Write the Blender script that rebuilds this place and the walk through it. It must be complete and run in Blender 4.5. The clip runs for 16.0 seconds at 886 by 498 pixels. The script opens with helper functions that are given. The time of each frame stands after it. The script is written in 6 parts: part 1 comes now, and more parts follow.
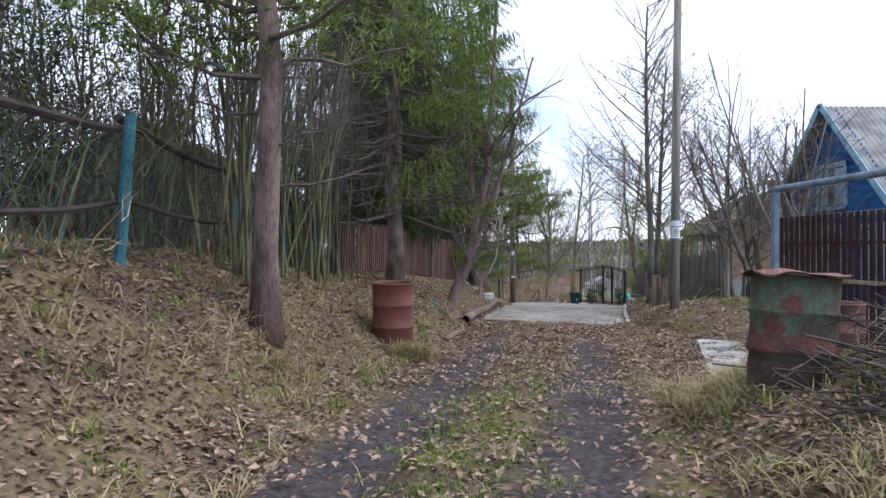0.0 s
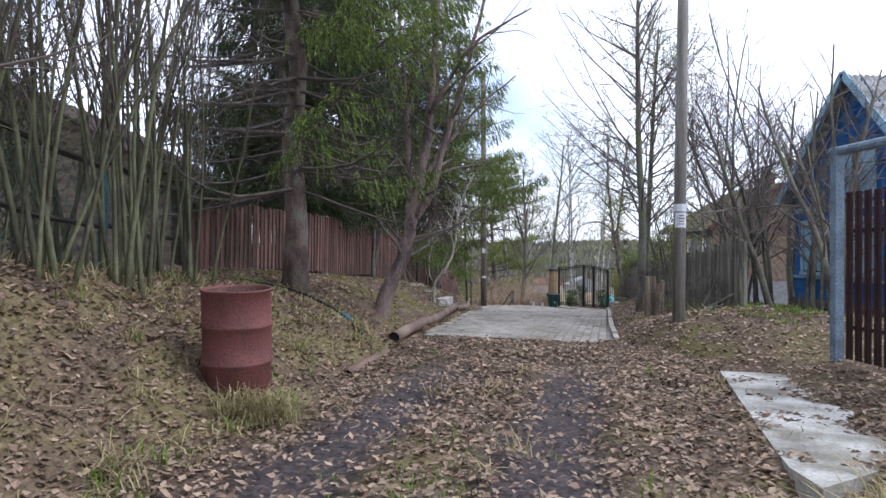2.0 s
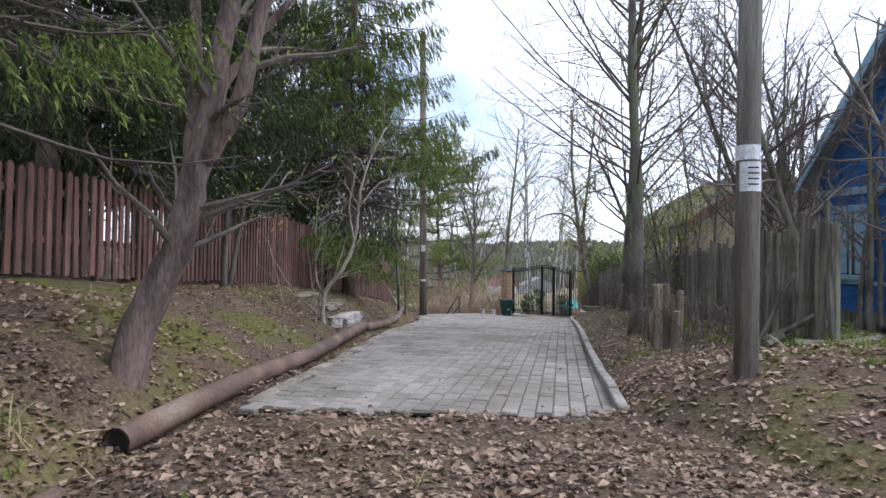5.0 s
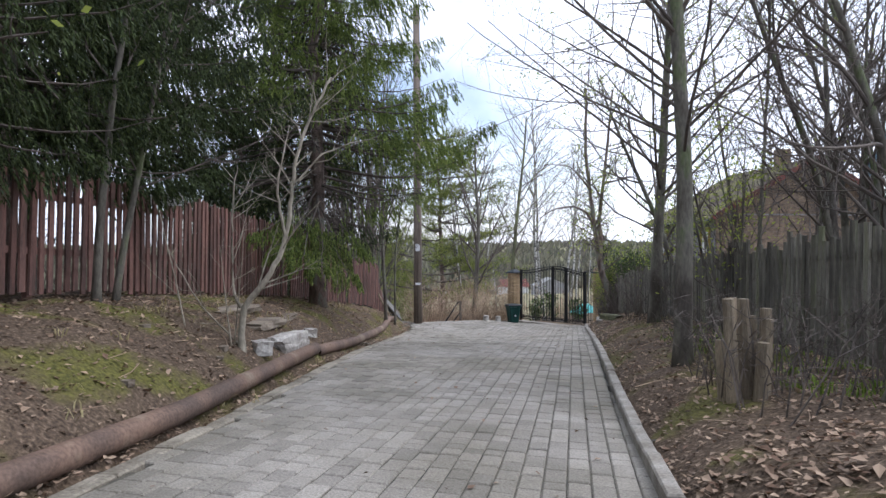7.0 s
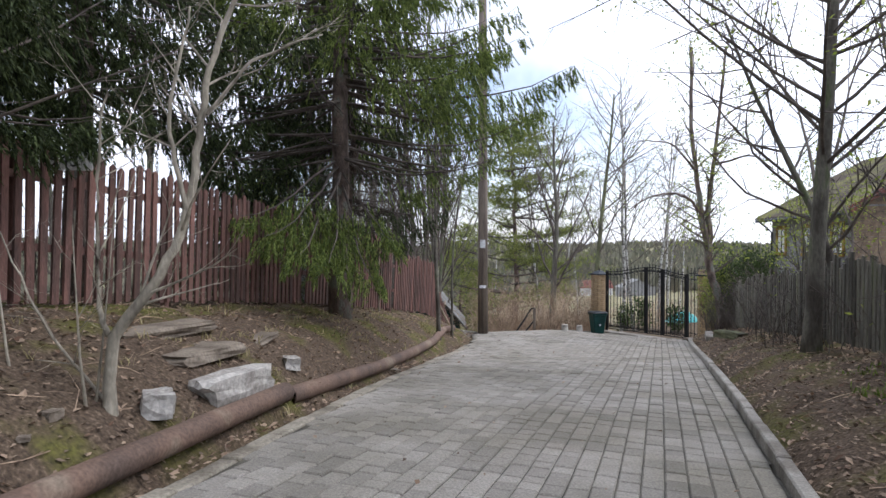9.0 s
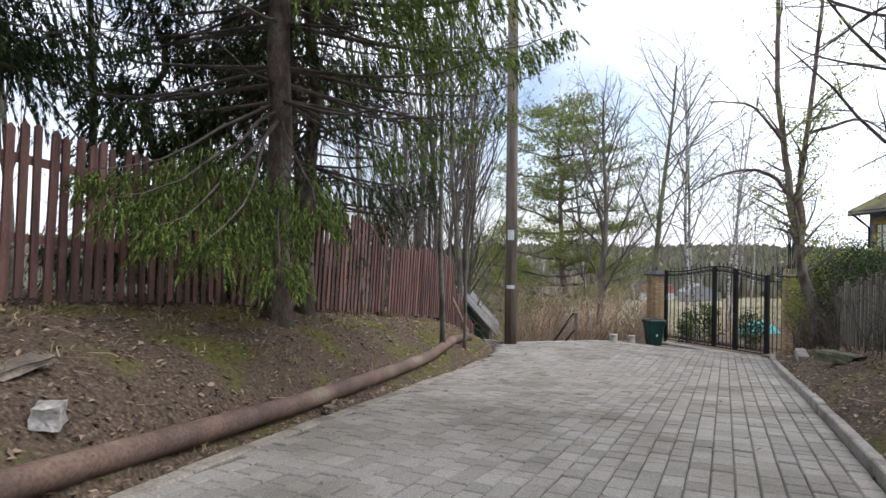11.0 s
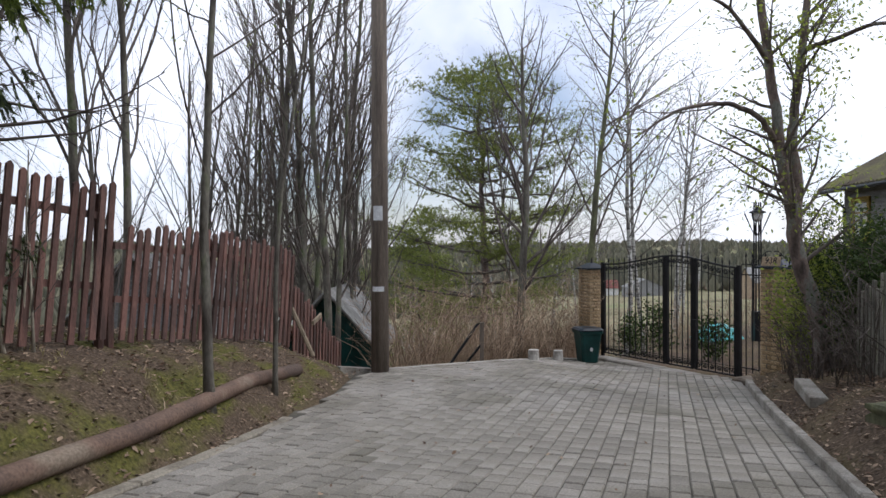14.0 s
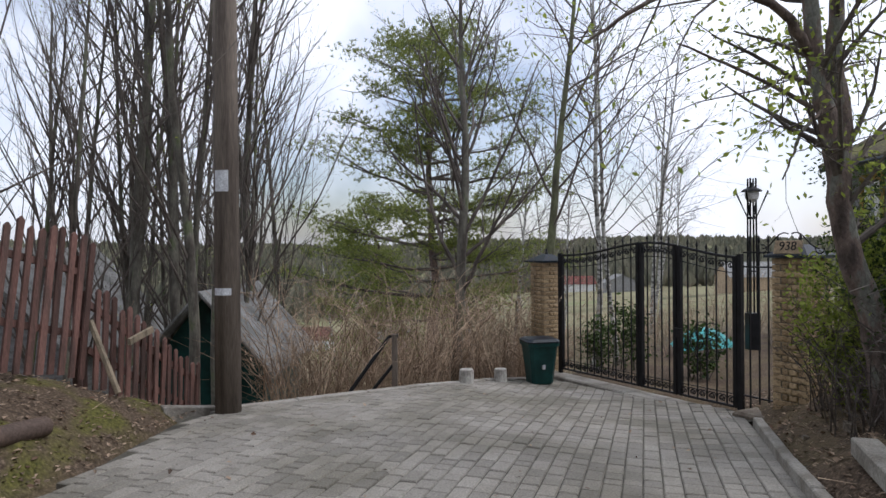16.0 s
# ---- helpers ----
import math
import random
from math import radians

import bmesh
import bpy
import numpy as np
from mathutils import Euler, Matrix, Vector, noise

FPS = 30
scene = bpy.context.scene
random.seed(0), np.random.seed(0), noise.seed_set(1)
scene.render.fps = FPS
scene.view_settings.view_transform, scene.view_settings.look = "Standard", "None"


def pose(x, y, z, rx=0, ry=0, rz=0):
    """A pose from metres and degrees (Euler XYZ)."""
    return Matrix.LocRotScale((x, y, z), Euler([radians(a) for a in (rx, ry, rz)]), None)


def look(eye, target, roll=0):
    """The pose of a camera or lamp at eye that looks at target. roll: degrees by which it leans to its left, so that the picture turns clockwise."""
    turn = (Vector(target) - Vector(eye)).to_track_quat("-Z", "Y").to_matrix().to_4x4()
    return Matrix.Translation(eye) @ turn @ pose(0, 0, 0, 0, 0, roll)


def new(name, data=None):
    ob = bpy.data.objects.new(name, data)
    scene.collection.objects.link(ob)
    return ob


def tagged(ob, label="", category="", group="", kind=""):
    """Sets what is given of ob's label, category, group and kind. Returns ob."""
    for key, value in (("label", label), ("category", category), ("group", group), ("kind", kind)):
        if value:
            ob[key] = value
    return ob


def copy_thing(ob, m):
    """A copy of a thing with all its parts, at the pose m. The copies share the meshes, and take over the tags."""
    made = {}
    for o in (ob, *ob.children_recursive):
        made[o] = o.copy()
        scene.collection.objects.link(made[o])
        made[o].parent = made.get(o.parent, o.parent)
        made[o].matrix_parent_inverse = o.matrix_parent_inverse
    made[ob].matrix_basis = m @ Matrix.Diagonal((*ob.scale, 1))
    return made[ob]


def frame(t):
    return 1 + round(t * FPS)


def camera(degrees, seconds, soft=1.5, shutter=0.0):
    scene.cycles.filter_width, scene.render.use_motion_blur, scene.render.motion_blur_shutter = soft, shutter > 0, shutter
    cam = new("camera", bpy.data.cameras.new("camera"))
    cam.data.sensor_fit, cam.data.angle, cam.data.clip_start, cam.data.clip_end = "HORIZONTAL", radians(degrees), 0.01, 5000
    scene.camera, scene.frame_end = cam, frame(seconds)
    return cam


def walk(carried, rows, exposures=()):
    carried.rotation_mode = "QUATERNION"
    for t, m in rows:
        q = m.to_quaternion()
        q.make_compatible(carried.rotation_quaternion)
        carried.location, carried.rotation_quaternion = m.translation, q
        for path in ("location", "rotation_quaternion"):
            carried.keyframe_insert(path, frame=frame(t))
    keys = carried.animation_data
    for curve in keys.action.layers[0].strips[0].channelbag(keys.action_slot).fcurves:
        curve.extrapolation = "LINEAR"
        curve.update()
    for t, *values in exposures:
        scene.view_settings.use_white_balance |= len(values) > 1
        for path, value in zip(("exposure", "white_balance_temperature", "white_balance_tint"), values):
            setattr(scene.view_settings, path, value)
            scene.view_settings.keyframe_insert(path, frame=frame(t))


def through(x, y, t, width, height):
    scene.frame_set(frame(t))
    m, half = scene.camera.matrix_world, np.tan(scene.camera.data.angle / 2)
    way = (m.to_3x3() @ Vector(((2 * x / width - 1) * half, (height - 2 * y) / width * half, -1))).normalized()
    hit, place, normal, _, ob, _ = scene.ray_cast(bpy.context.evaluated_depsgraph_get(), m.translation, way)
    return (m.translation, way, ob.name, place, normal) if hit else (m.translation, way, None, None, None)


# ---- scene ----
cam = camera(68.0, 16.0)
PATH = [
    (0, (0.001, -0, 1.5), (0.131, 4.998, 1.509), -0.06),
    (0.5, (0.327, 0.858, 1.482), (0.497, 5.856, 1.48), 0.05),
    (1, (0.587, 1.728, 1.46), (0.784, 6.725, 1.461), 0.13),
    (1.5, (0.804, 2.691, 1.424), (1.069, 7.684, 1.419), 0.15),
    (2, (0.982, 3.632, 1.38), (1.251, 8.625, 1.385), 0.18),
    (2.5, (1.237, 4.625, 1.328), (1.656, 9.607, 1.327), 0.07),
    (3, (1.373, 5.571, 1.308), (1.886, 10.544, 1.31), 0.22),
    (3.5, (1.593, 6.48, 1.29), (2.17, 11.447, 1.289), 0.35),
    (4, (1.774, 7.393, 1.257), (2.325, 12.363, 1.261), 0.48),
    (6.5, (2.936, 11.096, 1.254), (3.649, 16.045, 1.271), -0.17),
    (7, (3.097, 11.869, 1.224), (3.615, 16.842, 1.239), -0.08),
    (7.5, (3.251, 12.719, 1.194), (3.695, 17.7, 1.206), -0.08),
    (8, (3.39, 13.621, 1.161), (3.473, 18.62, 1.171), 0.17),
    (8.5, (3.622, 14.474, 1.183), (3.648, 19.474, 1.185), 0.32),
    (9, (3.791, 15.341, 1.137), (3.694, 20.34, 1.149), 0.25),
    (11.5, (4.787, 19.49, 0.852), (4.227, 24.458, 0.881), 0.76),
    (12, (4.919, 20.34, 0.792), (4.355, 25.308, 0.834), 0.68),
    (12.5, (5.146, 21.166, 0.753), (4.708, 26.147, 0.788), 0.49),
    (13, (5.385, 21.973, 0.757), (5.047, 26.961, 0.795), 0.31),
    (13.5, (5.675, 22.864, 0.739), (5.499, 27.861, 0.76), 0.11),
    (14, (5.959, 23.734, 0.712), (5.815, 28.732, 0.729), -0.04),
    (14.5, (6.241, 24.635, 0.657), (6.182, 29.635, 0.666), -0.17),
    (15, (6.488, 25.494, 0.623), (6.444, 30.494, 0.628), -0.24),
    (15.5, (6.777, 26.317, 0.595), (6.807, 31.317, 0.594), -0.39),
    (16, (7.035, 27.11, 0.56), (7.054, 32.11, 0.555), -0.44),
]
EXPOSURES = [(0, 0.4, 5780, 15), (3.5, 0.48, 5800, 15), (7, 0.38, 5900, 14), (9, 0.4, 6050, 14), (11.5, 0.32, 6150, 14), (13, 0.04, 6120, 13), (14, -0.16, 6150, 13), (16, -0.24, 6150, 13)]
walk(cam, [(t, look(eye, target, roll)) for t, eye, target, roll in PATH], EXPOSURES)

# ---- world and sun: a bright overcast spring day ----
world = bpy.data.worlds.new("World")
scene.world = world
world.use_nodes = True
wn, wl = world.node_tree.nodes, world.node_tree.links
sky = wn.new("ShaderNodeTexSky")
sky.sky_type, sky.sun_disc = "NISHITA", False
sky.sun_elevation, sky.sun_rotation = radians(48), radians(70)
sky.dust_density = 2.0
cloud_at = wn.new("ShaderNodeTexCoord")
cloud = wn.new("ShaderNodeTexNoise")
cloud.inputs["Scale"].default_value, cloud.inputs["Detail"].default_value = 2.2, 6.0
cloud_ramp = wn.new("ShaderNodeValToRGB")
cloud_ramp.color_ramp.elements[0].position, cloud_ramp.color_ramp.elements[1].position = 0.34, 0.56
cloud_mix = wn.new("ShaderNodeMixRGB")
cloud_mix.inputs[2].default_value = (9.6, 9.9, 10.6, 1)
wl.new(cloud_at.outputs["Generated"], cloud.inputs["Vector"])
wl.new(cloud.outputs["Fac"], cloud_ramp.inputs[0])
wl.new(cloud_ramp.outputs[0], cloud_mix.inputs[0])
wl.new(sky.outputs[0], cloud_mix.inputs[1])
wl.new(cloud_mix.outputs[0], wn["Background"].inputs[0])
wn["Background"].inputs[1].default_value = 0.14
sun = new("sun", bpy.data.lights.new("sun", "SUN"))
sun.data.energy, sun.data.angle, sun.data.color = 1.4, radians(25), (1.0, 0.96, 0.9)
sun.matrix_world = look((30, 12, 40), (3, 16, 0))


# ---- materials ----
def mat(name, base, rough=0.8, metal=0.0, dark=None, scale=6.0, fine=60.0, bump=0.3, stretch=(1, 1, 1), spread=0.0, third=None, third_at=0.62, detail=6.0, depth=0.01):
    """A surface with a base colour broken by noise at two scales, and a fine relief."""
    m = bpy.data.materials.new(name)
    m.use_nodes = True
    n, l = m.node_tree.nodes, m.node_tree.links
    b = n["Principled BSDF"]
    b.inputs["Roughness"].default_value, b.inputs["Metallic"].default_value = rough, metal
    b.inputs["Specular IOR Level"].default_value = 0.3
    at = n.new("ShaderNodeTexCoord")
    mp = n.new("ShaderNodeMapping")
    mp.inputs["Scale"].default_value = stretch
    l.new(at.outputs["Object"], mp.inputs[0])
    big, small = n.new("ShaderNodeTexNoise"), n.new("ShaderNodeTexNoise")
    big.inputs["Scale"].default_value, small.inputs["Scale"].default_value = scale, fine
    big.inputs["Detail"].default_value = small.inputs["Detail"].default_value = detail
    l.new(mp.outputs[0], big.inputs["Vector"]), l.new(mp.outputs[0], small.inputs["Vector"])
    dark = dark or tuple(c * 0.55 for c in base)
    r = n.new("ShaderNodeValToRGB")
    r.color_ramp.elements[0].position, r.color_ramp.elements[1].position = 0.36, 0.6
    r.color_ramp.elements[0].color, r.color_ramp.elements[1].color = (*dark, 1), (*base, 1)
    if third:
        e = r.color_ramp.elements.new(third_at)
        r.color_ramp.elements[1].position = min(0.55, third_at - 0.04)
        e.color = (*third, 1)
    l.new(big.outputs["Fac"], r.inputs[0])
    mul = n.new("ShaderNodeMixRGB")
    mul.blend_type, mul.inputs[0].default_value = "MULTIPLY", 0.75
    r2 = n.new("ShaderNodeMapRange")
    r2.inputs["From Min"].default_value, r2.inputs["From Max"].default_value = 0.3, 0.7
    r2.inputs["To Min"].default_value, r2.inputs["To Max"].default_value = 0.55, 1.25
    l.new(small.outputs["Fac"], r2.inputs["Value"])
    l.new(r.outputs[0], mul.inputs[1]), l.new(r2.outputs[0], mul.inputs[2])
    out = mul.outputs[0]
    if spread:
        info, hsv, mr = n.new("ShaderNodeObjectInfo"), n.new("ShaderNodeHueSaturation"), n.new("ShaderNodeMapRange")
        geo, add, frac = n.new("ShaderNodeNewGeometry"), n.new("ShaderNodeMath"), n.new("ShaderNodeMath")
        frac.operation = "FRACT"
        l.new(info.outputs["Random"], add.inputs[0]), l.new(geo.outputs["Random Per Island"], add.inputs[1])
        l.new(add.outputs[0], frac.inputs[0])
        mr.inputs["To Min"].default_value, mr.inputs["To Max"].default_value = 1 - spread, 1 + spread
        l.new(frac.outputs[0], mr.inputs["Value"]), l.new(mr.outputs[0], hsv.inputs["Value"])
        l.new(out, hsv.inputs["Color"])
        out = hsv.outputs[0]
    l.new(out, b.inputs["Base Color"])
    if bump:
        bp = n.new("ShaderNodeBump")
        bp.inputs["Strength"].default_value, bp.inputs["Distance"].default_value = bump, depth
        l.new(small.outputs["Fac"], bp.inputs["Height"]), l.new(bp.outputs[0], b.inputs["Normal"])
    return m


def leafy(name, base, dark, spread=0.35, through=0.35):
    """Thin leaves or needles: some light passes through; every leaf has its own tone."""
    m = bpy.data.materials.new(name)
    m.use_nodes = True
    n, l = m.node_tree.nodes, m.node_tree.links
    b = n["Principled BSDF"]
    b.inputs["Roughness"].default_value, b.inputs["Specular IOR Level"].default_value = 0.7, 0.2
    geo, r = n.new("ShaderNodeNewGeometry"), n.new("ShaderNodeValToRGB")
    r.color_ramp.elements[0].color, r.color_ramp.elements[1].color = (*dark, 1), (*base, 1)
    l.new(geo.outputs["Random Per Island"], r.inputs[0])
    l.new(r.outputs[0], b.inputs["Base Color"])
    t, mix = n.new("ShaderNodeBsdfTranslucent"), n.new("ShaderNodeMixShader")
    l.new(r.outputs[0], t.inputs[0])
    mix.inputs[0].default_value = through
    l.new(b.outputs[0], mix.inputs[1]), l.new(t.outputs[0], mix.inputs[2])
    l.new(mix.outputs[0], n["Material Output"].inputs[0])
    return m


M_BARK_PINE = mat("pine_bark", (0.23, 0.17, 0.15), dark=(0.08, 0.06, 0.055), scale=5, fine=40, bump=0.9, stretch=(1, 1, 0.3), depth=0.02)
M_BARK_SPRUCE = mat("spruce_bark", (0.2, 0.15, 0.125), dark=(0.075, 0.058, 0.05), scale=6, fine=50, bump=0.8, stretch=(1, 1, 0.5), depth=0.015, third=(0.2, 0.2, 0.17))
M_BARK_GREY = mat("grey_bark", (0.17, 0.16, 0.13), dark=(0.07, 0.06, 0.05), scale=4, fine=40, bump=0.7, stretch=(1, 1, 0.35), depth=0.012, third=(0.13, 0.15, 0.08))
M_BARK_GREEN = mat("mossy_bark", (0.16, 0.17, 0.09), dark=(0.07, 0.065, 0.045), scale=4, fine=40, bump=0.6, stretch=(1, 1, 0.35))
M_BARK_PALE = mat("pale_bark", (0.42, 0.38, 0.3), dark=(0.2, 0.18, 0.14), scale=6, fine=40, bump=0.4, stretch=(1, 1, 0.4))
M_BIRCH = mat("birch_bark", (0.55, 0.54, 0.5), dark=(0.1, 0.095, 0.085), scale=5, fine=40, bump=0.3, stretch=(1, 1, 2.5))
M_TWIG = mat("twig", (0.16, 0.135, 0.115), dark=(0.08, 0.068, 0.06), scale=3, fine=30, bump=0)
# Darker twig tone deepens the shade inside spruce crowns; also serves cut branches.
M_TWIG_DARK = mat("darkened_dead_twig", (0.075, 0.058, 0.05), dark=(0.035, 0.028, 0.026), scale=3, fine=30, bump=0)
M_TWIG_DRY = mat("dry_stem", (0.46, 0.345, 0.24), dark=(0.24, 0.17, 0.12), scale=2, fine=20, bump=0, spread=0.3)
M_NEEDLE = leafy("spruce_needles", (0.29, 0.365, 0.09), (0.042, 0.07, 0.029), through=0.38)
# Spruce needles again, with the shade behind the fence put into the colour.
M_NEEDLE_SHADE = leafy("shaded_needles", (0.1, 0.135, 0.05), (0.018, 0.027, 0.016), through=0.15)
M_PINE_NEEDLE = leafy("pine_needles", (0.33, 0.37, 0.1), (0.1, 0.13, 0.045), through=0.45)
M_LEAF = leafy("young_leaves", (0.4, 0.46, 0.1), (0.2, 0.26, 0.05), through=0.65)
M_LEAF_DARK = leafy("evergreen_leaves", (0.08, 0.12, 0.035), (0.025, 0.045, 0.015))
M_LITTER = leafy("fallen_leaves", (0.46, 0.345, 0.245), (0.12, 0.07, 0.046), through=0.1)
M_LITTER_DARK = leafy("rotting_leaves", (0.33, 0.25, 0.18), (0.07, 0.048, 0.036), through=0.05)
M_DRYGRASS = leafy("dry_grass", (0.46, 0.4, 0.22), (0.2, 0.17, 0.08), through=0.25)
M_GRASS = leafy("green_grass", (0.22, 0.31, 0.055), (0.09, 0.14, 0.025), through=0.3)
M_PAVER = mat("concrete_paver", (0.305, 0.285, 0.25), rough=0.9, dark=(0.205, 0.19, 0.155), scale=0.9, fine=70, bump=0.5, spread=0.17, depth=0.005)
M_JOINT = mat("paving_sand", (0.12, 0.11, 0.085), dark=(0.05, 0.048, 0.038), scale=3, fine=60)
M_KERB = mat("concrete_kerb", (0.36, 0.34, 0.3), dark=(0.2, 0.18, 0.15), scale=3, fine=50, bump=0.4)
M_SLAB = mat("concrete_slab", (0.5, 0.49, 0.45), dark=(0.2, 0.19, 0.155), scale=1.8, fine=35, bump=0.25)
M_STONE = mat("broken_concrete", (0.5, 0.48, 0.44), dark=(0.28, 0.26, 0.23), scale=4, fine=30, bump=0.5)
M_CEMENT = mat("sandy_cement", (0.33, 0.3, 0.24), dark=(0.17, 0.15, 0.115), scale=2.5, fine=40, bump=0.6)
M_STEP = mat("soiled_concrete", (0.27, 0.23, 0.18), dark=(0.13, 0.105, 0.08), scale=3, fine=35, bump=0.6)
M_PIPE = mat("rusty_pipe", (0.19, 0.125, 0.092), rough=0.75, dark=(0.105, 0.075, 0.06), scale=1.6, fine=40, bump=0.3, third=(0.25, 0.2, 0.15), third_at=0.66)
M_RED_DRUM = mat("red_oxide_paint", (0.18, 0.066, 0.058), rough=0.7, dark=(0.13, 0.055, 0.045), scale=4, fine=50, bump=0.2)
M_GREEN_DRUM = mat("flaking_green_paint", (0.085, 0.115, 0.075), rough=0.8, dark=(0.06, 0.032, 0.027), scale=3.2, fine=40, bump=0.4, third=(0.1, 0.045, 0.035), third_at=0.6)
M_RUST = mat("rust_sheet", (0.19, 0.105, 0.085), rough=0.9, dark=(0.09, 0.055, 0.045), scale=5, fine=50, bump=0.5)
M_RUST_DARK = mat("blackened_rust", (0.075, 0.05, 0.04), rough=0.9, dark=(0.035, 0.027, 0.023), scale=6, fine=45, bump=0.5)
M_RUST_RED = mat("bare_red_rust", (0.16, 0.062, 0.048), rough=0.9, dark=(0.055, 0.045, 0.038), scale=5, fine=45, bump=0.5)
M_FENCE = mat("red_brown_fence_paint", (0.195, 0.104, 0.085), dark=(0.095, 0.06, 0.051), scale=2.2, fine=30, stretch=(4, 4, 0.6), bump=0.4, spread=0.35, depth=0.004)
M_FENCE_GREY = mat("weathered_grey_wood", (0.17, 0.16, 0.13), dark=(0.075, 0.07, 0.056), scale=2.5, fine=30, stretch=(4, 4, 0.5), bump=0.5, spread=0.45, depth=0.004, third=(0.15, 0.16, 0.09), third_at=0.7)
M_BROWN_METAL = mat("dark_brown_sheet_metal", (0.045, 0.022, 0.022), rough=0.42, scale=3, fine=30, bump=0.05)
M_TEAL = mat("faded_teal_paint", (0.05, 0.17, 0.2), dark=(0.03, 0.1, 0.125), scale=5, fine=40, bump=0.2)
M_GREYBLUE = mat("grey_blue_pipe_paint", (0.2, 0.27, 0.33), dark=(0.12, 0.16, 0.2), scale=5, fine=40, bump=0.2)
M_POLE = mat("weathered_pole", (0.27, 0.255, 0.225), dark=(0.15, 0.14, 0.12), scale=3, fine=40, stretch=(3, 3, 0.2), bump=0.5)
M_POLE_DARK = mat("tarred_pole", (0.2, 0.165, 0.135), dark=(0.1, 0.08, 0.066), scale=3, fine=40, stretch=(3, 3, 0.2), bump=0.5)
M_DARKWOOD = mat("blackened_wood", (0.05, 0.042, 0.036), dark=(0.025, 0.021, 0.019), scale=3, fine=40, stretch=(1, 1, 1), bump=0.5)
M_PAPER = mat("paper_notice", (0.72, 0.74, 0.76), scale=8, fine=60, bump=0.1, dark=(0.55, 0.56, 0.58))
M_INK = mat("dark_ink", (0.03, 0.03, 0.03), bump=0)
M_BRICK = mat("split_face_brick", (0.46, 0.34, 0.2), rough=0.9, dark=(0.33, 0.235, 0.135), scale=6, fine=45, bump=0.9, spread=0.14, depth=0.02)
M_MORTAR = mat("mortar", (0.3, 0.26, 0.2), scale=6, fine=60)
M_IRON = mat("black_wrought_iron", (0.014, 0.014, 0.016), rough=0.45, metal=0.3, scale=6, fine=60, bump=0.1)
M_BIN = mat("dark_green_plastic", (0.008, 0.055, 0.05), rough=0.4, scale=4, fine=60, bump=0.05)
M_BIN_LID = mat("blue_black_plastic", (0.012, 0.02, 0.03), rough=0.4, scale=4, fine=60, bump=0.05)
M_BLUE = mat("blue_house_paint", (0.02, 0.13, 0.36), dark=(0.015, 0.085, 0.24), scale=2.5, fine=30, stretch=(1, 1, 3), bump=0.3, spread=0.12)
M_BLUE_PALE = mat("pale_blue_trim", (0.3, 0.47, 0.58), dark=(0.2, 0.34, 0.45), scale=4, fine=40, bump=0.2)
M_SLATE = mat("grey_corrugated_roofing", (0.3, 0.3, 0.29), dark=(0.17, 0.17, 0.16), scale=2, fine=30, bump=0.4)
M_MOSSROOF = mat("mossy_roofing", (0.13, 0.12, 0.065), dark=(0.09, 0.07, 0.058), scale=1.0, fine=25, bump=0.6, third=(0.17, 0.165, 0.06))
M_LOG = mat("weathered_logs", (0.24, 0.19, 0.14), dark=(0.11, 0.09, 0.07), scale=3, fine=30, stretch=(1, 1, 3), bump=0.5)
M_REDROOF = mat("red_brown_roofing", (0.2, 0.07, 0.055), dark=(0.1, 0.045, 0.04), scale=2, fine=30, bump=0.3)
M_DARKROOF = mat("dark_brown_roofing", (0.1, 0.07, 0.058), dark=(0.05, 0.038, 0.034), scale=2, fine=30, bump=0.4)
M_WALLBRICK = mat("weathered_ochre_boards", (0.25, 0.185, 0.125), dark=(0.14, 0.105, 0.075), scale=6, fine=30, bump=0.6)
M_SIDING = mat("grey_board_siding", (0.27, 0.27, 0.27), dark=(0.18, 0.175, 0.17), scale=2.5, fine=30, stretch=(1, 1, 5), bump=0.3, spread=0.15)
M_SILLTRIM = mat("ochre_trim", (0.36, 0.24, 0.06), scale=4, fine=40, bump=0.2)
M_WHITE = mat("white_paint", (0.75, 0.75, 0.73), scale=4, fine=40, bump=0.1, dark=(0.6, 0.6, 0.58))
M_BEIGE = mat("beige_wood", (0.5, 0.38, 0.25), scale=4, fine=40, bump=0.2)
M_TARP = mat("turquoise_tarpaulin", (0.1, 0.5, 0.5), rough=0.5, scale=5, fine=40, bump=0.3)
M_HOSE = mat("black_hose", (0.012, 0.012, 0.013), rough=0.5, scale=5, fine=40, bump=0.1)
M_OLDWOOD = mat("bare_cut_wood", (0.33, 0.27, 0.19), dark=(0.17, 0.14, 0.1), scale=4, fine=40, stretch=(4, 4, 0.5), bump=0.5, spread=0.2)
M_GLASS = bpy.data.materials.new("window_glass")
M_GLASS.use_nodes = True
_b = M_GLASS.node_tree.nodes["Principled BSDF"]
_b.inputs["Base Color"].default_value, _b.inputs["Roughness"].default_value = (0.03, 0.035, 0.04, 1), 0.06
_b.inputs["Specular IOR Level"].default_value = 0.8


# ---- mesh helpers ----
RINGS = {n: (np.cos(np.arange(n) * 2 * math.pi / n), np.sin(np.arange(n) * 2 * math.pi / n)) for n in range(3, 41)}


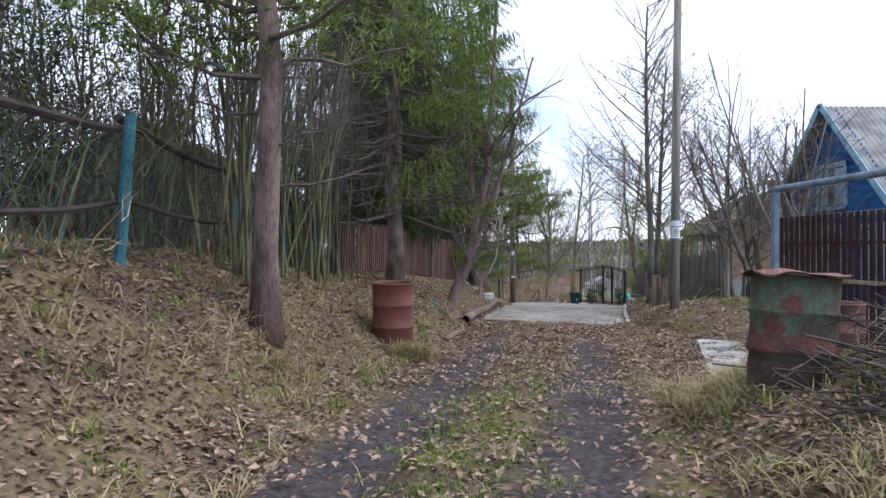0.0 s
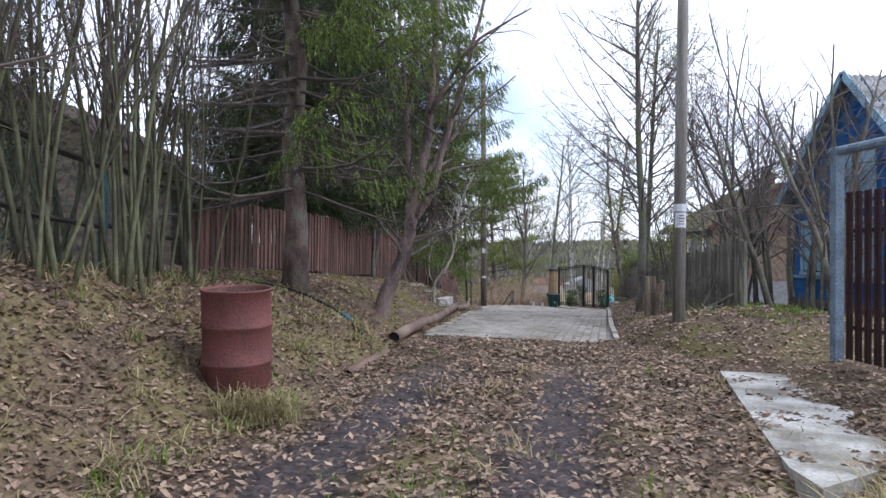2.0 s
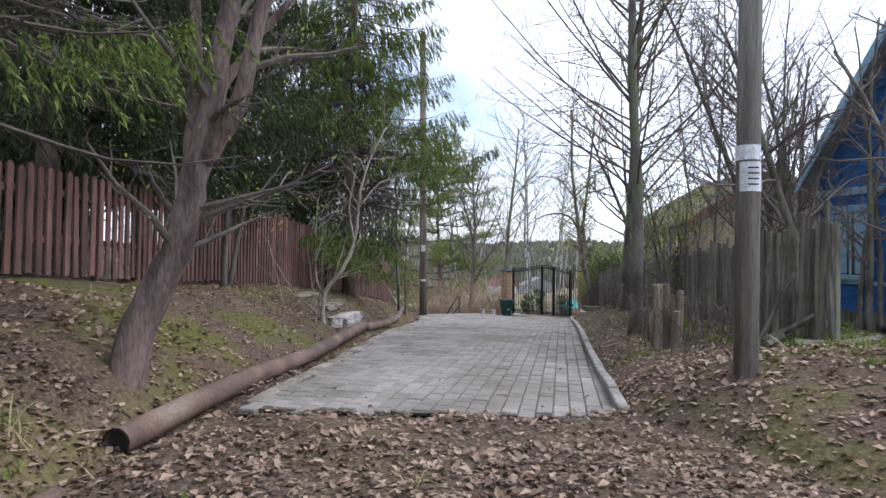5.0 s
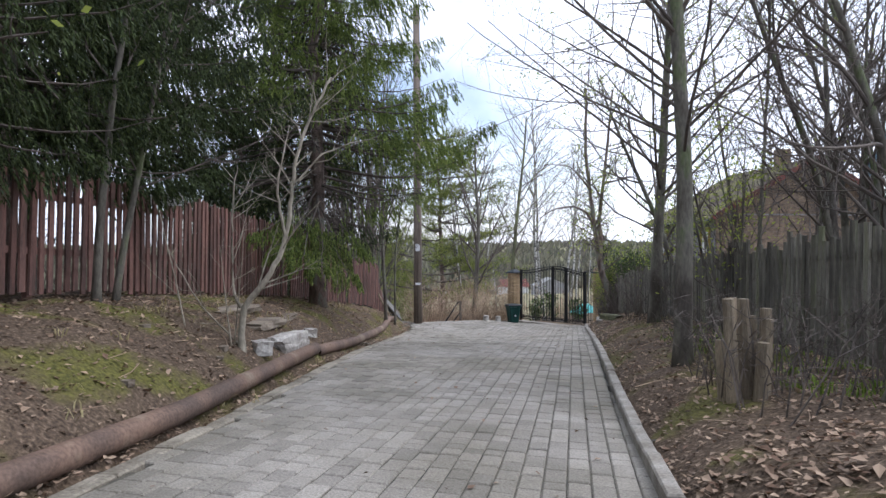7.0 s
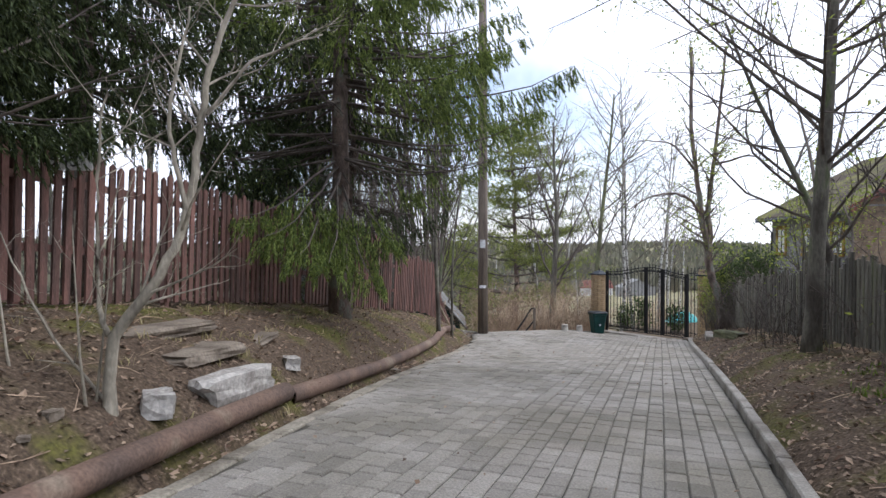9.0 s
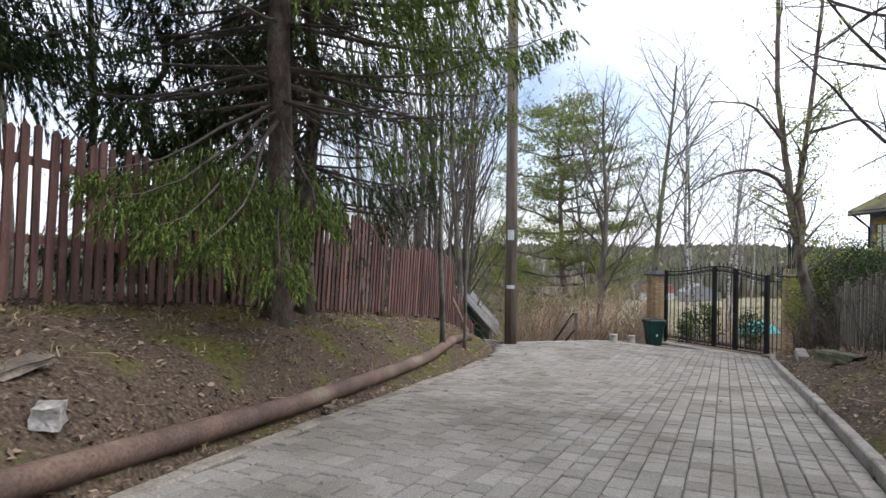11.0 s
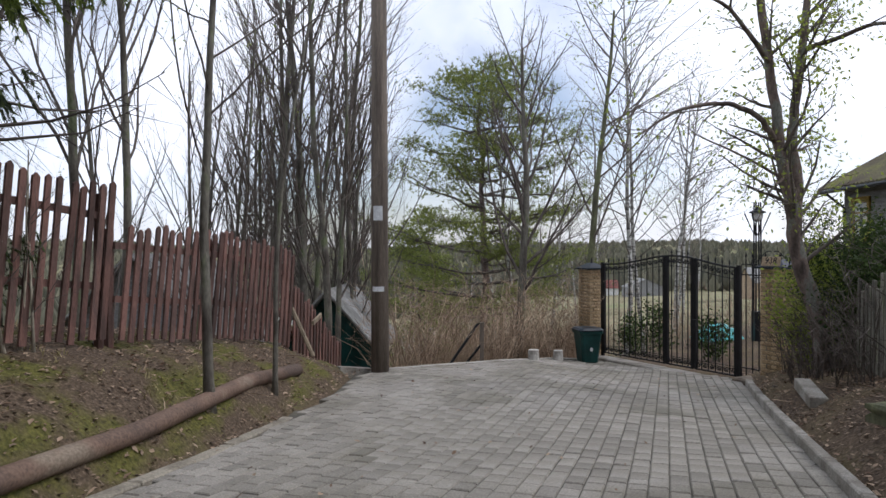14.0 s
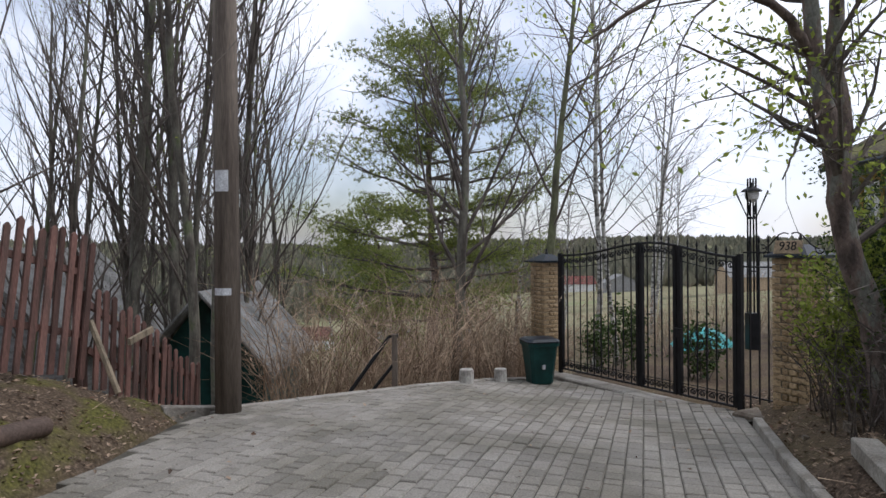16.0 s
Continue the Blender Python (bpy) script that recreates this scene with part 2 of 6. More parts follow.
class Geo:
    """Collects vertices and faces for one mesh."""

    def __init__(self):
        self.v, self.f = [], []

    def add(self, verts, faces):
        k = len(self.v)
        self.v += [tuple(p) for p in verts]
        self.f += [tuple(i + k for i in f) for f in faces]
        return self

    def box(self, x0, y0, z0, x1, y1, z1, m=None):
        c = [Vector((x, y, z)) for z in (z0, z1) for x, y in ((x0, y0), (x1, y0), (x1, y1), (x0, y1))]
        if m is not None:
            c = [m @ p for p in c]
        return self.add(c, [(3, 2, 1, 0), (4, 5, 6, 7), (0, 1, 5, 4), (1, 2, 6, 5), (2, 3, 7, 6), (3, 0, 4, 7)])

    def block(self, x0, y0, z0, x1, y1, z1, b=0.01, m=None, top_only=False):
        """A box with chamfered edges round its top (and bottom)."""
        rings = [(0.0 if top_only else b, z0), (0, z0 if top_only else z0 + b), (0, z1 - b), (b, z1)]
        rings = rings[1:] if top_only else rings
        v, f = [], []
        for i, z in rings:
            v += [Vector(p) for p in ((x0 + i, y0 + i, z), (x1 - i, y0 + i, z), (x1 - i, y1 - i, z), (x0 + i, y1 - i, z))]
        for r in range(len(rings) - 1):
            f += [(4 * r + k, 4 * r + (k + 1) % 4, 4 * r + 4 + (k + 1) % 4, 4 * r + 4 + k) for k in range(4)]
        e = 4 * (len(rings) - 1)
        f += [(3, 2, 1, 0), (e, e + 1, e + 2, e + 3)]
        return self.add([m @ p for p in v] if m is not None else v, f)

    def tube(self, path, radii, sides=6, caps=True):
        """A round bar along a path, with a radius at each point."""
        p = np.asarray(path, float)
        n = len(p)
        r = np.broadcast_to(np.asarray(radii, float), (n,))
        d = np.empty_like(p)
        d[1:-1], d[0], d[-1] = p[2:] - p[:-2], p[1] - p[0], p[-1] - p[-2]
        d /= np.sqrt((d * d).sum(1))[:, None] + 1e-9
        u = np.empty_like(p)
        if abs(d[0][2]) < 0.9:
            u[:, 0], u[:, 1], u[:, 2] = d[:, 1], -d[:, 0], 0
        else:
            u[:, 0], u[:, 1], u[:, 2] = 0, d[:, 2], -d[:, 1]
        u /= np.sqrt((u * u).sum(1))[:, None] + 1e-9
        w = np.empty_like(p)
        w[:, 0] = d[:, 1] * u[:, 2] - d[:, 2] * u[:, 1]
        w[:, 1] = d[:, 2] * u[:, 0] - d[:, 0] * u[:, 2]
        w[:, 2] = d[:, 0] * u[:, 1] - d[:, 1] * u[:, 0]
        ca, sa = RINGS[sides]
        ring = p[:, None] + r[:, None, None] * (ca[None, :, None] * u[:, None] + sa[None, :, None] * w[:, None])
        k = len(self.v)
        self.v += ring.reshape(-1, 3).tolist()
        for i in range(n - 1):
            o = k + i * sides
            self.f += [(o + j, o + (j + 1) % sides, o + sides + (j + 1) % sides, o + sides + j) for j in range(sides)]
        if caps:
            self.f += [tuple(range(k, k + sides))[::-1], tuple(k + (n - 1) * sides + j for j in range(sides))]
        return self

    def lathe(self, profile, sides=24, at=(0, 0, 0), m=None, closed=False):
        """A turned shape: profile rows of radius and height."""
        v, f = [], []
        for r, z in profile:
            v += [Vector((at[0] + r * math.cos(a), at[1] + r * math.sin(a), at[2] + z)) for a in (2 * math.pi * k / sides for k in range(sides))]
        for i in range(len(profile) - 1):
            f += [(i * sides + k, i * sides + (k + 1) % sides, (i + 1) * sides + (k + 1) % sides, (i + 1) * sides + k) for k in range(sides)]
        if closed:
            f += [tuple(range(sides))[::-1], tuple((len(profile) - 1) * sides + k for k in range(sides))]
        return self.add([m @ p for p in v] if m is not None else v, f)

    def loose(self, corners):
        """Many separate triangles or quads at once: an array of shape (n, 3 or 4, 3)."""
        k, (n, c, _) = len(self.v), corners.shape
        self.v += corners.reshape(-1, 3).tolist()
        self.f += (k + np.arange(n * c).reshape(n, c)).tolist()
        return self

    def mesh(self, name, material, smooth=False):
        me = bpy.data.meshes.new(name)
        me.from_pydata(self.v, [], self.f)
        me.materials.append(material)
        if smooth:
            me.shade_smooth()
        me.update()
        return me


def part(name, geo, material, parent=None, label="", smooth=False, kind=""):
    ob = new(name, geo if isinstance(geo, bpy.types.Mesh) else geo.mesh(name, material, smooth))
    if parent:
        ob.parent = parent
    return tagged(ob, label, kind=kind)


def thing(name, at, label, category, group="", turn=0.0, kind=""):
    ob = new(name)
    ob.matrix_basis = pose(*at, 0, 0, turn)
    return tagged(ob, label, category, group, kind)


# ---- the lie of the land ----
ROAD_Y = (-60, -10, 0, 5.6, 8.4, 11, 14.5, 16.5, 18, 21.5, 25, 28.5, 30, 32, 34.5, 36, 38.6, 60)
ROAD_Z = (0.6, 0.22, 0.15, 0.1, 0.0, -0.05, -0.07, -0.16, -0.25, -0.39, -0.66, -0.96, -1.1, -1.25, -1.44, -1.58, -1.74, -2.6)
EDGE_Y = (-60, -10, 0, 4, 6, 8, 10, 12, 14.4, 17, 21, 22.6, 28, 30, 32.5, 34.5, 38, 60)
EDGE_L = (-3, -1.7, -1.25, -0.95, -0.7, -0.35, 0.05, 0.55, 1.05, 1.6, 2.3, 2.55, 3.35, 3.65, 4.0, 4.1, 4.2, 5)
EDGE_R = (1.2, 1.4, 1.6, 1.75, 2.4, 4.0, 5.0, 5.2, 4.5, 5.25, 6.45, 6.95, 8.6, 9.2, 9.95, 10.65, 11.6, 14)
BANK_Y = (-60, 0, 8, 10, 13, 16, 21, 28, 30.5, 32, 34, 35.5, 36.5, 60)
BANK_L = (1.5, 1.5, 1.42, 1.25, 1.05, 1.05, 1.02, 1.1, 1.08, 0.95, 0.75, 0.4, 0.15, 0.1)
BANK_RY = (-60, 0, 5, 6, 7.5, 10, 13, 14.3, 16, 21, 28, 32, 34, 36, 60)
BANK_R = (0.6, 0.65, 0.6, 0.3, 0.1, 0.16, 0.46, 0.62, 0.46, 0.5, 0.62, 0.6, 0.5, 0.3, 0.2)


def blend(e):
    e = np.clip(e, 0, 1)
    return e * e * (3 - 2 * e)


def smooth_interp(y, ys, vs):
    return sum(np.interp(y + o, ys, vs) * w for o, w in ((-1.2, 0.2), (-0.6, 0.2), (0, 0.2), (0.6, 0.2), (1.2, 0.2)))


def past_end(x, y):
    """Metres beyond the end of the paving, over the slope, and beyond the gate."""
    return (x - 3.9) * -0.647 + (y - 34.45) * 0.762, (x - 9.5) * 0.897 + (y - 38.2) * 0.441


def gz(x, y):
    """Height of the ground at x, y (numbers or arrays)."""
    x, y = np.asarray(x, float), np.asarray(y, float)
    z = smooth_interp(y, ROAD_Y, ROAD_Z)
    left, right = np.interp(y, EDGE_Y, EDGE_L) - x, x - np.interp(y, EDGE_Y, EDGE_R)
    middle = (np.interp(y, EDGE_Y, EDGE_L) + np.interp(y, EDGE_Y, EDGE_R)) / 2
    near = np.interp(y, (10, 14, 16, 30), (0, 1, 1, 0))
    z = z + near * np.clip(-(x - middle), -2, 2) * 0.05
    steep = np.clip((y - 8) / 4, 0, 1)
    z = z + np.interp(y, BANK_Y, BANK_L) * (steep * (1 - np.exp(-np.clip(left, 0, 60) / 0.95)) + (1 - steep) * blend(left / 2.4))
    z = z + np.interp(y, BANK_RY, BANK_R) * (1 - np.exp(-np.clip(right, 0, 60) / 0.6))
    z = z - 0.085 * np.clip(right - 2, 0, 9) * np.interp(y, (8, 14, 34, 38), (0.3, 1, 1, 0))
    z = z + 0.17 * blend((y - 29) / 6) * blend((9.4 - x) / 2.5)
    end, gate = past_end(x, y)
    out = np.clip(end, 0, None) * (1 - 0.75 * blend((x - 7) / 9))
    drop = 27 * (1 - np.exp(-out / 48)) * (1 - 0.35 * np.exp(-out / 3))
    far = np.hypot(x, y)
    drop = drop * np.where(y > 30, 1, np.clip((y - 20) / 10, 0, 1))
    z = z - drop
    z = z + blend((far - 380) / 900) * (34 + 5 * np.sin(x / 160) + 3 * np.sin(x / 57 + 1)) * (y > 0)
    return z


def on(x, y, dz=0.0):
    return (x, y, float(gz(x, y)) + dz)


# ---- ground: one sheet to the horizon ----
def spaced(lo, hi, step, far_lo, far_hi, grow=1.13):
    a = list(np.arange(lo, hi + 1e-6, step))
    s = step
    while a[-1] < far_hi:
        s *= grow
        a.append(a[-1] + s)
    s = step
    while a[0] > far_lo:
        s *= grow
        a.insert(0, a[0] - s)
    return np.array(a)


def ground():
    xs, ys = spaced(-5, 12, 0.12, -1800, 1800), spaced(0, 37, 0.12, -300, 2000)
    X, Y = np.meshgrid(xs, ys, indexing="ij")
    Z = gz(X, Y)
    L, R = np.interp(Y, EDGE_Y, EDGE_L), np.interp(Y, EDGE_Y, EDGE_R)
    inside = (X > L + 0.02) & (X < R - 0.02) & (Y > 14.3)
    rough = np.array([[noise.noise(Vector((a * 1.3, b * 1.3, 0))) * 0.07 + noise.noise(Vector((a * 5, b * 5, 3))) * 0.045 for b in ys] for a in xs])
    rut = np.zeros_like(X)
    for off in (0.0, 1.55):
        centre = np.interp(Y, (0, 3, 6.5, 9, 12.5), (-1.3, -0.75, 0.0, 0.72, 1.6)) + off + 0.1 * np.sin(Y * 1.3)
        rut = np.maximum(rut, np.exp(-((X - centre) / 0.42) ** 4) * np.clip((12.8 - Y) / 3, 0, 1))
    Z = Z + rough * np.where(np.hypot(X, Y) < 60, 1, 0) - 0.08 * rut
    Z = np.where(inside & (past_end(X, Y)[0] < 0) & (past_end(X, Y)[1] < 0.1), gz(X, Y) - 0.09, Z)
    nx, ny = len(xs), len(ys)
    g = Geo()
    g.v = np.stack([X, Y, Z], -1).reshape(-1, 3).tolist()
    i = (np.arange(nx - 1)[:, None] * ny + np.arange(ny - 1)[None]).ravel()
    g.f = np.stack([i, i + ny, i + ny + 1, i + 1], 1).tolist()
    m = bpy.data.materials.new("soil_with_leaves_and_grass")
    m.use_nodes = True
    n, l = m.node_tree.nodes, m.node_tree.links
    b = n["Principled BSDF"]
    b.inputs["Roughness"].default_value, b.inputs["Specular IOR Level"].default_value = 0.95, 0.15
    at = n.new("ShaderNodeTexCoord")

    def tex(scale, detail=6.0):
        t = n.new("ShaderNodeTexNoise")
        t.inputs["Scale"].default_value, t.inputs["Detail"].default_value = scale, detail
        l.new(at.outputs["Object"], t.inputs["Vector"])
        return t.outputs["Fac"]

    def ramp(fac, *stops):
        r = n.new("ShaderNodeValToRGB")
        while len(r.color_ramp.elements) < len(stops):
            r.color_ramp.elements.new(0.5)
        for e, (p, c) in zip(r.color_ramp.elements, stops):
            e.position, e.color = p, (*c, 1)
        l.new(fac, r.inputs[0])
        return r.outputs[0]

    def mixed(fac, a, c):
        x = n.new("ShaderNodeMixRGB")
        l.new(fac, x.inputs[0]), l.new(a, x.inputs[1]), l.new(c, x.inputs[2])
        return x.outputs[0]

    def attr(name):
        a = n.new("ShaderNodeAttribute")
        a.attribute_name = name
        return a.outputs["Fac"]

    soil = ramp(tex(35), (0.3, (0.042, 0.031, 0.023)), (0.55, (0.112, 0.082, 0.058)), (0.75, (0.23, 0.175, 0.125)))
    straw = ramp(tex(22), (0.3, (0.09, 0.07, 0.042)), (0.55, (0.21, 0.16, 0.09)), (0.75, (0.36, 0.29, 0.18)))
    moss = ramp(tex(30), (0.3, (0.05, 0.052, 0.018)), (0.7, (0.165, 0.155, 0.045)))
    mud = ramp(tex(18), (0.3, (0.034, 0.029, 0.03)), (0.7, (0.105, 0.088, 0.087)))
    patch = ramp(tex(1.1), (0.42, (0, 0, 0)), (0.6, (1, 1, 1)))
    mosspatch = ramp(tex(1.1), (0.5, (0, 0, 0)), (0.6, (1, 1, 1)))

    def times(a, c):
        x = n.new("ShaderNodeMath")
        x.operation = "MULTIPLY"
        l.new(a, x.inputs[0]), l.new(c, x.inputs[1])
        return x.outputs[0]

    col = mixed(times(patch, attr("grassy")), soil, straw)
    col = mixed(times(mosspatch, attr("mossy")), col, moss)
    col = mixed(attr("rut"), col, mud)
    # Far ground: pale fields, lightened further to stand in for valley haze.
    woods = ramp(tex(0.03), (0.35, (0.11, 0.11, 0.06)), (0.5, (0.24, 0.22, 0.13)), (0.7, (0.17, 0.2, 0.09)))
    col = mixed(attr("distant"), col, woods)
    l.new(col, b.inputs["Base Color"])
    bp = n.new("ShaderNodeBump")
    bp.inputs["Strength"].default_value, bp.inputs["Distance"].default_value = 0.8, 0.03
    l.new(tex(28), bp.inputs["Height"]), l.new(bp.outputs[0], b.inputs["Normal"])
    me = g.mesh("ground", m, True)
    out = np.maximum(past_end(X, Y)[0], 0)
    masks = {
        "rut": np.clip(rut * 1.3, 0, 1),
        "grassy": np.clip(np.where((X > R) & (Y < 7), 0.9, np.where(X < L, np.interp(Y, (0, 12, 16, 60), (1, 0.8, 0.12, 0.15)), np.interp(Y, (0, 7, 11, 40), (0.9, 0.8, 0.2, 0.3)))), 0, 1),
        "mossy": np.clip(np.where((X < L) | (X > R), np.where(X < L, np.interp(Y, (0, 12, 15, 40), (0.35, 0.4, 1, 1)), np.interp(Y, (0, 12, 15, 26, 30), (0.35, 0.4, 0.9, 0.7, 0.1))), np.interp(Y, (0, 7, 10), (0.9, 0.7, 0.1))), 0, 1),
        "distant": np.clip((np.hypot(X, Y) - 45) / 30, 0, 1),
    }
    for key, values in masks.items():
        me.attributes.new(key, "FLOAT", "POINT").data.foreach_set("value", values.ravel().astype(np.float32))
    return tagged(new("ground", me), "bare soil bank and dirt track with dead grass, moss and fallen leaves", "ground", kind="structure")


ground()


# ---- paving ----
def inside_paving(x, y):
    if y < 14.4 + 0.03 * (x - 3):
        return False
    end, gate = past_end(x, y)
    l, r = np.interp(y, EDGE_Y, EDGE_L), np.interp(y, EDGE_Y, EDGE_R)
    return l + 0.28 < x < r - 0.06 and end < -0.12 and gate < -0.1


def paving():
    """Concrete pavers in long courses that follow the drive, each a piece of its own near the walk's end."""
    base = Geo()
    step = 0.25
    keep = {}
    for i in range(0, 48):
        for j in range(0, 100):
            x, y = 0.5 + i * step, 14.4 + j * step
            if inside_paving(x + step / 2, y + step / 2):
                ids = []
                for dx, dy in ((0, 0), (1, 0), (1, 1), (0, 1)):
                    k = (i + dx, j + dy)
                    if k not in keep:
                        keep[k] = len(base.v)
                        base.v.append((0.5 + k[0] * step, 14.4 + k[1] * step, float(gz(0.5 + k[0] * step, 14.4 + k[1] * step)) - 0.012))
                    ids.append(keep[k])
                base.f.append(tuple(ids))
    pave = tagged(part("paving", base, M_JOINT), "grey concrete paver drive with sandy joints", "paving", kind="structure")
    rnd = random.Random(5)
    rest, shapes = Geo(), []
    w = 0.145
    for length in (0.145, 0.2, 0.27):
        for k in range(2):
            q = random.Random(k)
            s = Geo().block(-w / 2 + 0.004, -length / 2 + 0.004, -0.05, w / 2 - 0.004, length / 2 - 0.004, 0.0, 0.009, Matrix.Rotation(q.uniform(-0.012, 0.012), 4, "Z"), top_only=True)
            shapes.append((length, s, s.mesh("paver", M_PAVER)))
    count = 0
    ang = math.atan2(0.31, 1.0)
    ca, sa = math.cos(ang), math.sin(ang)
    right = Vector((ca, -sa, 0))
    for c in range(-72, 94):
        v = -4 + rnd.uniform(0, 0.2)
        while v < 28:
            length, shape, me = shapes[rnd.choice((0, 1, 2, 2, 3, 3, 4, 4, 5, 5))]
            v += length
            u, vv = c * w, v - length / 2
            x, y = 3.0 + u * ca + vv * sa, 14.4 - u * sa + vv * ca
            if not inside_paving(x, y):
                continue
            e = 0.1
            up = Vector((float(gz(x - e, y) - gz(x + e, y)) / (2 * e), float(gz(x, y - e) - gz(x, y + e)) / (2 * e), 1)).normalized()
            up = (up + Vector((rnd.gauss(0, 0.014), rnd.gauss(0, 0.014), 0))).normalized()
            fwd = up.cross(right).normalized()
            m = Matrix.Translation((x, y, float(gz(x, y)) + rnd.uniform(-0.004, 0.006))) @ Matrix((fwd.cross(up), fwd, up)).transposed().to_4x4()
            if count < 290 and 28.6 < y < 31.4 and 5.2 < x < 9.2:
                ob = new("paver", me)
                ob.matrix_basis, ob.parent = m, pave
                count += 1
            else:
                rest.add([m @ Vector(p) for p in shape.v], shape.f)
    part("pavers", rest, M_PAVER, pave, "grey concrete pavers", kind="stuff")


paving()


def ribbon(name, pts, width, height, material, label, category, base=-0.1, name_piece="kerb_stone", piece=1.0):
    """A kerb of separate stones along a line on the ground."""
    k = thing(name, on(*pts[0]), label, category, kind="structure")
    inv = k.matrix_basis.inverted()
    q = random.Random(len(pts))
    for (x0, y0), (x1, y1) in zip(pts, pts[1:]):
        d = math.hypot(x1 - x0, y1 - y0)
        n = max(1, round(d / piece))
        for i in range(n):
            a, b = i / n, (i + 1) / n
            p0, p1 = Vector(on(x0 + (x1 - x0) * a, y0 + (y1 - y0) * a)), Vector(on(x0 + (x1 - x0) * b, y0 + (y1 - y0) * b))
            dirv = p1 - p0
            right = Vector((dirv.y, -dirv.x, 0)).normalized()
            fwd = dirv.normalized()
            m = Matrix((right, fwd, right.cross(fwd))).transposed().to_4x4()
            m = inv @ Matrix.Translation(p0 + Vector((0, 0, q.uniform(-0.01, 0.01)))) @ m
            part(name_piece, Geo().block(-width / 2, 0.006, base, width / 2, dirv.length - 0.006, height, 0.012, m), material, k)
    return k


ribbon("kerb", [(4.45, 14.35), (5.2, 17), (6.4, 21), (6.9, 22.6), (8.55, 28), (9.15, 30), (9.9, 32.5), (10.55, 34.4)], 0.1, 0.1, M_KERB, "low grey concrete kerb along the paved drive", "kerb")
ribbon("edging", [(3.95, 34.35), (5.2, 35.42), (6.8, 36.78), (8.6, 38.3)], 0.14, 0.03, M_KERB, "narrow concrete edging at the end of the paving", "edging", -0.3)
ribbon("haunch", [(float(np.interp(y, EDGE_Y, EDGE_L)) + 0.23, y) for y in (14.6, 17, 19, 21, 23, 25, 27, 29, 31)], 0.13, 0.012, M_CEMENT, "crumbling pale cement strip along the paving", "edging", -0.1, "haunch_piece", 0.7)


# ---- fences ----
def picket_fence(name, line, heights, material, label, group="", width=0.075, gap=0.055, lean=0.0, pointed=True, wobble=0.02, base=0.06, seed=1, rails=(0.35, 0.8), post_every=2.6, backside=1, sag=None):
    """Slats, rails and posts along a line on the ground."""
    q = random.Random(seed)
    f = thing(name, on(*line[0]), label, "fence", group)
    o = Vector(f.location)
    pts = [Vector((*p, 0)) for p in line]
    total = 0.0
    for i, (a, b) in enumerate(zip(pts, pts[1:])):
        d = b - a
        n = max(1, int(d.length / (width + gap)))
        right = Vector((d.y, -d.x, 0)).normalized()
        fwd = d.normalized()
        for k in range(n):
            s = (k + 0.5) / n
            p = a + d * s
            h = heights[i] + (heights[i + 1] - heights[i]) * s + q.uniform(-wobble, wobble)
            z = float(gz(p.x, p.y)) + base + q.uniform(-0.02, 0.03)
            w = width * q.uniform(0.85, 1.1) / 2
            t = lean + q.gauss(0, 0.012)
            m = Matrix.Translation(Vector((p.x, p.y, z)) - o) @ Matrix((right, fwd, Vector((0, 0, 1)))).transposed().to_4x4() @ Matrix.Rotation(-t, 4, "X")
            g = Geo()
            c = 0.012
            tip = w * 0.9 if pointed else 0.0
            v = [(c * e, y, zz) for e in (-1, 1) for y, zz in ((-w, 0), (w, 0), (w, h - tip), (0, h), (-w, h - tip))]
            g.add([m @ Vector(x) for x in v], [(0, 1, 2, 3, 4), (9, 8, 7, 6, 5), (0, 5, 6, 1), (1, 6, 7, 2), (2, 7, 8, 3), (3, 8, 9, 4), (4, 9, 5, 0)])
            part("slat", g, material, f)
        for r in rails:
            z0 = float(gz(a.x, a.y)) + base + heights[i] * r
            z1 = float(gz(b.x, b.y)) + base + heights[i + 1] * r
            off = right * -0.04 * backside
            mid = (a + b) / 2
            zm = float(gz(mid.x, mid.y)) + base + (heights[i] + heights[i + 1]) / 2 * r
            g = Geo()
            for (u, zu), (w2, zw) in (((a, z0), (mid, zm)), ((mid, zm), (b, z1))):
                u3, w3 = Vector((u.x, u.y, zu)) + off - o, Vector((w2.x, w2.y, zw)) + off - o
                dd = w3 - u3
                m = Matrix.Translation(u3) @ Matrix((right, dd.normalized(), right.cross(dd.normalized()))).transposed().to_4x4()
                g.box(-0.02, 0, -0.035, 0.02, dd.length, 0.035, m)
            part("rail", g, material, f)
        np_ = max(1, round(d.length / post_every))
        for k in range(np_ + (i == len(pts) - 2)):
            p = a + d * (k / np_) + right * -0.1 * backside
            h = heights[i] + (heights[i + 1] - heights[i]) * k / np_
            z = float(gz(p.x, p.y)) - o.z
            part("post", Geo().tube([(p.x - o.x, p.y - o.y, z - 0.3), (p.x - o.x, p.y - o.y, z + h * 0.97)], 0.05, 7), material, f)
    return f


picket_fence("picket_fence", [(-1.95, 13.0), (-0.75, 17.0), (0.08, 20.9), (0.55, 22.8), (1.25, 26.0)], [0.92, 1.15, 1.38, 1.42, 1.45], M_FENCE, "red-brown painted wooden picket fence along the bank", "plot fences", lean=0.03)
picket_fence("picket_fence", [(1.3, 26.1), (2.3, 30.4)], [1.5, 1.6], M_FENCE, "leaning red-brown picket fence under the spruce", "plot fences", lean=0.1, wobble=0.05, seed=2)
picket_fence("picket_fence", [(2.35, 30.5), (2.75, 32.2), (3.2, 34.2)], [1.25, 1.4, 1.5], M_FENCE, "leaning red-brown picket fence at the end of the plot", "plot fences", lean=0.14, wobble=0.04, seed=3)
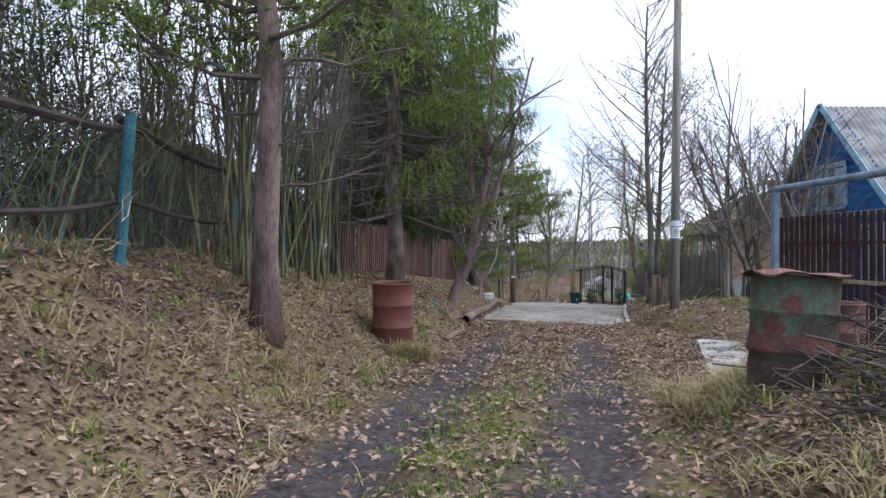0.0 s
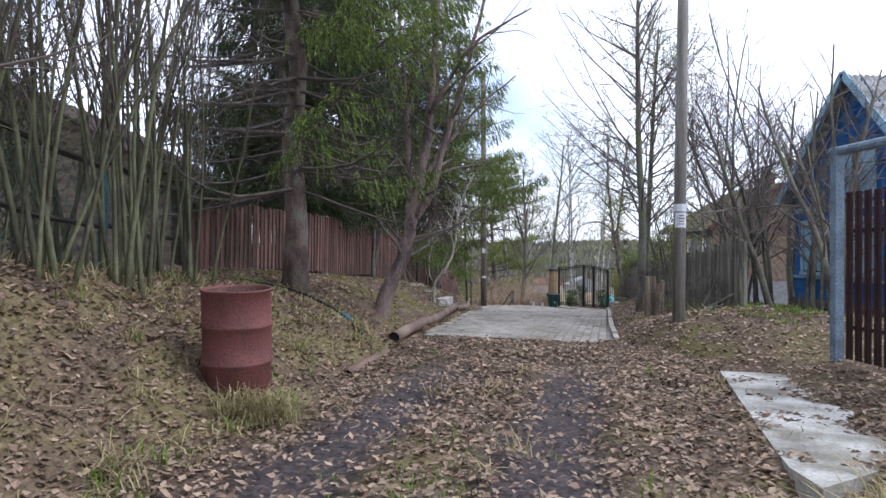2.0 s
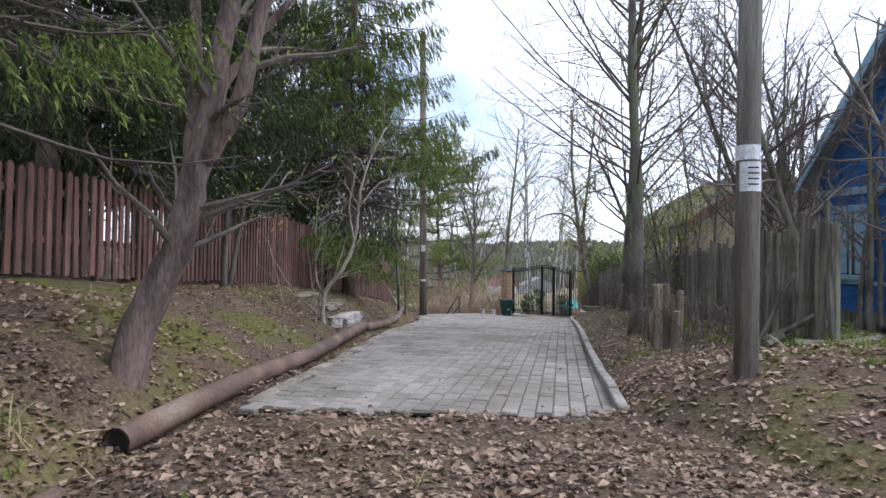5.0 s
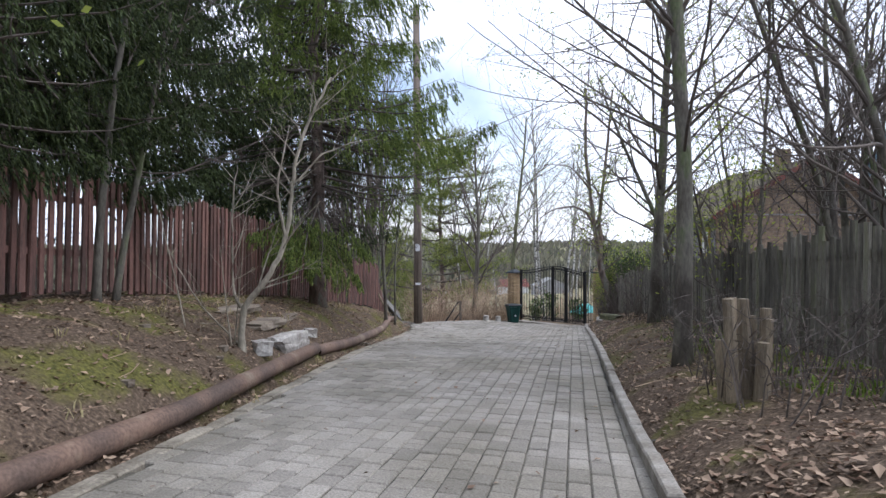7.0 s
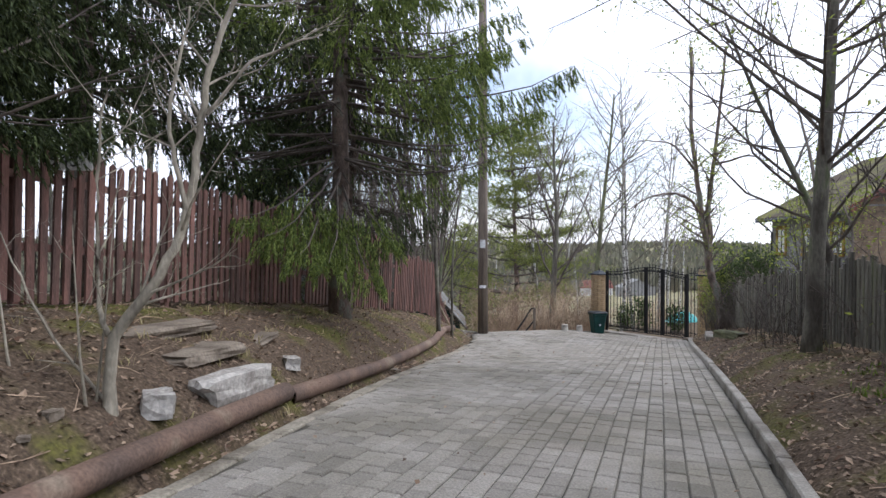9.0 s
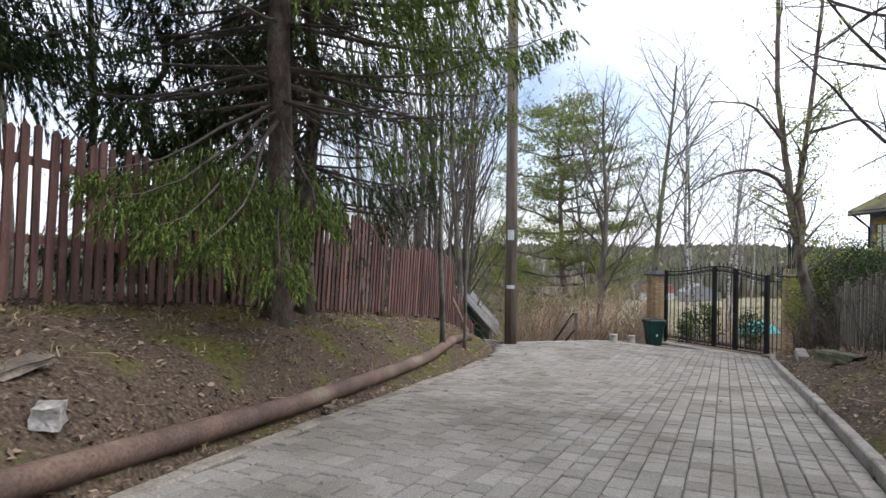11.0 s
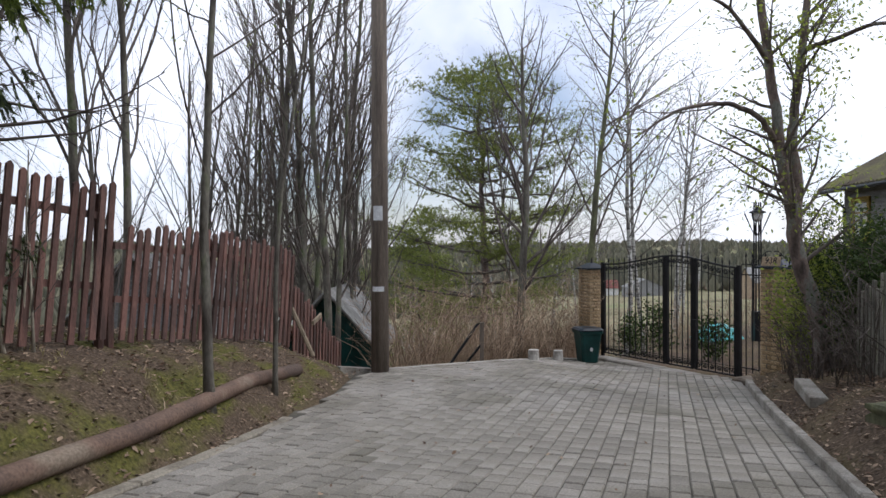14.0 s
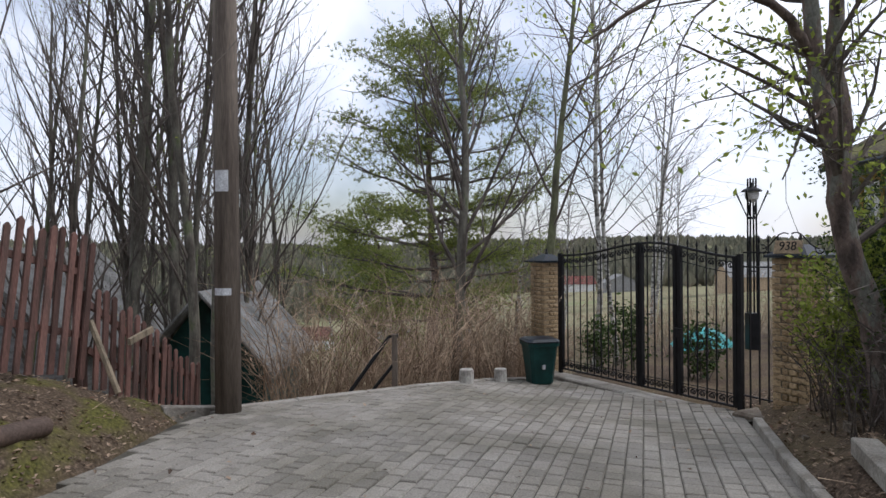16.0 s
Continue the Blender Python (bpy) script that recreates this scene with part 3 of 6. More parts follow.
picket_fence("picket_fence", [(3.2, 34.3), (3.42, 35.5), (3.6, 36.4)], [1.15, 1.0, 0.95], M_FENCE, "short low red-brown picket fence with a loose crossboard", "plot fences", lean=0.06, seed=4, wobble=0.06)
picket_fence("slat_fence", [(6.95, 15.2), (7.55, 18.2), (8.4, 22.0), (9.6, 27.5), (10.6, 31.6)], [1.3, 1.2, 1.1, 1.05, 1.0], M_FENCE_GREY, "weathered grey wooden slat fence beside the drive", "plot fences", width=0.085, gap=0.035, lean=-0.05, pointed=False, wobble=0.11, seed=7, backside=-1)


def brown_gate():
    """The dark brown sheet-metal picket gate with its pipe portal."""
    a, b = Vector((5.78, 10.6, 0)), Vector((5.98, 5.4, 0))
    f = thing("metal_picket_fence", (a.x, a.y, 0.1), "dark brown sheet-metal picket fence with a horizontal rail", "fence", "plot fences")
    d = b - a
    right, fwd = Vector((d.y, -d.x, 0)).normalized(), d.normalized()
    R = Matrix((right, fwd, Vector((0, 0, 1)))).transposed().to_4x4()
    n = 38
    for k in range(n):
        s = d.length * (k + 0.5) / n
        g = Geo()
        w, h = 0.052, 1.92
        prof = [(-w, 0), (-w * 0.6, 0.016), (-w * 0.25, 0.006), (w * 0.25, 0.006), (w * 0.6, 0.016), (w, 0)]
        v = [(c + e, s + y, z) for e in (0, -0.006) for z in (0.1, h) for y, c in prof]
        fs = [(i, i + 1, i + 7, i + 6) for i in range(5)] + [(i + 13, i + 12, i + 18, i + 19) for i in range(5)] + [(i + 6, i + 7, i + 19, i + 18) for i in range(5)] + [(0, 6, 18, 12), (5, 17, 23, 11)]
        part("slat", g.add([R @ Vector(p) for p in v], fs), M_BROWN_METAL, f)
    for z in (0.45, 1.5):
        part("rail", Geo().box(-0.05, 0, z - 0.02, -0.02, d.length, z + 0.02, R), M_BROWN_METAL, f)
    part("loose_board", Geo().block(0.03, 1.2, 0.93, 0.05, 4.0, 0.99, 0.008, R), M_OLDWOOD, f, "bare weathered wooden batten")
    p = thing("pipe_portal", (5.86, 10.85, 0.05), "grey-blue painted steel pipe portal over the gateway", "portal")
    part("post", Geo().box(-0.05, -0.05, -0.2, 0.05, 0.05, 2.5), M_GREYBLUE, p)
    part("crossbar", Geo().tube([(0, 0.1, 2.46), (0.25, -5.4, 2.46)], 0.055, 10), M_GREYBLUE, p)
    part("post", Geo().box(0.2, -5.45, -0.2, 0.3, -5.35, 2.5), M_GREYBLUE, p)


brown_gate()


def teal_fence():
    pts = [(-2.55, 2.6), (-2.7, 5.82), (-2.5, 8.6), (-2.35, 11.0), (-2.1, 12.9)]
    f = thing("rail_fence", on(*pts[1]), "old teal-painted post fence with dark sagging rails", "fence", "plot fences")
    o = Vector(f.location)
    q = random.Random(3)
    for k, (x, y) in enumerate(pts):
        z = float(gz(x, y))
        lx = 0.12 if k == 1 else q.uniform(-0.03, 0.08)
        part("post", Geo().tube([Vector((x, y, z - 0.3)) - o, Vector((x + lx, y, z + (1.28 if k < 4 else 1.0))) - o], 0.052, 8), M_TEAL, f, "faded teal wooden post")
    for zr in (0.55, 1.26):
        for k, (a, b) in enumerate(zip(pts, pts[1:])):
            za, zb = float(gz(*a)) + zr, float(gz(*b)) + zr - (0.1 if zr > 1 else 0.04)
            m = [Vector((a[0] + (b[0] - a[0]) * s, a[1] + (b[1] - a[1]) * s, za + (zb - za) * s - 0.06 * math.sin(s * 3.14) + q.uniform(-0.01, 0.01))) - o for s in np.linspace(0, 1, 7)]
            part("rail", Geo().tube(m, 0.035 if zr > 1 else 0.028, 6), M_DARKWOOD, f, "dark weathered pole rail")
    g = Geo()
    for a, b in zip(pts, pts[1:]):
        n = 16
        for k in range(n):
            s0 = k / n
            x, y = a[0] + (b[0] - a[0]) * s0, a[1] + (b[1] - a[1]) * s0
            z = float(gz(x, y))
            for s in (1, -1):
                g.tube([Vector((x, y - 0.5 * s, z + 0.05)) - o, Vector((x, y + 0.5 * s, z + 1.15)) - o], 0.0011, 3, False)
    part("wire_mesh", g, M_TEAL, f, "thin green wire mesh")


teal_fence()


# ---- gate, columns ----
GATE_A, GATE_B = Vector((9.15, 38.72, -1.7)), Vector((10.83, 35.42, -1.62))


def scroll(g, m, y, z, r, side=1, turns=1.35, thick=0.009):
    pts = []
    for k in range(14):
        a = k / 13 * turns * 2 * math.pi
        rr = r * (1 - 0.75 * k / 13)
        pts.append(m @ Vector((0, y + side * (r - rr * math.cos(a)) , z + rr * math.sin(a))))
    g.tube(pts, thick, 4, False)


def iron_gate():
    d = GATE_B - GATE_A
    length = d.length
    right, fwd = Vector((d.y, -d.x, 0)).normalized(), Vector((d.x, d.y, 0)).normalized()
    R = Matrix((right, fwd, Vector((0, 0, 1)))).transposed().to_4x4()
    slope = d.z / length

    def top(s):
        return 2.12 + 0.2 * (0.5 - 0.5 * math.cos(2 * math.pi * min(max(s / length, 0), 1) ** 1.25))

    def bot(s):
        return 0.13 + slope * s

    leaf_edges = [(0.03, 1.93, 11), (1.96, 2.66, 5), (2.7, length - 0.05, 6)]
    gate = thing("driveway_gate", GATE_A, "black wrought-iron double gate with an arched top and spear finials, closed", "gate")
    for k, s in enumerate((0.0, length)):
        part("gate_post", Geo().box(-0.03, s - 0.03, -0.35 + slope * s, 0.03, s + 0.03, 2.16, R), M_IRON, gate)
    for s0, s1, n in leaf_edges:
        frame_ = Geo()
        ss = np.linspace(s0, s1, 22)
        for z_of, r in ((top, 0.02), (lambda s: bot(s), 0.018), (lambda s: top(s) - 0.2, 0.007), (lambda s: bot(s) + 0.16, 0.007)):
            frame_.tube([R @ Vector((0, s, z_of(s))) for s in ss], r, 6)
        for s in (s0 + 0.02, s1 - 0.02):
            frame_.box(-0.028, s - 0.028, bot(s), 0.028, s + 0.028, top(s) - 0.005, R)
        leaf = part("gate_leaf", frame_, M_IRON, gate)
        for k in range(1, n):
            s = s0 + (s1 - s0) * k / n
            z = top(s)
            bar = Geo().box(-0.008, s - 0.008, bot(s), 0.008, s + 0.008, z + 0.02, R)
            bar.lathe([(0.004, z + 0.015), (0.016, z + 0.03), (0.007, z + 0.045), (0.02, z + 0.065), (0.011, z + 0.1), (0.001, z + 0.14)], 6, m=R @ Matrix.Translation((0, s, 0)))
            part("bar", bar, M_IRON, leaf)
        for k in range(n):
            s = s0 + (s1 - s0) * (k + 0.5) / n
            for z in (top(s) - 0.105, bot(s) + 0.08):
                sc = Geo()
                for sd in (-1, 1):
                    scroll(sc, R, s - sd * 0.075, z, 0.055, sd)
                part("scroll", sc, M_IRON, leaf)
        if s0 > 2.5:
            ro = Geo()
            c = (s0 + s1) / 2
            for a in range(6):
                an = a * math.pi / 3
                cy, cz = c + 0.17 * math.cos(an), 0.98 + 0.17 * math.sin(an)
                ro.tube([R @ Vector((0, cy + 0.115 * math.cos(u), cz + 0.115 * math.sin(u))) for u in np.linspace(0, 6.28, 14)], 0.006, 4, False)
            part("rosette", ro, M_IRON, leaf)
    part("latch", Geo().box(0.02, 2.66, 1.0, 0.06, 2.76, 1.12, R), M_IRON, gate)
    # fixed side panel between the gate and its brick column
    side = thing("iron_panel", GATE_B, "narrow black wrought-iron panel beside the gate", "fence panel")
    pan = Geo()
    for z in (0.12, 0.3, 1.92, 2.1):
        pan.tube([R @ Vector((0, 0.05, z)), R @ Vector((0, 0.56, z))], 0.012, 6)
    part("rail", pan, M_IRON, side)
    for k in range(4):
        s = 0.14 + 0.13 * k
        part("bar", Geo().box(-0.008, s - 0.008, 0.1, 0.008, s + 0.008, 2.2, R).lathe([(0.004, 2.2), (0.018, 2.24), (0.001, 2.32)], 6, m=R @ Matrix.Translation((0, s, 0))), M_IRON, side)
    sill = thing("gate_sill", (GATE_A.x, GATE_A.y, GATE_A.z), "worn concrete sill under the gate", "sill", kind="structure")
    g = Geo().block(-0.06, -0.35, -0.5, 0.28, length * 0.52, 0.05, 0.02, R @ Matrix.Rotation(math.atan(slope), 4, "X"))
    g.block(-0.06, length * 0.52 + 0.01, -0.5, 0.3, length + 0.1, 0.045, 0.02, R @ Matrix.Rotation(math.atan(slope), 4, "X"))
    part("sill_beam", g, M_KERB, sill)
    return R, fwd


GATE_R, GATE_DIR = iron_gate()


def brick_column(x, y, base, courses, label, plaque):
    q = random.Random(int(x * 10))
    c = thing("brick_column", (x, y, base), label, "column", "gate columns", turn=math.degrees(math.atan2(GATE_DIR.y, GATE_DIR.x)) - 90)
    W, hb, gap = 0.42, 0.063, 0.011
    H = courses * (hb + gap)
    part("core", Geo().box(-W / 2 + 0.02, -W / 2 + 0.02, -0.4, W / 2 - 0.02, W / 2 - 0.02, H), M_MORTAR, c)
    meshes = {}
    for i in range(courses):
        z = i * (hb + gap)
        long_x = i % 2 == 0
        split = 0.12
        for side in range(4):
            R = Matrix.Rotation(side * math.pi / 2, 4, "Z")
            full = (side % 2 == 0) == long_x
            runs = [(-W / 2, -W / 2 + W * 0.55), (-W / 2 + W * 0.55 + 0.008, W / 2)] if full else [(-W / 2 + split, W / 2 - split - 0.11), (W / 2 - split - 0.1, W / 2 - split)]
            for a, b in runs:
                key = (round(a, 3), round(b, 3), q.randrange(3))
                if key not in meshes:
                    g = Geo()
                    y0, y1 = -W / 2, -W / 2 + 0.1
                    f = [(a, y0, 0), (b, y0, 0), (b, y0, hb), (a, y0, hb)]
                    bulge = [q.uniform(0.002, 0.01) for _ in range(4)]
                    mid = [(a + (b - a) * u, y0 - bulge[k], hb * v) for k, (u, v) in enumerate(((0.2, 0.25), (0.8, 0.25), (0.8, 0.75), (0.2, 0.75)))]
                    back = [(a, y1, 0), (b, y1, 0), (b, y1, hb), (a, y1, hb)]
                    g.add(f + mid + back, [(0, 1, 5, 4), (1, 2, 6, 5), (2, 3, 7, 6), (3, 0, 4, 7), (4, 5, 6, 7), (3, 2, 10, 11), (1, 0, 8, 9), (0, 3, 11, 8), (2, 1, 9, 10)])
                    meshes[key] = g.mesh("brick", M_BRICK)
                ob = new("brick", meshes[key])
                ob.matrix_basis, ob.parent = Matrix.Translation((0, 0, z)) @ R, c
    cap = Geo()
    e = W / 2 + 0.065
    cap.box(-e, -e, H, e, e, H + 0.03)
    cap.add([(-e + 0.01, -e + 0.01, H + 0.03), (e - 0.01, -e + 0.01, H + 0.03), (e - 0.01, e - 0.01, H + 0.03), (-e + 0.01, e - 0.01, H + 0.03), (-0.06, -0.06, H + 0.15), (0.06, -0.06, H + 0.15), (0.06, 0.06, H + 0.15), (-0.06, 0.06, H + 0.15)], [(0, 1, 5, 4), (1, 2, 6, 5), (2, 3, 7, 6), (3, 0, 4, 7), (4, 5, 6, 7)])
    cp = part("cap", cap, M_BIN_LID, c, "dark grey sheet-metal cap")
    part("finial", Geo().lathe([(0.02, H + 0.14), (0.03, H + 0.17), (0.012, H + 0.2), (0.024, H + 0.22), (0.002, H + 0.27)], 8), M_IRON, cp)
    if plaque:
        # house number on the cap, with an iron scroll round it
        m = Matrix.Translation((e - 0.06, 0.0, H + 0.115)) @ Matrix.Rotation(math.radians(-14), 4, "Y")
        pl = part("number_plate", Geo().block(0.0, -0.17, -0.075, 0.012, 0.17, 0.08, 0.005, m), M_BEIGE, c, "tan house number plate")
        t = bpy.data.curves.new("digits", "FONT")
        t.body, t.size, t.align_x, t.align_y, t.extrude = "938", 0.145, "CENTER", "CENTER", 0.003
        ob = new("digits_text", t)
        ob.matrix_basis = m @ Matrix.Translation((0.014, 0, 0.01)) @ Matrix(((0, 0, 1, 0), (1, 0, 0, 0), (0, 1, 0, 0), (0, 0, 0, 1)))
        text_mesh(ob, "digits", M_INK, pl)
        sc = Geo()
        for s in (-1, 1):
            sc.tube([(e - 0.09, s * (0.02 + 0.33 * u), H + 0.27 - 0.16 * u ** 1.5 + 0.03 * math.sin(u * 6)) for u in np.linspace(0, 1, 10)], 0.008, 5)
            sc.tube([(e - 0.09, s * 0.35 + 0.05 * math.cos(a) * s, H + 0.1 + 0.05 * math.sin(a)) for a in np.linspace(1.2, 6.5, 12)], 0.008, 5)
        part("scroll", sc, M_IRON, c, "black iron scroll")
    return c


def text_mesh(ob, name, material, parent):
    """Turns a text into a plain mesh under its parent."""
    bpy.context.view_layer.update()
    me = bpy.data.meshes.new_from_object(ob.evaluated_get(bpy.context.evaluated_depsgraph_get()))
    me.materials.clear()
    me.materials.append(material)
    keep = ob.matrix_basis.copy()
    bpy.data.objects.remove(ob)
    d = new(name, me)
    d.parent, d.matrix_basis = parent, keep
    return d


brick_column(8.98, 39.15, -1.78, 28, "pale yellow split-face brick gate column with a dark cap", False)
brick_column(11.16, 34.62, -1.5, 26, "pale yellow split-face brick gate column carrying a house number", True)

footing = thing("concrete_block", (10.84, 34.85, -1.62), "rough grey concrete block at the foot of the gate column", "block")
part("block", Geo().block(-0.2, -0.28, -0.3, 0.22, 0.28, 0.2, 0.03, Matrix.Rotation(0.46, 4, "Z")), M_STEP, footing)


def lantern():
    l = thing("garden_lamp", (13.4, 40.5, float(gz(13.4, 40.5))), "tall black wrought-iron garden lamp post of four slim rods", "street lamp")
    h = 1.72 - l.location.z
    part("base", Geo().box(-0.11, -0.11, -0.2, 0.11, 0.11, 0.75), M_IRON, l)
    for dx, dy in ((-0.07, -0.07), (0.07, -0.07), (0.07, 0.07), (-0.07, 0.07)):
        part("rod", Geo().tube([(dx, dy, 0.7), (dx * 0.8, dy * 0.8, 3.5), (dx * 0.8, dy * 0.8, h - 0.6), (dx * 3.2, dy * 3.2, h - 0.05)], 0.018, 6), M_IRON, l)
    for z in (1.6, 2.7, h - 0.6):
        part("collar", Geo().tube([(0.09 * math.cos(a), 0.09 * math.sin(a), z) for a in np.linspace(0, 6.283, 13)], 0.012, 5, False), M_IRON, l)
    part("shade", Geo().lathe([(0.2, h - 0.05), (0.19, h - 0.02), (0.08, h + 0.04), (0.03, h + 0.08), (0.01, h + 0.14)], 16), M_IRON, l, "black sheet-metal lamp hood")
    part("globe", Geo().lathe([(0.03, h - 0.28), (0.12, h - 0.2), (0.14, h - 0.1), (0.11, h - 0.02)], 14), M_WHITE, l, "white glass lamp globe")


lantern()


# ---- bin, blocks, rail ----
def wheelie_bin():
    b = thing("refuse_bin", (8.64, 37.85, float(gz(8.64, 37.85))), "dark green plastic refuse bin with a dark lid", "bin", turn=12)
    g = Geo()
    s0, s1, h = 0.18, 0.25, 0.68
    rings = [(s0 - 0.02, 0.0), (s0, 0.02), (s1 - 0.01, h - 0.06), (s1 + 0.015, h - 0.055), (s1 + 0.015, h)]
    v, f = [], []
    for s, z in rings:
        c = 0.05
        v += [(s - c, -s, z), (s, -s + c, z), (s, s - c, z), (s - c, s, z), (-s + c, s, z), (-s, s - c, z), (-s, -s + c, z), (-s + c, -s, z)]
    for r in range(len(rings) - 1):
        f += [(8 * r + k, 8 * r + (k + 1) % 8, 8 * r + 8 + (k + 1) % 8, 8 * r + 8 + k) for k in range(8)]
    f += [tuple(range(8))[::-1], tuple(range(32, 40))]
    part("body", g.add(v, f), M_BIN, b)
    lid = Geo()
    v, f = [], []
    for s, z in ((0.272, h), (0.277, h + 0.022), (0.235, h + 0.06), (0.09, h + 0.08)):
        c = 0.06
        v += [(s - c, -s, z), (s, -s + c, z), (s, s - c, z), (s - c, s, z), (-s + c, s, z), (-s, s - c, z), (-s, -s + c, z), (-s + c, -s, z)]
    for r in range(3):
        f += [(8 * r + k, 8 * r + (k + 1) % 8, 8 * r + 8 + (k + 1) % 8, 8 * r + 8 + k) for k in range(8)]
    f += [tuple(range(24, 32)), tuple(range(8))[::-1]]
    part("lid", lid.add(v, f), M_BIN_LID, b, "blue-black domed plastic lid")
    part("label", Geo().box(-0.03, -0.222, 0.26, 0.02, -0.208, 0.33), M_PAPER, b, "small white sticker")


wheelie_bin()
for k, (x, y, s) in enumerate(((7.42, 37.2, 0.115), (7.98, 37.62, 0.105))):
    b = thing("concrete_plug", on(x, y), "small pale concrete cylinder on the paving edge", "concrete block", "concrete plugs")
    part("body", Geo().lathe([(s * 1.05, -0.02), (s, 0.05), (s * 0.95, 0.19), (s * 0.86, 0.205), (0.01, 0.207)], 14), M_STONE, b)

rail = thing("handrail", on(6.35, 36.75, 0.12), "rusty iron stair handrail leading down the slope", "handrail")
part("post", Geo().box(-0.04, -0.04, -1.2, 0.04, 0.04, 0.7), M_POLE_DARK, rail)
part("top_rail", Geo().tube([(0.05, 0.02, 0.68), (-0.08, 0.03, 0.66), (-0.62, -0.28, -0.08)], 0.03, 7), M_IRON, rail)
part("mid_rail", Geo().tube([(0.0, 0.0, 0.28), (-0.32, -0.16, -0.1)], 0.026, 7), M_IRON, rail)


# ---- pipe kerb, slab, rubble ----
def pipes():
    rows = [("steel_pipe", [(0.31, 11.0), (0.5, 11.75), (0.7, 12.5)], 0.075, -0.015, "grey-brown buried pipe end beside the track"),
            ("steel_pipe", [(0.79, 13.05), (1.0, 14.1), (1.25, 15.35), (1.6, 17.0), (2.02, 19.7), (2.26, 21.25)], 0.088, 0.1, "long rusty steel pipe laid as a kerb along the drive"),
            ("steel_pipe", [(2.27, 21.3), (2.75, 24.3), (3.12, 27.2), (3.32, 29.0), (3.5, 31.3), (3.72, 32.6)], 0.085, 0.055, "long rusty steel pipe laid as a kerb along the drive")]
    for k, (nm, pts, r, lift, label) in enumerate(rows):
        p = thing(nm, on(*pts[0]), label, "pipe", "kerb pipes")
        o = Vector(p.location)
        line = [Vector(on(x, y, lift)) - o for x, y in pts]
        fine = []
        for a, b in zip(line, line[1:]):
            fine += [a.lerp(b, s / 4) for s in range(4)]
        fine.append(line[-1])
        part("pipe", Geo().tube(fine, r, 14, False).tube([fine[0] , fine[0] + (fine[1] - fine[0]) * 0.3], r * 0.86, 14, False), M_PIPE, p, smooth=True)
        # Black disc just inside the open end stands in for the dark bore.
        part("bore_shade", Geo().lathe([(r * 0.86, 0), (0.001, 0)], 14, m=Matrix.Translation(fine[0] + (fine[1] - fine[0]) * 0.25) @ (fine[1] - fine[0]).to_track_quat("Z", "Y").to_matrix().to_4x4()), M_INK, p)


pipes()


def rock(name, at, size, label, seed, material=None, turn=0.0, tilt=0.0, category="stone", group=""):
    q = random.Random(seed)
    bm = bmesh.new()
    bmesh.ops.create_cube(bm, size=1.0)
    bmesh.ops.subdivide_edges(bm, edges=bm.edges[:], cuts=3, use_grid_fill=True)
    for v in bm.verts:
        n = noise.noise_vector(v.co * 2.3 + Vector((seed, 0, 0))) * 0.22
        v.co = (v.co * (1 - 0.12 * max(0, v.co.length - 0.6)) + n * 0.6)
        v.co = Vector((v.co.x * size[0], v.co.y * size[1], v.co.z * size[2]))
    me = bpy.data.meshes.new(name)
    bm.to_mesh(me)
    bm.free()
    me.materials.append(material or M_STONE)
    ob = new(name, me)
    ob.matrix_basis = pose(*at, tilt, 0, turn)
    return tagged(ob, label, category, group)


rock("broken_kerb_stone", on(1.98, 20.72, 0.08), (0.24, 0.85, 0.2), "large white broken concrete lump behind the pipe", 3, turn=-16, group="rubble")
rock("broken_kerb_stone", on(1.78, 19.75, 0.06), (0.2, 0.26, 0.16), "white broken concrete lump on the bank", 9, turn=25, group="rubble")
rock("broken_kerb_stone", on(2.12, 22.0, 0.06), (0.14, 0.22, 0.12), "small pale stone beside the pipe", 11, turn=25, group="rubble")
rock("concrete_step", on(1.55, 21.0, -0.01), (0.4, 0.9, 0.1), "old sunken concrete step on the bank", 5, M_STEP, turn=-14, group="bank steps")
rock("concrete_step", on(1.12, 21.2, -0.01), (0.36, 1.3, 0.1), "old sunken concrete step on the bank", 6, M_STEP, turn=-14, group="bank steps")
rock("flat_stone", on(1.74, 22.2, 0.03), (0.2, 0.36, 0.05), "flat grey stone slab tilted on the bank", 7, M_STEP, turn=-20, tilt=12, group="rubble")
loose_kerb = thing("loose_kerb_stone", on(9.93, 31.35, 0.05), "loose concrete kerb stone lying on the bank edge", "kerb stone", turn=-19)
part("stone", Geo().block(-0.09, -0.55, -0.08, 0.09, 0.55, 0.06, 0.012), M_KERB, loose_kerb)
rock("mossy_log", on(9.3, 28.6, 0.1), (0.25, 0.7, 0.14), "mossy rotten log on the leafy bank", 12, M_BARK_GREEN, turn=20, category="log")
rq = random.Random(77)
for k in range(12):
    x, y = rq.choice([(rq.uniform(0.6, 1.8), rq.uniform(15, 22)), (rq.uniform(1.8, 3.0), rq.uniform(22, 29)), (rq.uniform(5.3, 6.6), rq.uniform(15, 17)), (rq.uniform(10.3, 10.9), rq.uniform(32.5, 34))])
    s = rq.uniform(0.04, 0.1)
    rock("stone", on(x, y, s * 0.15), (s, s * 1.3, s * 0.7), "small grey stone lying on the soil", 20 + k, M_STEP, turn=rq.uniform(0, 360), group="loose stones")


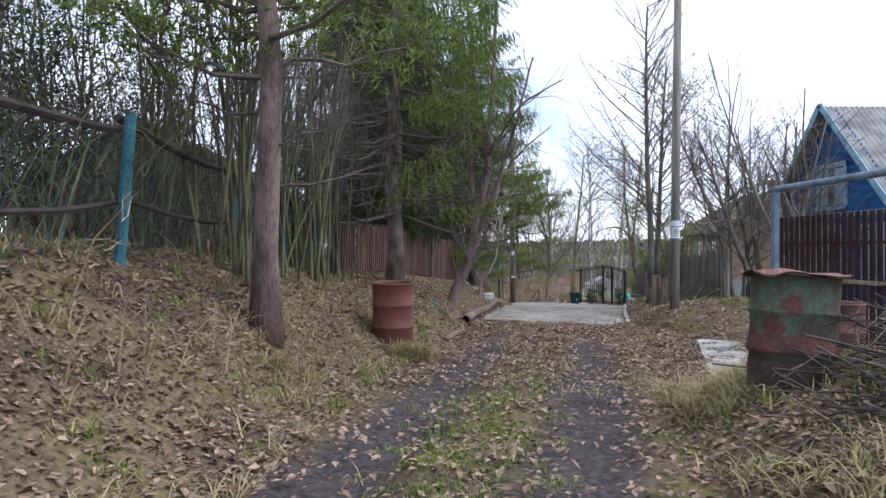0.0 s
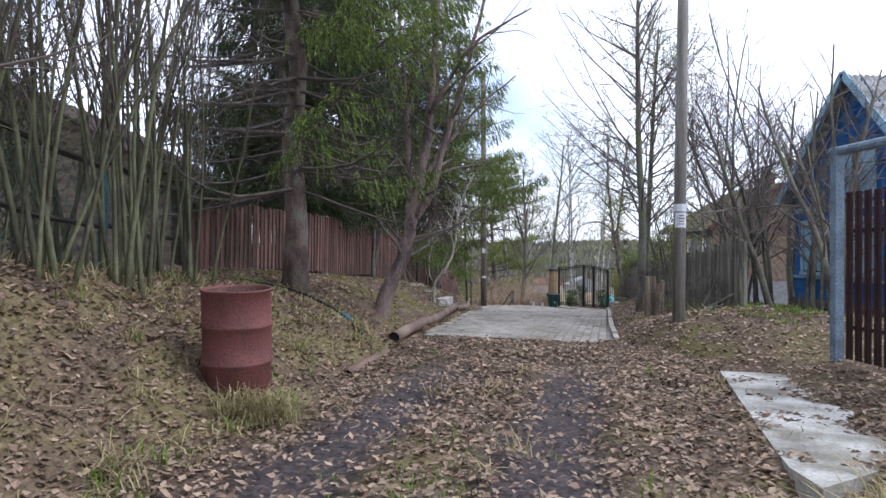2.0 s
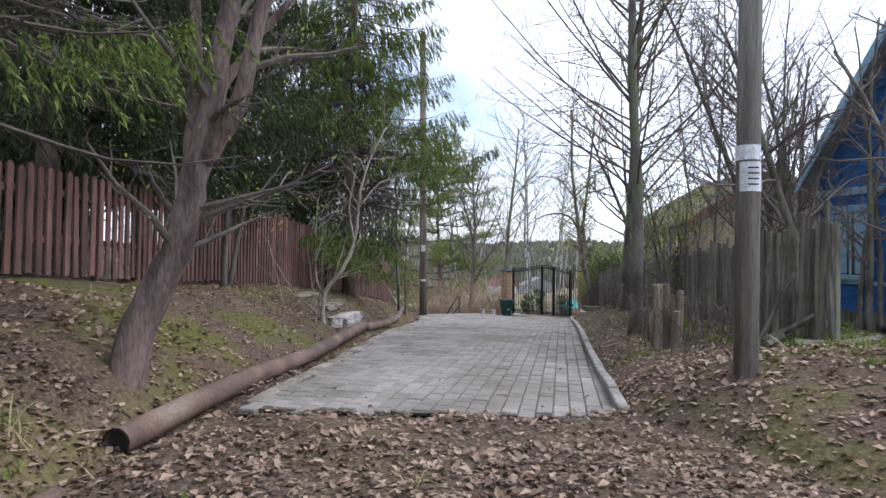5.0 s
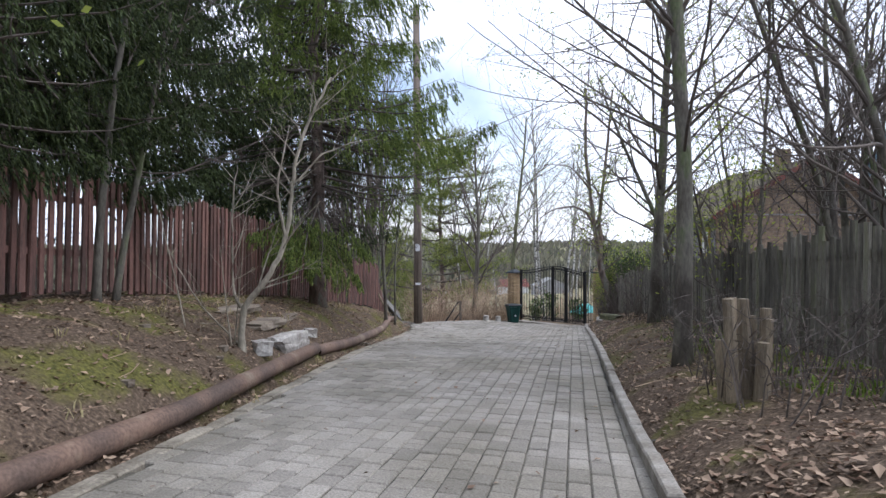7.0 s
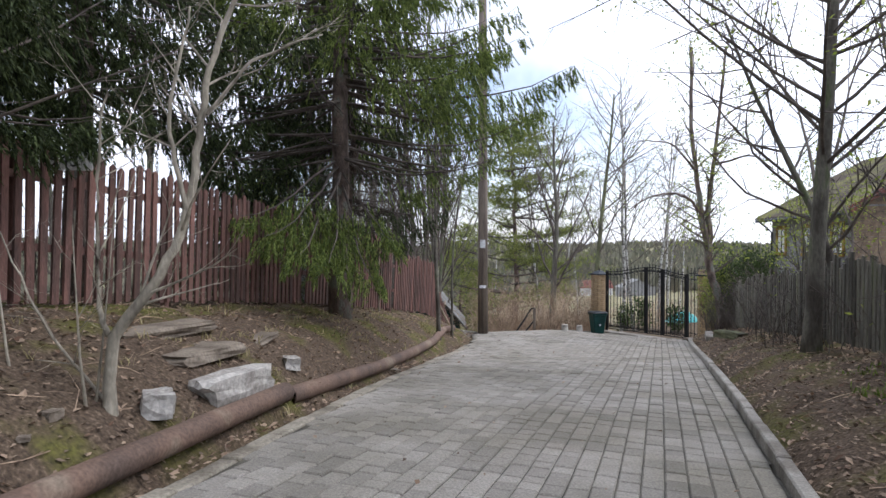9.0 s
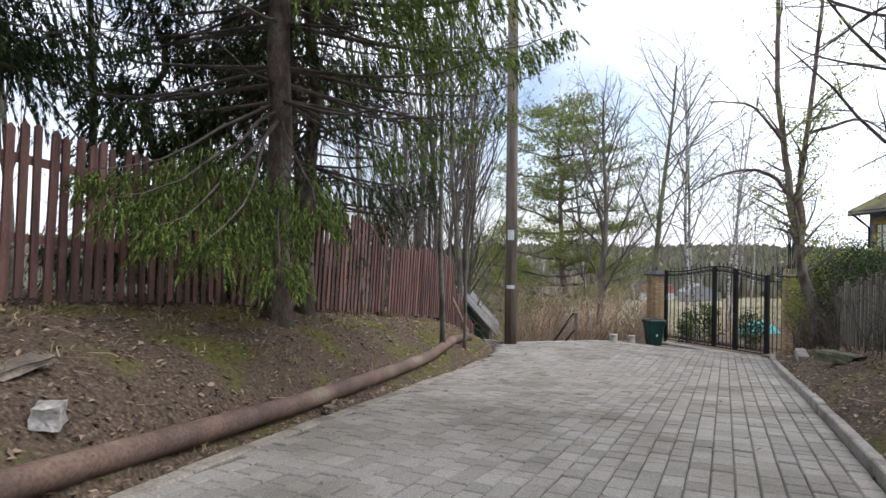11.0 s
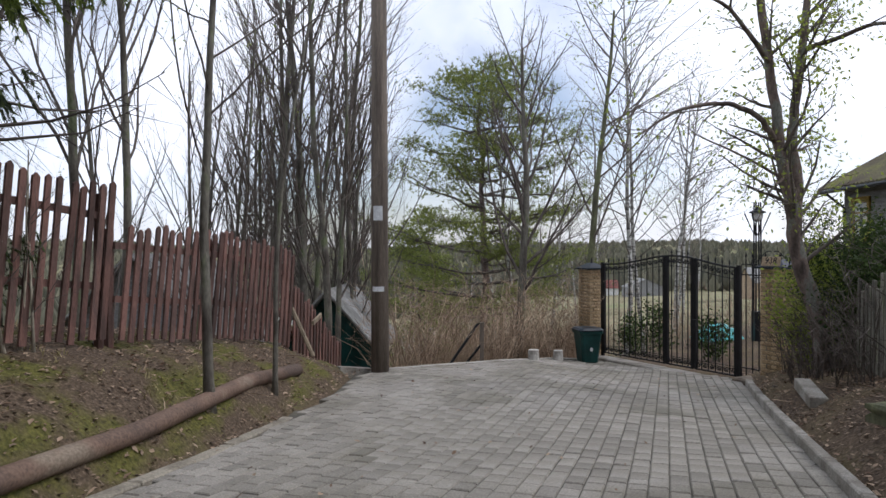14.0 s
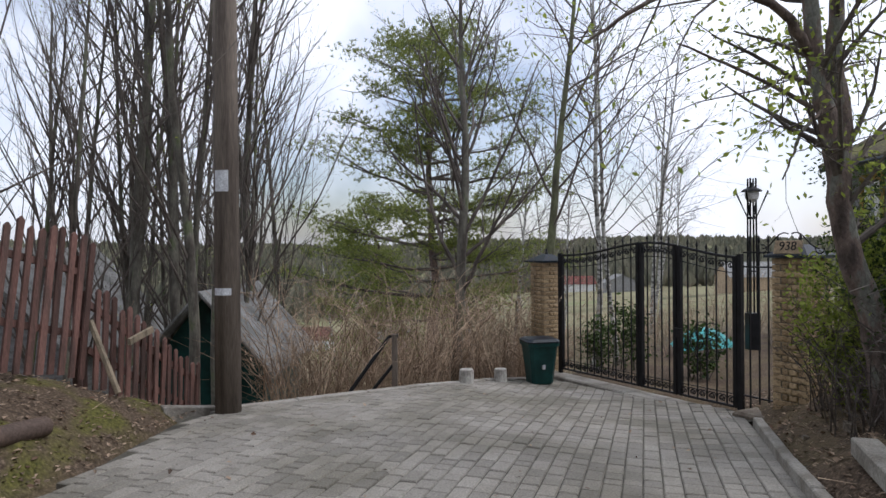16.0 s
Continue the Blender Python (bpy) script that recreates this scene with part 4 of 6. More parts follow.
def slab():
    s = thing("concrete_slab", (3.9, 9.0, 0.06), "stained pale concrete slab in front of the metal fence", "slab", kind="structure")
    o = Vector(s.location)
    c = [(3.02, 6.75), (4.62, 11.1), (5.72, 10.7), (5.75, 8.9)]
    g = Geo()
    n = 12
    top = []
    for i in range(n + 1):
        for j in range(n + 1):
            u, v = i / n, j / n
            x = (c[0][0] * (1 - u) + c[3][0] * u) * (1 - v) + (c[1][0] * (1 - u) + c[2][0] * u) * v
            y = (c[0][1] * (1 - u) + c[3][1] * u) * (1 - v) + (c[1][1] * (1 - u) + c[2][1] * u) * v
            z = float(gz(c[0][0] * 0 + 3.6, y)) + 0.035 + 0.012 * noise.noise(Vector((x, y, 0)))
            top.append((x - o.x, y - o.y, z - o.z))
    g.add(top, [(i * (n + 1) + j, (i + 1) * (n + 1) + j, (i + 1) * (n + 1) + j + 1, i * (n + 1) + j + 1) for i in range(n) for j in range(n)])
    rim = [i * (n + 1) for i in range(n + 1)] + [n * (n + 1) + j for j in range(1, n + 1)] + [i * (n + 1) + n for i in range(n - 1, -1, -1)] + [j for j in range(n - 1, 0, -1)]
    k = len(g.v)
    g.v += [(g.v[i][0], g.v[i][1], g.v[i][2] - 0.3) for i in rim]
    g.f += [(rim[i], k + i, k + (i + 1) % len(rim), rim[(i + 1) % len(rim)]) for i in range(len(rim))]
    part("slab", g, M_SLAB, s)


slab()


# ---- drums ----
def drum(name, at, r, h, material, label, tilt=(0, 0), bent=0.0, inner=True):
    d = thing(name, at, label, "oil drum", "old oil drums")
    d.matrix_basis = pose(*at, tilt[0], tilt[1], 20)
    prof = [(r * 0.97, 0), (r, 0.012)]
    for zc in (h / 3, 2 * h / 3):
        prof += [(r, zc - 0.025), (r + 0.014, zc - 0.008), (r + 0.014, zc + 0.008), (r, zc + 0.025)]
    prof += [(r, h - 0.02), (r + 0.01, h - 0.012), (r + 0.008, h), (r - 0.008, h), (r - 0.012, h - 0.02)]
    g = Geo().lathe(prof, 40)
    g.v = [(x * (1 + bent * noise.noise(Vector((x * 3, y * 3, z * 3)))), y * (1 + bent * noise.noise(Vector((x * 3 + 5, y * 3, z * 3)))), z + bent * 0.1 * noise.noise(Vector((x * 4, y * 4, 2)))) for x, y, z in g.v]
    part("shell", g, material, d, smooth=True)
    part("inner_wall", Geo().lathe([(r - 0.013, h - 0.02), (r - 0.016, h * 0.3), (0.01, h * 0.28)], 32), M_RUST, d, "rusty inside of the drum", smooth=True)
    return d


drum("oil_drum", (-0.47, 9.35, 0.13), 0.285, 0.92, M_RED_DRUM, "red-oxide painted steel oil drum standing open on the bank", (3, -1), 0.03)
gd = drum("oil_drum", (2.66, 4.72, 0.5), 0.29, 0.82, M_GREEN_DRUM, "rusty steel oil drum with flaking green paint", (-1, 4), 0.1)
part("rust_belt", Geo().lathe([(0.296, 0.0), (0.298, 0.1), (0.296, 0.2)], 40), M_RUST_DARK, gd, "dark rusted foot of the drum", smooth=True)
part("rust_belt", Geo().lathe([(0.3, 0.245), (0.314, 0.262), (0.314, 0.285), (0.3, 0.33), (0.298, 0.38)], 40), M_RUST_RED, gd, "bare red rust along the rib", smooth=True)
lid = Geo()
v = []
for i in range(11):
    for j in range(11):
        x, y = -0.36 + 0.72 * i / 10, -0.36 + 0.72 * j / 10
        k = 0.36 / max(0.36, math.hypot(x, y))
        v.append((x * k, y * k, 0.835 + 0.05 * noise.noise(Vector((x * 5, y * 5, 1))) - 0.02 * (math.hypot(x, y) > 0.3) + 0.06 * max(0, x)))
lid.add(v, [(i * 11 + j, (i + 1) * 11 + j, (i + 1) * 11 + j + 1, i * 11 + j + 1) for i in range(10) for j in range(10)])
lid.add([(x, y, z - 0.012) for x, y, z in v], [(i * 11 + j + 1, (i + 1) * 11 + j + 1, (i + 1) * 11 + j, i * 11 + j) for i in range(10) for j in range(10)])
part("cover_sheet", lid, M_RUST, gd, "crumpled rusty sheet-metal cover")
drum("oil_drum", (3.25, 5.2, 0.42), 0.24, 0.66, M_RUST, "smaller rusty drum behind the green one", (0, 0), 0.05)


# ---- utility poles ----
def pole(name, at, top, r, material, label, tags):
    p = thing(name, at, label, "utility pole", "utility poles")
    part("shaft", Geo().tube([(0, 0, -0.5), (top[0] * 0.3, top[1] * 0.3, top[2] * 0.3), top], [r, r * 0.93, r * 0.75], 12), material, p, smooth=True)
    for z, h, w in tags:
        k = z / top[2]
        rr = r * (1 - 0.25 * k) + 0.006
        n = 9
        a0 = -math.pi / 2 - w / 2 - 0.1
        g = Geo()
        ring = [(top[0] * k + rr * math.cos(a0 + w * i / (n - 1)), top[1] * k + rr * math.sin(a0 + w * i / (n - 1))) for i in range(n)]
        ring2 = [(x * 1.0 - top[0] * k, y - top[1] * k) for x, y in ring]
        v = [(x, y, z) for x, y in ring] + [(x, y, z + h) for x, y in ring] + [(top[0] * k + x * 0.95, top[1] * k + y * 0.95, z) for x, y in ring2] + [(top[0] * k + x * 0.95, top[1] * k + y * 0.95, z + h) for x, y in ring2]
        g.add(v, [(i, i + 1, n + i + 1, n + i) for i in range(n - 1)] + [(n + i, n + i + 1, 3 * n + i + 1, 3 * n + i) for i in range(n - 1)] + [(i + 1, i, 2 * n + i, 2 * n + i + 1) for i in range(n - 1)])
        paper = part("notice", g, M_PAPER, p, "white paper notice")
        if h > 0.2 and material is M_POLE:
            for b in range(4):
                bar = Geo()
                zz = z + 0.05 + b * 0.045
                vv = [(top[0] * k + (rr + 0.003) * math.cos(a0 + w * (0.3 + 0.4 * i / 4)), top[1] * k + (rr + 0.003) * math.sin(a0 + w * (0.3 + 0.4 * i / 4)), zz + e) for e in (0, 0.012) for i in range(5)]
                part("print_line", bar.add(vv, [(i, i + 1, i + 6, i + 5) for i in range(4)]), M_INK, paper)
    return p


pole("utility_pole", on(5.36, 14.05), (0.12, 0.0, 9.0), 0.1, M_POLE, "weathered grey wooden utility pole with a paper notice", [(1.5, 0.24, 2.2), (1.76, 0.12, 5.5)])
pole("utility_pole", (4.6, 34.62, -1.2), (-0.05, 0.1, 11.0), 0.15, M_POLE_DARK, "dark tarred wooden utility pole at the end of the paving", [(2.42, 0.24, 1.1), (1.25, 0.08, 1.4)])

sign = thing("house_number_sign", (0.2, 21.35, 1.94), "white house number plate on the picket fence", "sign", turn=-77)
sgn = part("plate", Geo().block(-0.012, -0.24, -0.085, 0.0, 0.24, 0.085, 0.004, Matrix.Translation((0.09, 0, 0)) @ Matrix.Rotation(math.pi, 4, "Z")), M_WHITE, sign)
tx = bpy.data.curves.new("digits", "FONT")
tx.body, tx.size, tx.align_x, tx.align_y, tx.extrude = "943", 0.17, "CENTER", "CENTER", 0.002
tx_ob = new("digits_text", tx)
tx_ob.matrix_basis = Matrix.Translation((0.1035, 0, 0)) @ Matrix(((0, 0, 1, 0), (1, 0, 0, 0), (0, 1, 0, 0), (0, 0, 0, 1)))
text_mesh(tx_ob, "digits", M_INK, sgn)


# ---- trees ----
def rotated(d, angle, q):
    """A direction turned away from d by an angle, to a chance side."""
    d = np.asarray(d)
    a = np.cross(d, (0.3, 0.5, 0.81))
    a /= np.linalg.norm(a)
    b = np.cross(d, a)
    f = q.uniform(0, 2 * math.pi)
    s = math.cos(f) * a + math.sin(f) * b
    return d * math.cos(angle) + s * math.sin(angle)


def grow(q, geos, tips, p, d, length, r, level, spec):
    """One limb with its own limbs: levels 0 trunk, 1 limbs, 2 branches, 3 twigs."""
    n = max(3, int(length / (0.5, 0.4, 0.25, 0.2)[level]) + 1)
    n = min(n, (16, 9, 5, 3)[level])
    pts, dirs = [np.array(p, float)], []
    d = np.array(d, float)
    for i in range(n):
        bend = spec["wander"] * (0.35, 1, 1.2, 1.4)[level]
        d = d + np.array([q.gauss(0, bend), q.gauss(0, bend), q.gauss(0, bend) + spec["rise"] * (level > 0)])
        d /= np.linalg.norm(d)
        dirs.append(d.copy())
        pts.append(pts[-1] + d * length / n)
    end = (0.25, 0.25, 0.3, 0.4)[level]
    radii = r * (1 - (1 - end) * np.linspace(0, 1, n + 1))
    if level == 0:
        radii[0] *= 1.35
    geos[min(level, 1)].tube(pts, radii, (10, 6, 4, 3)[level], level < 1)
    if level >= spec["levels"]:
        tips.append((pts[-1], d))
        return
    count = max(1, int(spec["kids"][level] * q.uniform(0.75, 1.25)))
    for k in range(count):
        lo = spec["first"] if level == 0 else 0.2
        s = lo + (1 - lo) * ((k + q.random()) / count)
        i = min(int(s * n), n - 1)
        at = pts[i] + (pts[i + 1] - pts[i]) * (s * n - i)
        ang = q.uniform(*spec["angle"])
        fall = 1 - 0.6 * (s - lo) / (1 - lo) if level == 0 else 1 - 0.5 * s
        nl = length * spec["ratio"][level] * fall * q.uniform(0.7, 1.2)
        grow(q, geos, tips, at, rotated(dirs[i], ang, q), nl, min(radii[i] * 0.5, spec["limb_r"] * (0.62, 0.3, 0.14)[level]), level + 1, spec)
    tips.append((pts[-1], d))


def leaves_at(q, tips, per, size, spread, share=1.0):
    at = np.array([p for p, d in tips if q.random() <= share]).reshape(-1, 3)
    rs = np.random.RandomState(q.randrange(10 ** 6))
    c = np.repeat(at, per, 0)
    n = len(c)
    c = c + rs.normal(0, spread, (n, 3))
    a = rs.normal(0, 1, (n, 3))
    a /= np.linalg.norm(a, axis=1)[:, None] + 1e-6
    b = np.cross(a, rs.normal(0, 1, (n, 3)))
    b /= np.linalg.norm(b, axis=1)[:, None] + 1e-6
    k = size * rs.uniform(0.6, 1.3, (n, 1))
    return Geo().loose(np.stack([c - a * k, c + b * k * 0.45, c + a * k, c - b * k * 0.45], 1))


def sprays(rs, p, v, length, pairs=7, reach=0.036, width=0.011):
    """Needles in pairs along many hanging shoots at once."""
    n = len(p)
    p, v, length = np.repeat(p, pairs, 0), np.repeat(v, pairs, 0), np.repeat(length, pairs)[:, None]
    u = np.tile(np.arange(pairs) / pairs, n)[:, None] + rs.uniform(0, 0.12, (n * pairs, 1))
    c = p + v * length * u
    w = np.cross(v, rs.normal(0, 1, (n * pairs, 3)))
    w /= np.linalg.norm(w, axis=1)[:, None] + 1e-6
    b = np.cross(v, w) * width
    e = v * length * 0.22
    out = [np.stack([c - b, c + b, c + e + w * s * rs.uniform(0.4, 1.3, (n * pairs, 1)) * reach], 1) for s in (1, -1)]
    return np.concatenate(out)


def bare_tree(name, at, height, r, label, seed, bark=None, twig=None, lean=(0, 0), first=0.3, kids=(18, 7, 6), ratio=(0.42, 0.45, 0.4), angle=(0.5, 1.0), levels=3, wander=0.09, rise=0.05, limb_r=0.05, leaf=None, stems=1, category="tree", group="trees", per=4, leaf_size=0.035, spread=0.09, share=1.0, base=None):
    q = random.Random(seed)
    t = thing(name, base or on(*at, -0.22), label, category, group)
    spec = dict(wander=wander, rise=rise, levels=levels, kids=kids, first=first, ratio=ratio, angle=angle, limb_r=limb_r)
    tips, crown = [], Geo()
    for s in range(stems):
        trunk = Geo()
        d = np.array([lean[0] + (q.gauss(0, 0.12) if stems > 1 else 0), lean[1] + (q.gauss(0, 0.12) if stems > 1 else 0), 1.0])
        p = (q.gauss(0, 0.13), q.gauss(0, 0.13), 0) if stems > 1 else (0, 0, 0)
        grow(q, (trunk, crown), tips, p, d / np.linalg.norm(d), height * (q.uniform(0.7, 1.05) if stems > 1 else 1), r * (q.uniform(0.6, 1.1) if stems > 1 else 1), 0, spec)
        part("trunk", trunk, bark or M_BARK_GREY, t, smooth=True)
    part("crown", crown, twig or M_TWIG, t)
    if leaf:
        part("leaves", leaves_at(q, tips, per, leaf_size, spread, share), leaf, t, "small fresh spring leaves" if leaf is M_LEAF else "")
    return t


def spruce(at, height, r, reach, label, seed, low=1.2, density=1.0, needle=None, dead_below=0.0, bark=None, extra=(), bare_west=0.0):
    """Trunk with whorls of drooping limbs: bare twigs inside, darkened for crown shade, curtains of needle sprays
    outside.
    """
    q = random.Random(seed)
    t = thing("spruce_tree", on(*at, -0.08), label, "tree", "conifers")
    part("trunk", Geo().tube([(q.gauss(0, 0.02) * k, q.gauss(0, 0.02) * k, height * k / 12) for k in range(13)], [r * 1.22] + [r * (1 - 0.07 * k) for k in range(1, 13)], 12), bark or M_BARK_SPRUCE, t, smooth=True)
    limbs, sh, bare = Geo(), [], []
    rs = np.random.RandomState(seed)
    z = low
    plan = list(extra)
    while z < height - 0.3:
        for k in range(6):
            L = reach * (1 - (z - low) / (height - low)) ** 0.75 * q.uniform(0.55, 1.12)
            if L >= 0.25:
                plan.append((z, q.uniform(0, 2 * math.pi), L, q.uniform(0.15, 0.5)))
        z += q.uniform(0.17, 0.32)
    for z, a, L, droop in plan:
        special = (z, a, L, droop) in extra
        s = np.linspace(0, 1, 7)
        pts = np.stack([math.cos(a) * L * s, math.sin(a) * L * s, z - droop * L * s ** 1.2 + 0.3 * L * s ** 3], 1)
        pts[1:, :2] += rs.normal(0, 0.03, (6, 2))
        limbs.tube(pts, np.linspace(0.006 + 0.008 * L, 0.003, 7), 4, False)
        dead = (z < dead_below and q.random() < 0.85 or z < bare_west and math.cos(a) < 0.1) and not special

        def along(n, lo, hi):
            u = np.clip(lo + (hi - lo) * (np.arange(n) + rs.uniform(0, 1, n)) / max(1, n), 0, 0.999)
            j = (u * 6).astype(int)
            seg = pts[j + 1] - pts[j]
            ahead = seg / (np.linalg.norm(seg, axis=1)[:, None] + 1e-9)
            side = np.stack([-ahead[:, 1], ahead[:, 0], 0 * u], 1) * rs.choice((-1, 1), (n, 1))
            return u, pts[j] + seg * (u * 6 - j)[:, None], ahead, side

        # Bare twigs, coloured extra dark to deepen the crown's inner shade.
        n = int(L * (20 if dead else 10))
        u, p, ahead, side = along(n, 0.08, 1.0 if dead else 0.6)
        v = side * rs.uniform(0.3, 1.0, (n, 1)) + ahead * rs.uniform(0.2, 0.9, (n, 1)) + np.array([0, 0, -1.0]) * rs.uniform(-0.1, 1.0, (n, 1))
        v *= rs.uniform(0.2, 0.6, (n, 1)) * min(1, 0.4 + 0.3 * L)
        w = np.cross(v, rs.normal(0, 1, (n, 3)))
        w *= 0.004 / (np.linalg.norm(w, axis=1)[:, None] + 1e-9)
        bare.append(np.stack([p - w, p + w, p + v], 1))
        if dead:
            continue
        n = int(L * 28 * density * (1.7 if special else 1))
        u, p, ahead, side = along(n, 0.3, 1.0)
        # each limb carries side branches: sprays gather on them, then hang
        out = rs.uniform(0, 1, (n, 1)) ** 0.7 * (0.12 + 0.3 * L * (1 - u[:, None]) + 0.05)
        p = p + side * out * 0.8 + ahead * out * 0.5 + np.array([0, 0, -1.0]) * out * rs.uniform(0.1, 0.7, (n, 1))
        v = side * rs.uniform(0.0, 0.6, (n, 1)) + ahead * rs.uniform(0.1, 0.7, (n, 1)) + np.array([0, 0, -1.0]) * rs.uniform(0.5, 1.8, (n, 1))
        v /= np.linalg.norm(v, axis=1)[:, None]
        sh.append((p, v, rs.uniform(0.18, 0.5, n) * (0.6 + 0.4 * (1 - u))))
    needles = Geo().loose(sprays(rs, *[np.concatenate(x) for x in zip(*sh)], 12, 0.036, 0.0095))
    part("crown_wood", limbs, M_TWIG, t, kind="stuff")
    part("twig_tangle", Geo().loose(np.concatenate(bare)), M_TWIG_DARK, t, "bare inner twigs, darkened as in crown shade", kind="stuff")
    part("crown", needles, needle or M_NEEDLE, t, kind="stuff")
    return t


def pine(at, height, r, label, seed, low, reach, green=None, bark=None, base=None, pads=5):
    """A pine: bare bent limbs that end in rounded pads of needle tufts."""
    q = random.Random(seed)
    t = thing("pine_tree", base or on(*at, -0.08), label, "tree", "conifers")
    part("trunk", Geo().tube([(q.gauss(0, 0.015) * k, q.gauss(0, 0.015) * k, height * k / 12) for k in range(13)], [r * 1.35] + [r * (1 - 0.07 * k) for k in range(1, 13)], 12), bark or M_BARK_PINE, t, smooth=True)
    limbs, needles = Geo(), Geo()
    rs = np.random.RandomState(seed)
    z = low
    while z < height:
        u = (z - low) / (height - low + 0.1)
        for k in range(3):
            a = q.uniform(0, 2 * math.pi)
            L = reach * (0.35 + 0.65 * math.sin(math.pi * (0.2 + 0.8 * u) ** 0.8)) * q.uniform(0.45, 1.1)
            sag = q.uniform(-0.08, 0.22)
            P = np.array([[math.cos(a) * L * s + q.gauss(0, 0.07), math.sin(a) * L * s + q.gauss(0, 0.07), z + L * (sag * s + 0.16 * s * s) + q.gauss(0, 0.05)] for s in np.linspace(0, 1, 7)])
            P[0] = (0, 0, z)
            limbs.tube(P, np.linspace(0.014 + 0.011 * L, 0.006, 7), 5, False)
            n = max(2, int(pads * (0.4 + L / reach)))
            s = rs.uniform(0.45, 0.999, n)
            j = (s * 6).astype(int)
            c = P[j] + (P[j + 1] - P[j]) * (s * 6 - j)[:, None] + rs.normal(0, 1, (n, 3)) * (0.1 * L, 0.1 * L, 0.06)
            for p in c:
                limbs.tube([P[3], (P[3] + p) / 2 + (0, 0, -0.05), p], (0.012, 0.008, 0.004), 3, False)
            m = 26
            c = np.repeat(c, m, 0) + rs.normal(0, 1, (n * m, 3)) * (0.3, 0.3, 0.12)
            c = np.repeat(c, 9, 0)
            v = rs.normal(0, 1, (len(c), 3)) + (0, 0, 0.7)
            v *= rs.uniform(0.08, 0.16, (len(c), 1)) / (np.linalg.norm(v, axis=1)[:, None] + 1e-6)
            b = np.cross(v, rs.normal(0, 1, (len(c), 3)))
            b *= 0.011 / (np.linalg.norm(b, axis=1)[:, None] + 1e-6)
            needles.loose(np.stack([c - b, c + b, c + v], 1))
        z += q.uniform(0.3, 0.5)
    part("crown_wood", limbs, M_TWIG, t, kind="stuff")
    part("crown", needles, green or M_PINE_NEEDLE, t, kind="stuff")
    return t


def formed_tree(name, at, stems, label, seed, bark, twig, kids, spec, leaf=None, per=3, leaf_size=0.04, spread=0.1, share=1.0, group="trees"):
    """A tree with bent main stems of known shape, given as bases of points and radii; chance twigs grow from them."""
    q = random.Random(seed)
    t = thing(name, on(*at, -0.1), label, "tree", group)
    tips, crown = [], Geo()
    for k, (pts, r0, r1) in enumerate(stems):
        P = np.array(pts, float)
        u = np.linspace(0, len(P) - 1, 5 * len(P))
        fine = np.stack([np.interp(u, np.arange(len(P)), P[:, c]) for c in range(3)], 1)
        for _ in range(3):
            fine[1:-1] = (fine[:-2] + 2 * fine[1:-1] + fine[2:]) / 4
        fine[1:] += np.array([[q.gauss(0, 0.006) for _ in range(3)] for _ in fine[1:]])
        radii = np.linspace(r0, r1, len(fine))
        if k == 0:
            radii[:3] *= (1.4, 1.2, 1.08)
        part("trunk" if k < 2 else "limb", Geo().tube(fine, radii, 10, True), bark, t, smooth=True)
        length = float(np.linalg.norm(np.diff(fine, axis=0), axis=1).sum())
        for _ in range(int(kids * length)):
            i = int(len(fine) * q.uniform(0.25, 0.98))
            i = min(i, len(fine) - 2)
            d = fine[i + 1] - fine[i]
            d = d / np.linalg.norm(d)
            side = rotated(d, q.uniform(*spec["angle"]), q)
            grow(q, (crown, crown), tips, fine[i], side, spec["long"] * q.uniform(0.5, 1.2), min(radii[i] * 0.45, spec["limb_r"]), 2 if k >= 2 else 1, spec)
        tips.append((fine[-1], d))
    part("crown", crown, twig, t)
    if leaf:
        part("leaves", leaves_at(q, tips, per, leaf_size, spread, share), leaf, t, "small fresh spring leaves")
    return t


# trees on the bank
fp = pine((-1.62, 6.7), 11.0, 0.138, "tall young pine with a flaking pink-brown trunk on the bank", 4, 2.7, 2.2, green=M_NEEDLE, pads=3)
dead = Geo()
dq = random.Random(8)
for z, a, L in ((1.55, 0.2, 1.1), (2.0, -0.3, 1.0), (2.35, 2.6, 1.3), (2.7, 0.5, 0.9), (3.1, -2.8, 1.0), (3.4, 0.0, 1.5), (3.8, 3.0, 1.6), (3.75, -0.6, 1.2)):
    pts = [np.array([math.cos(a) * L * s, math.sin(a) * L * s, z + 0.25 * L * s * s + 0.02 * dq.gauss(0, 1)]) for s in np.linspace(0, 1, 6)]
    dead.tube(pts, np.linspace(0.02, 0.005, 6), 5)
    for k in range(5):
        p = pts[1 + k % 4]
        dead.tube([p, p + np.array([dq.gauss(0, 0.25), dq.gauss(0, 0.25), dq.gauss(0, 0.2)])], (0.006, 0.002), 3, False)
part("dead_limb", dead, M_TWIG, fp, "bare dead limbs")

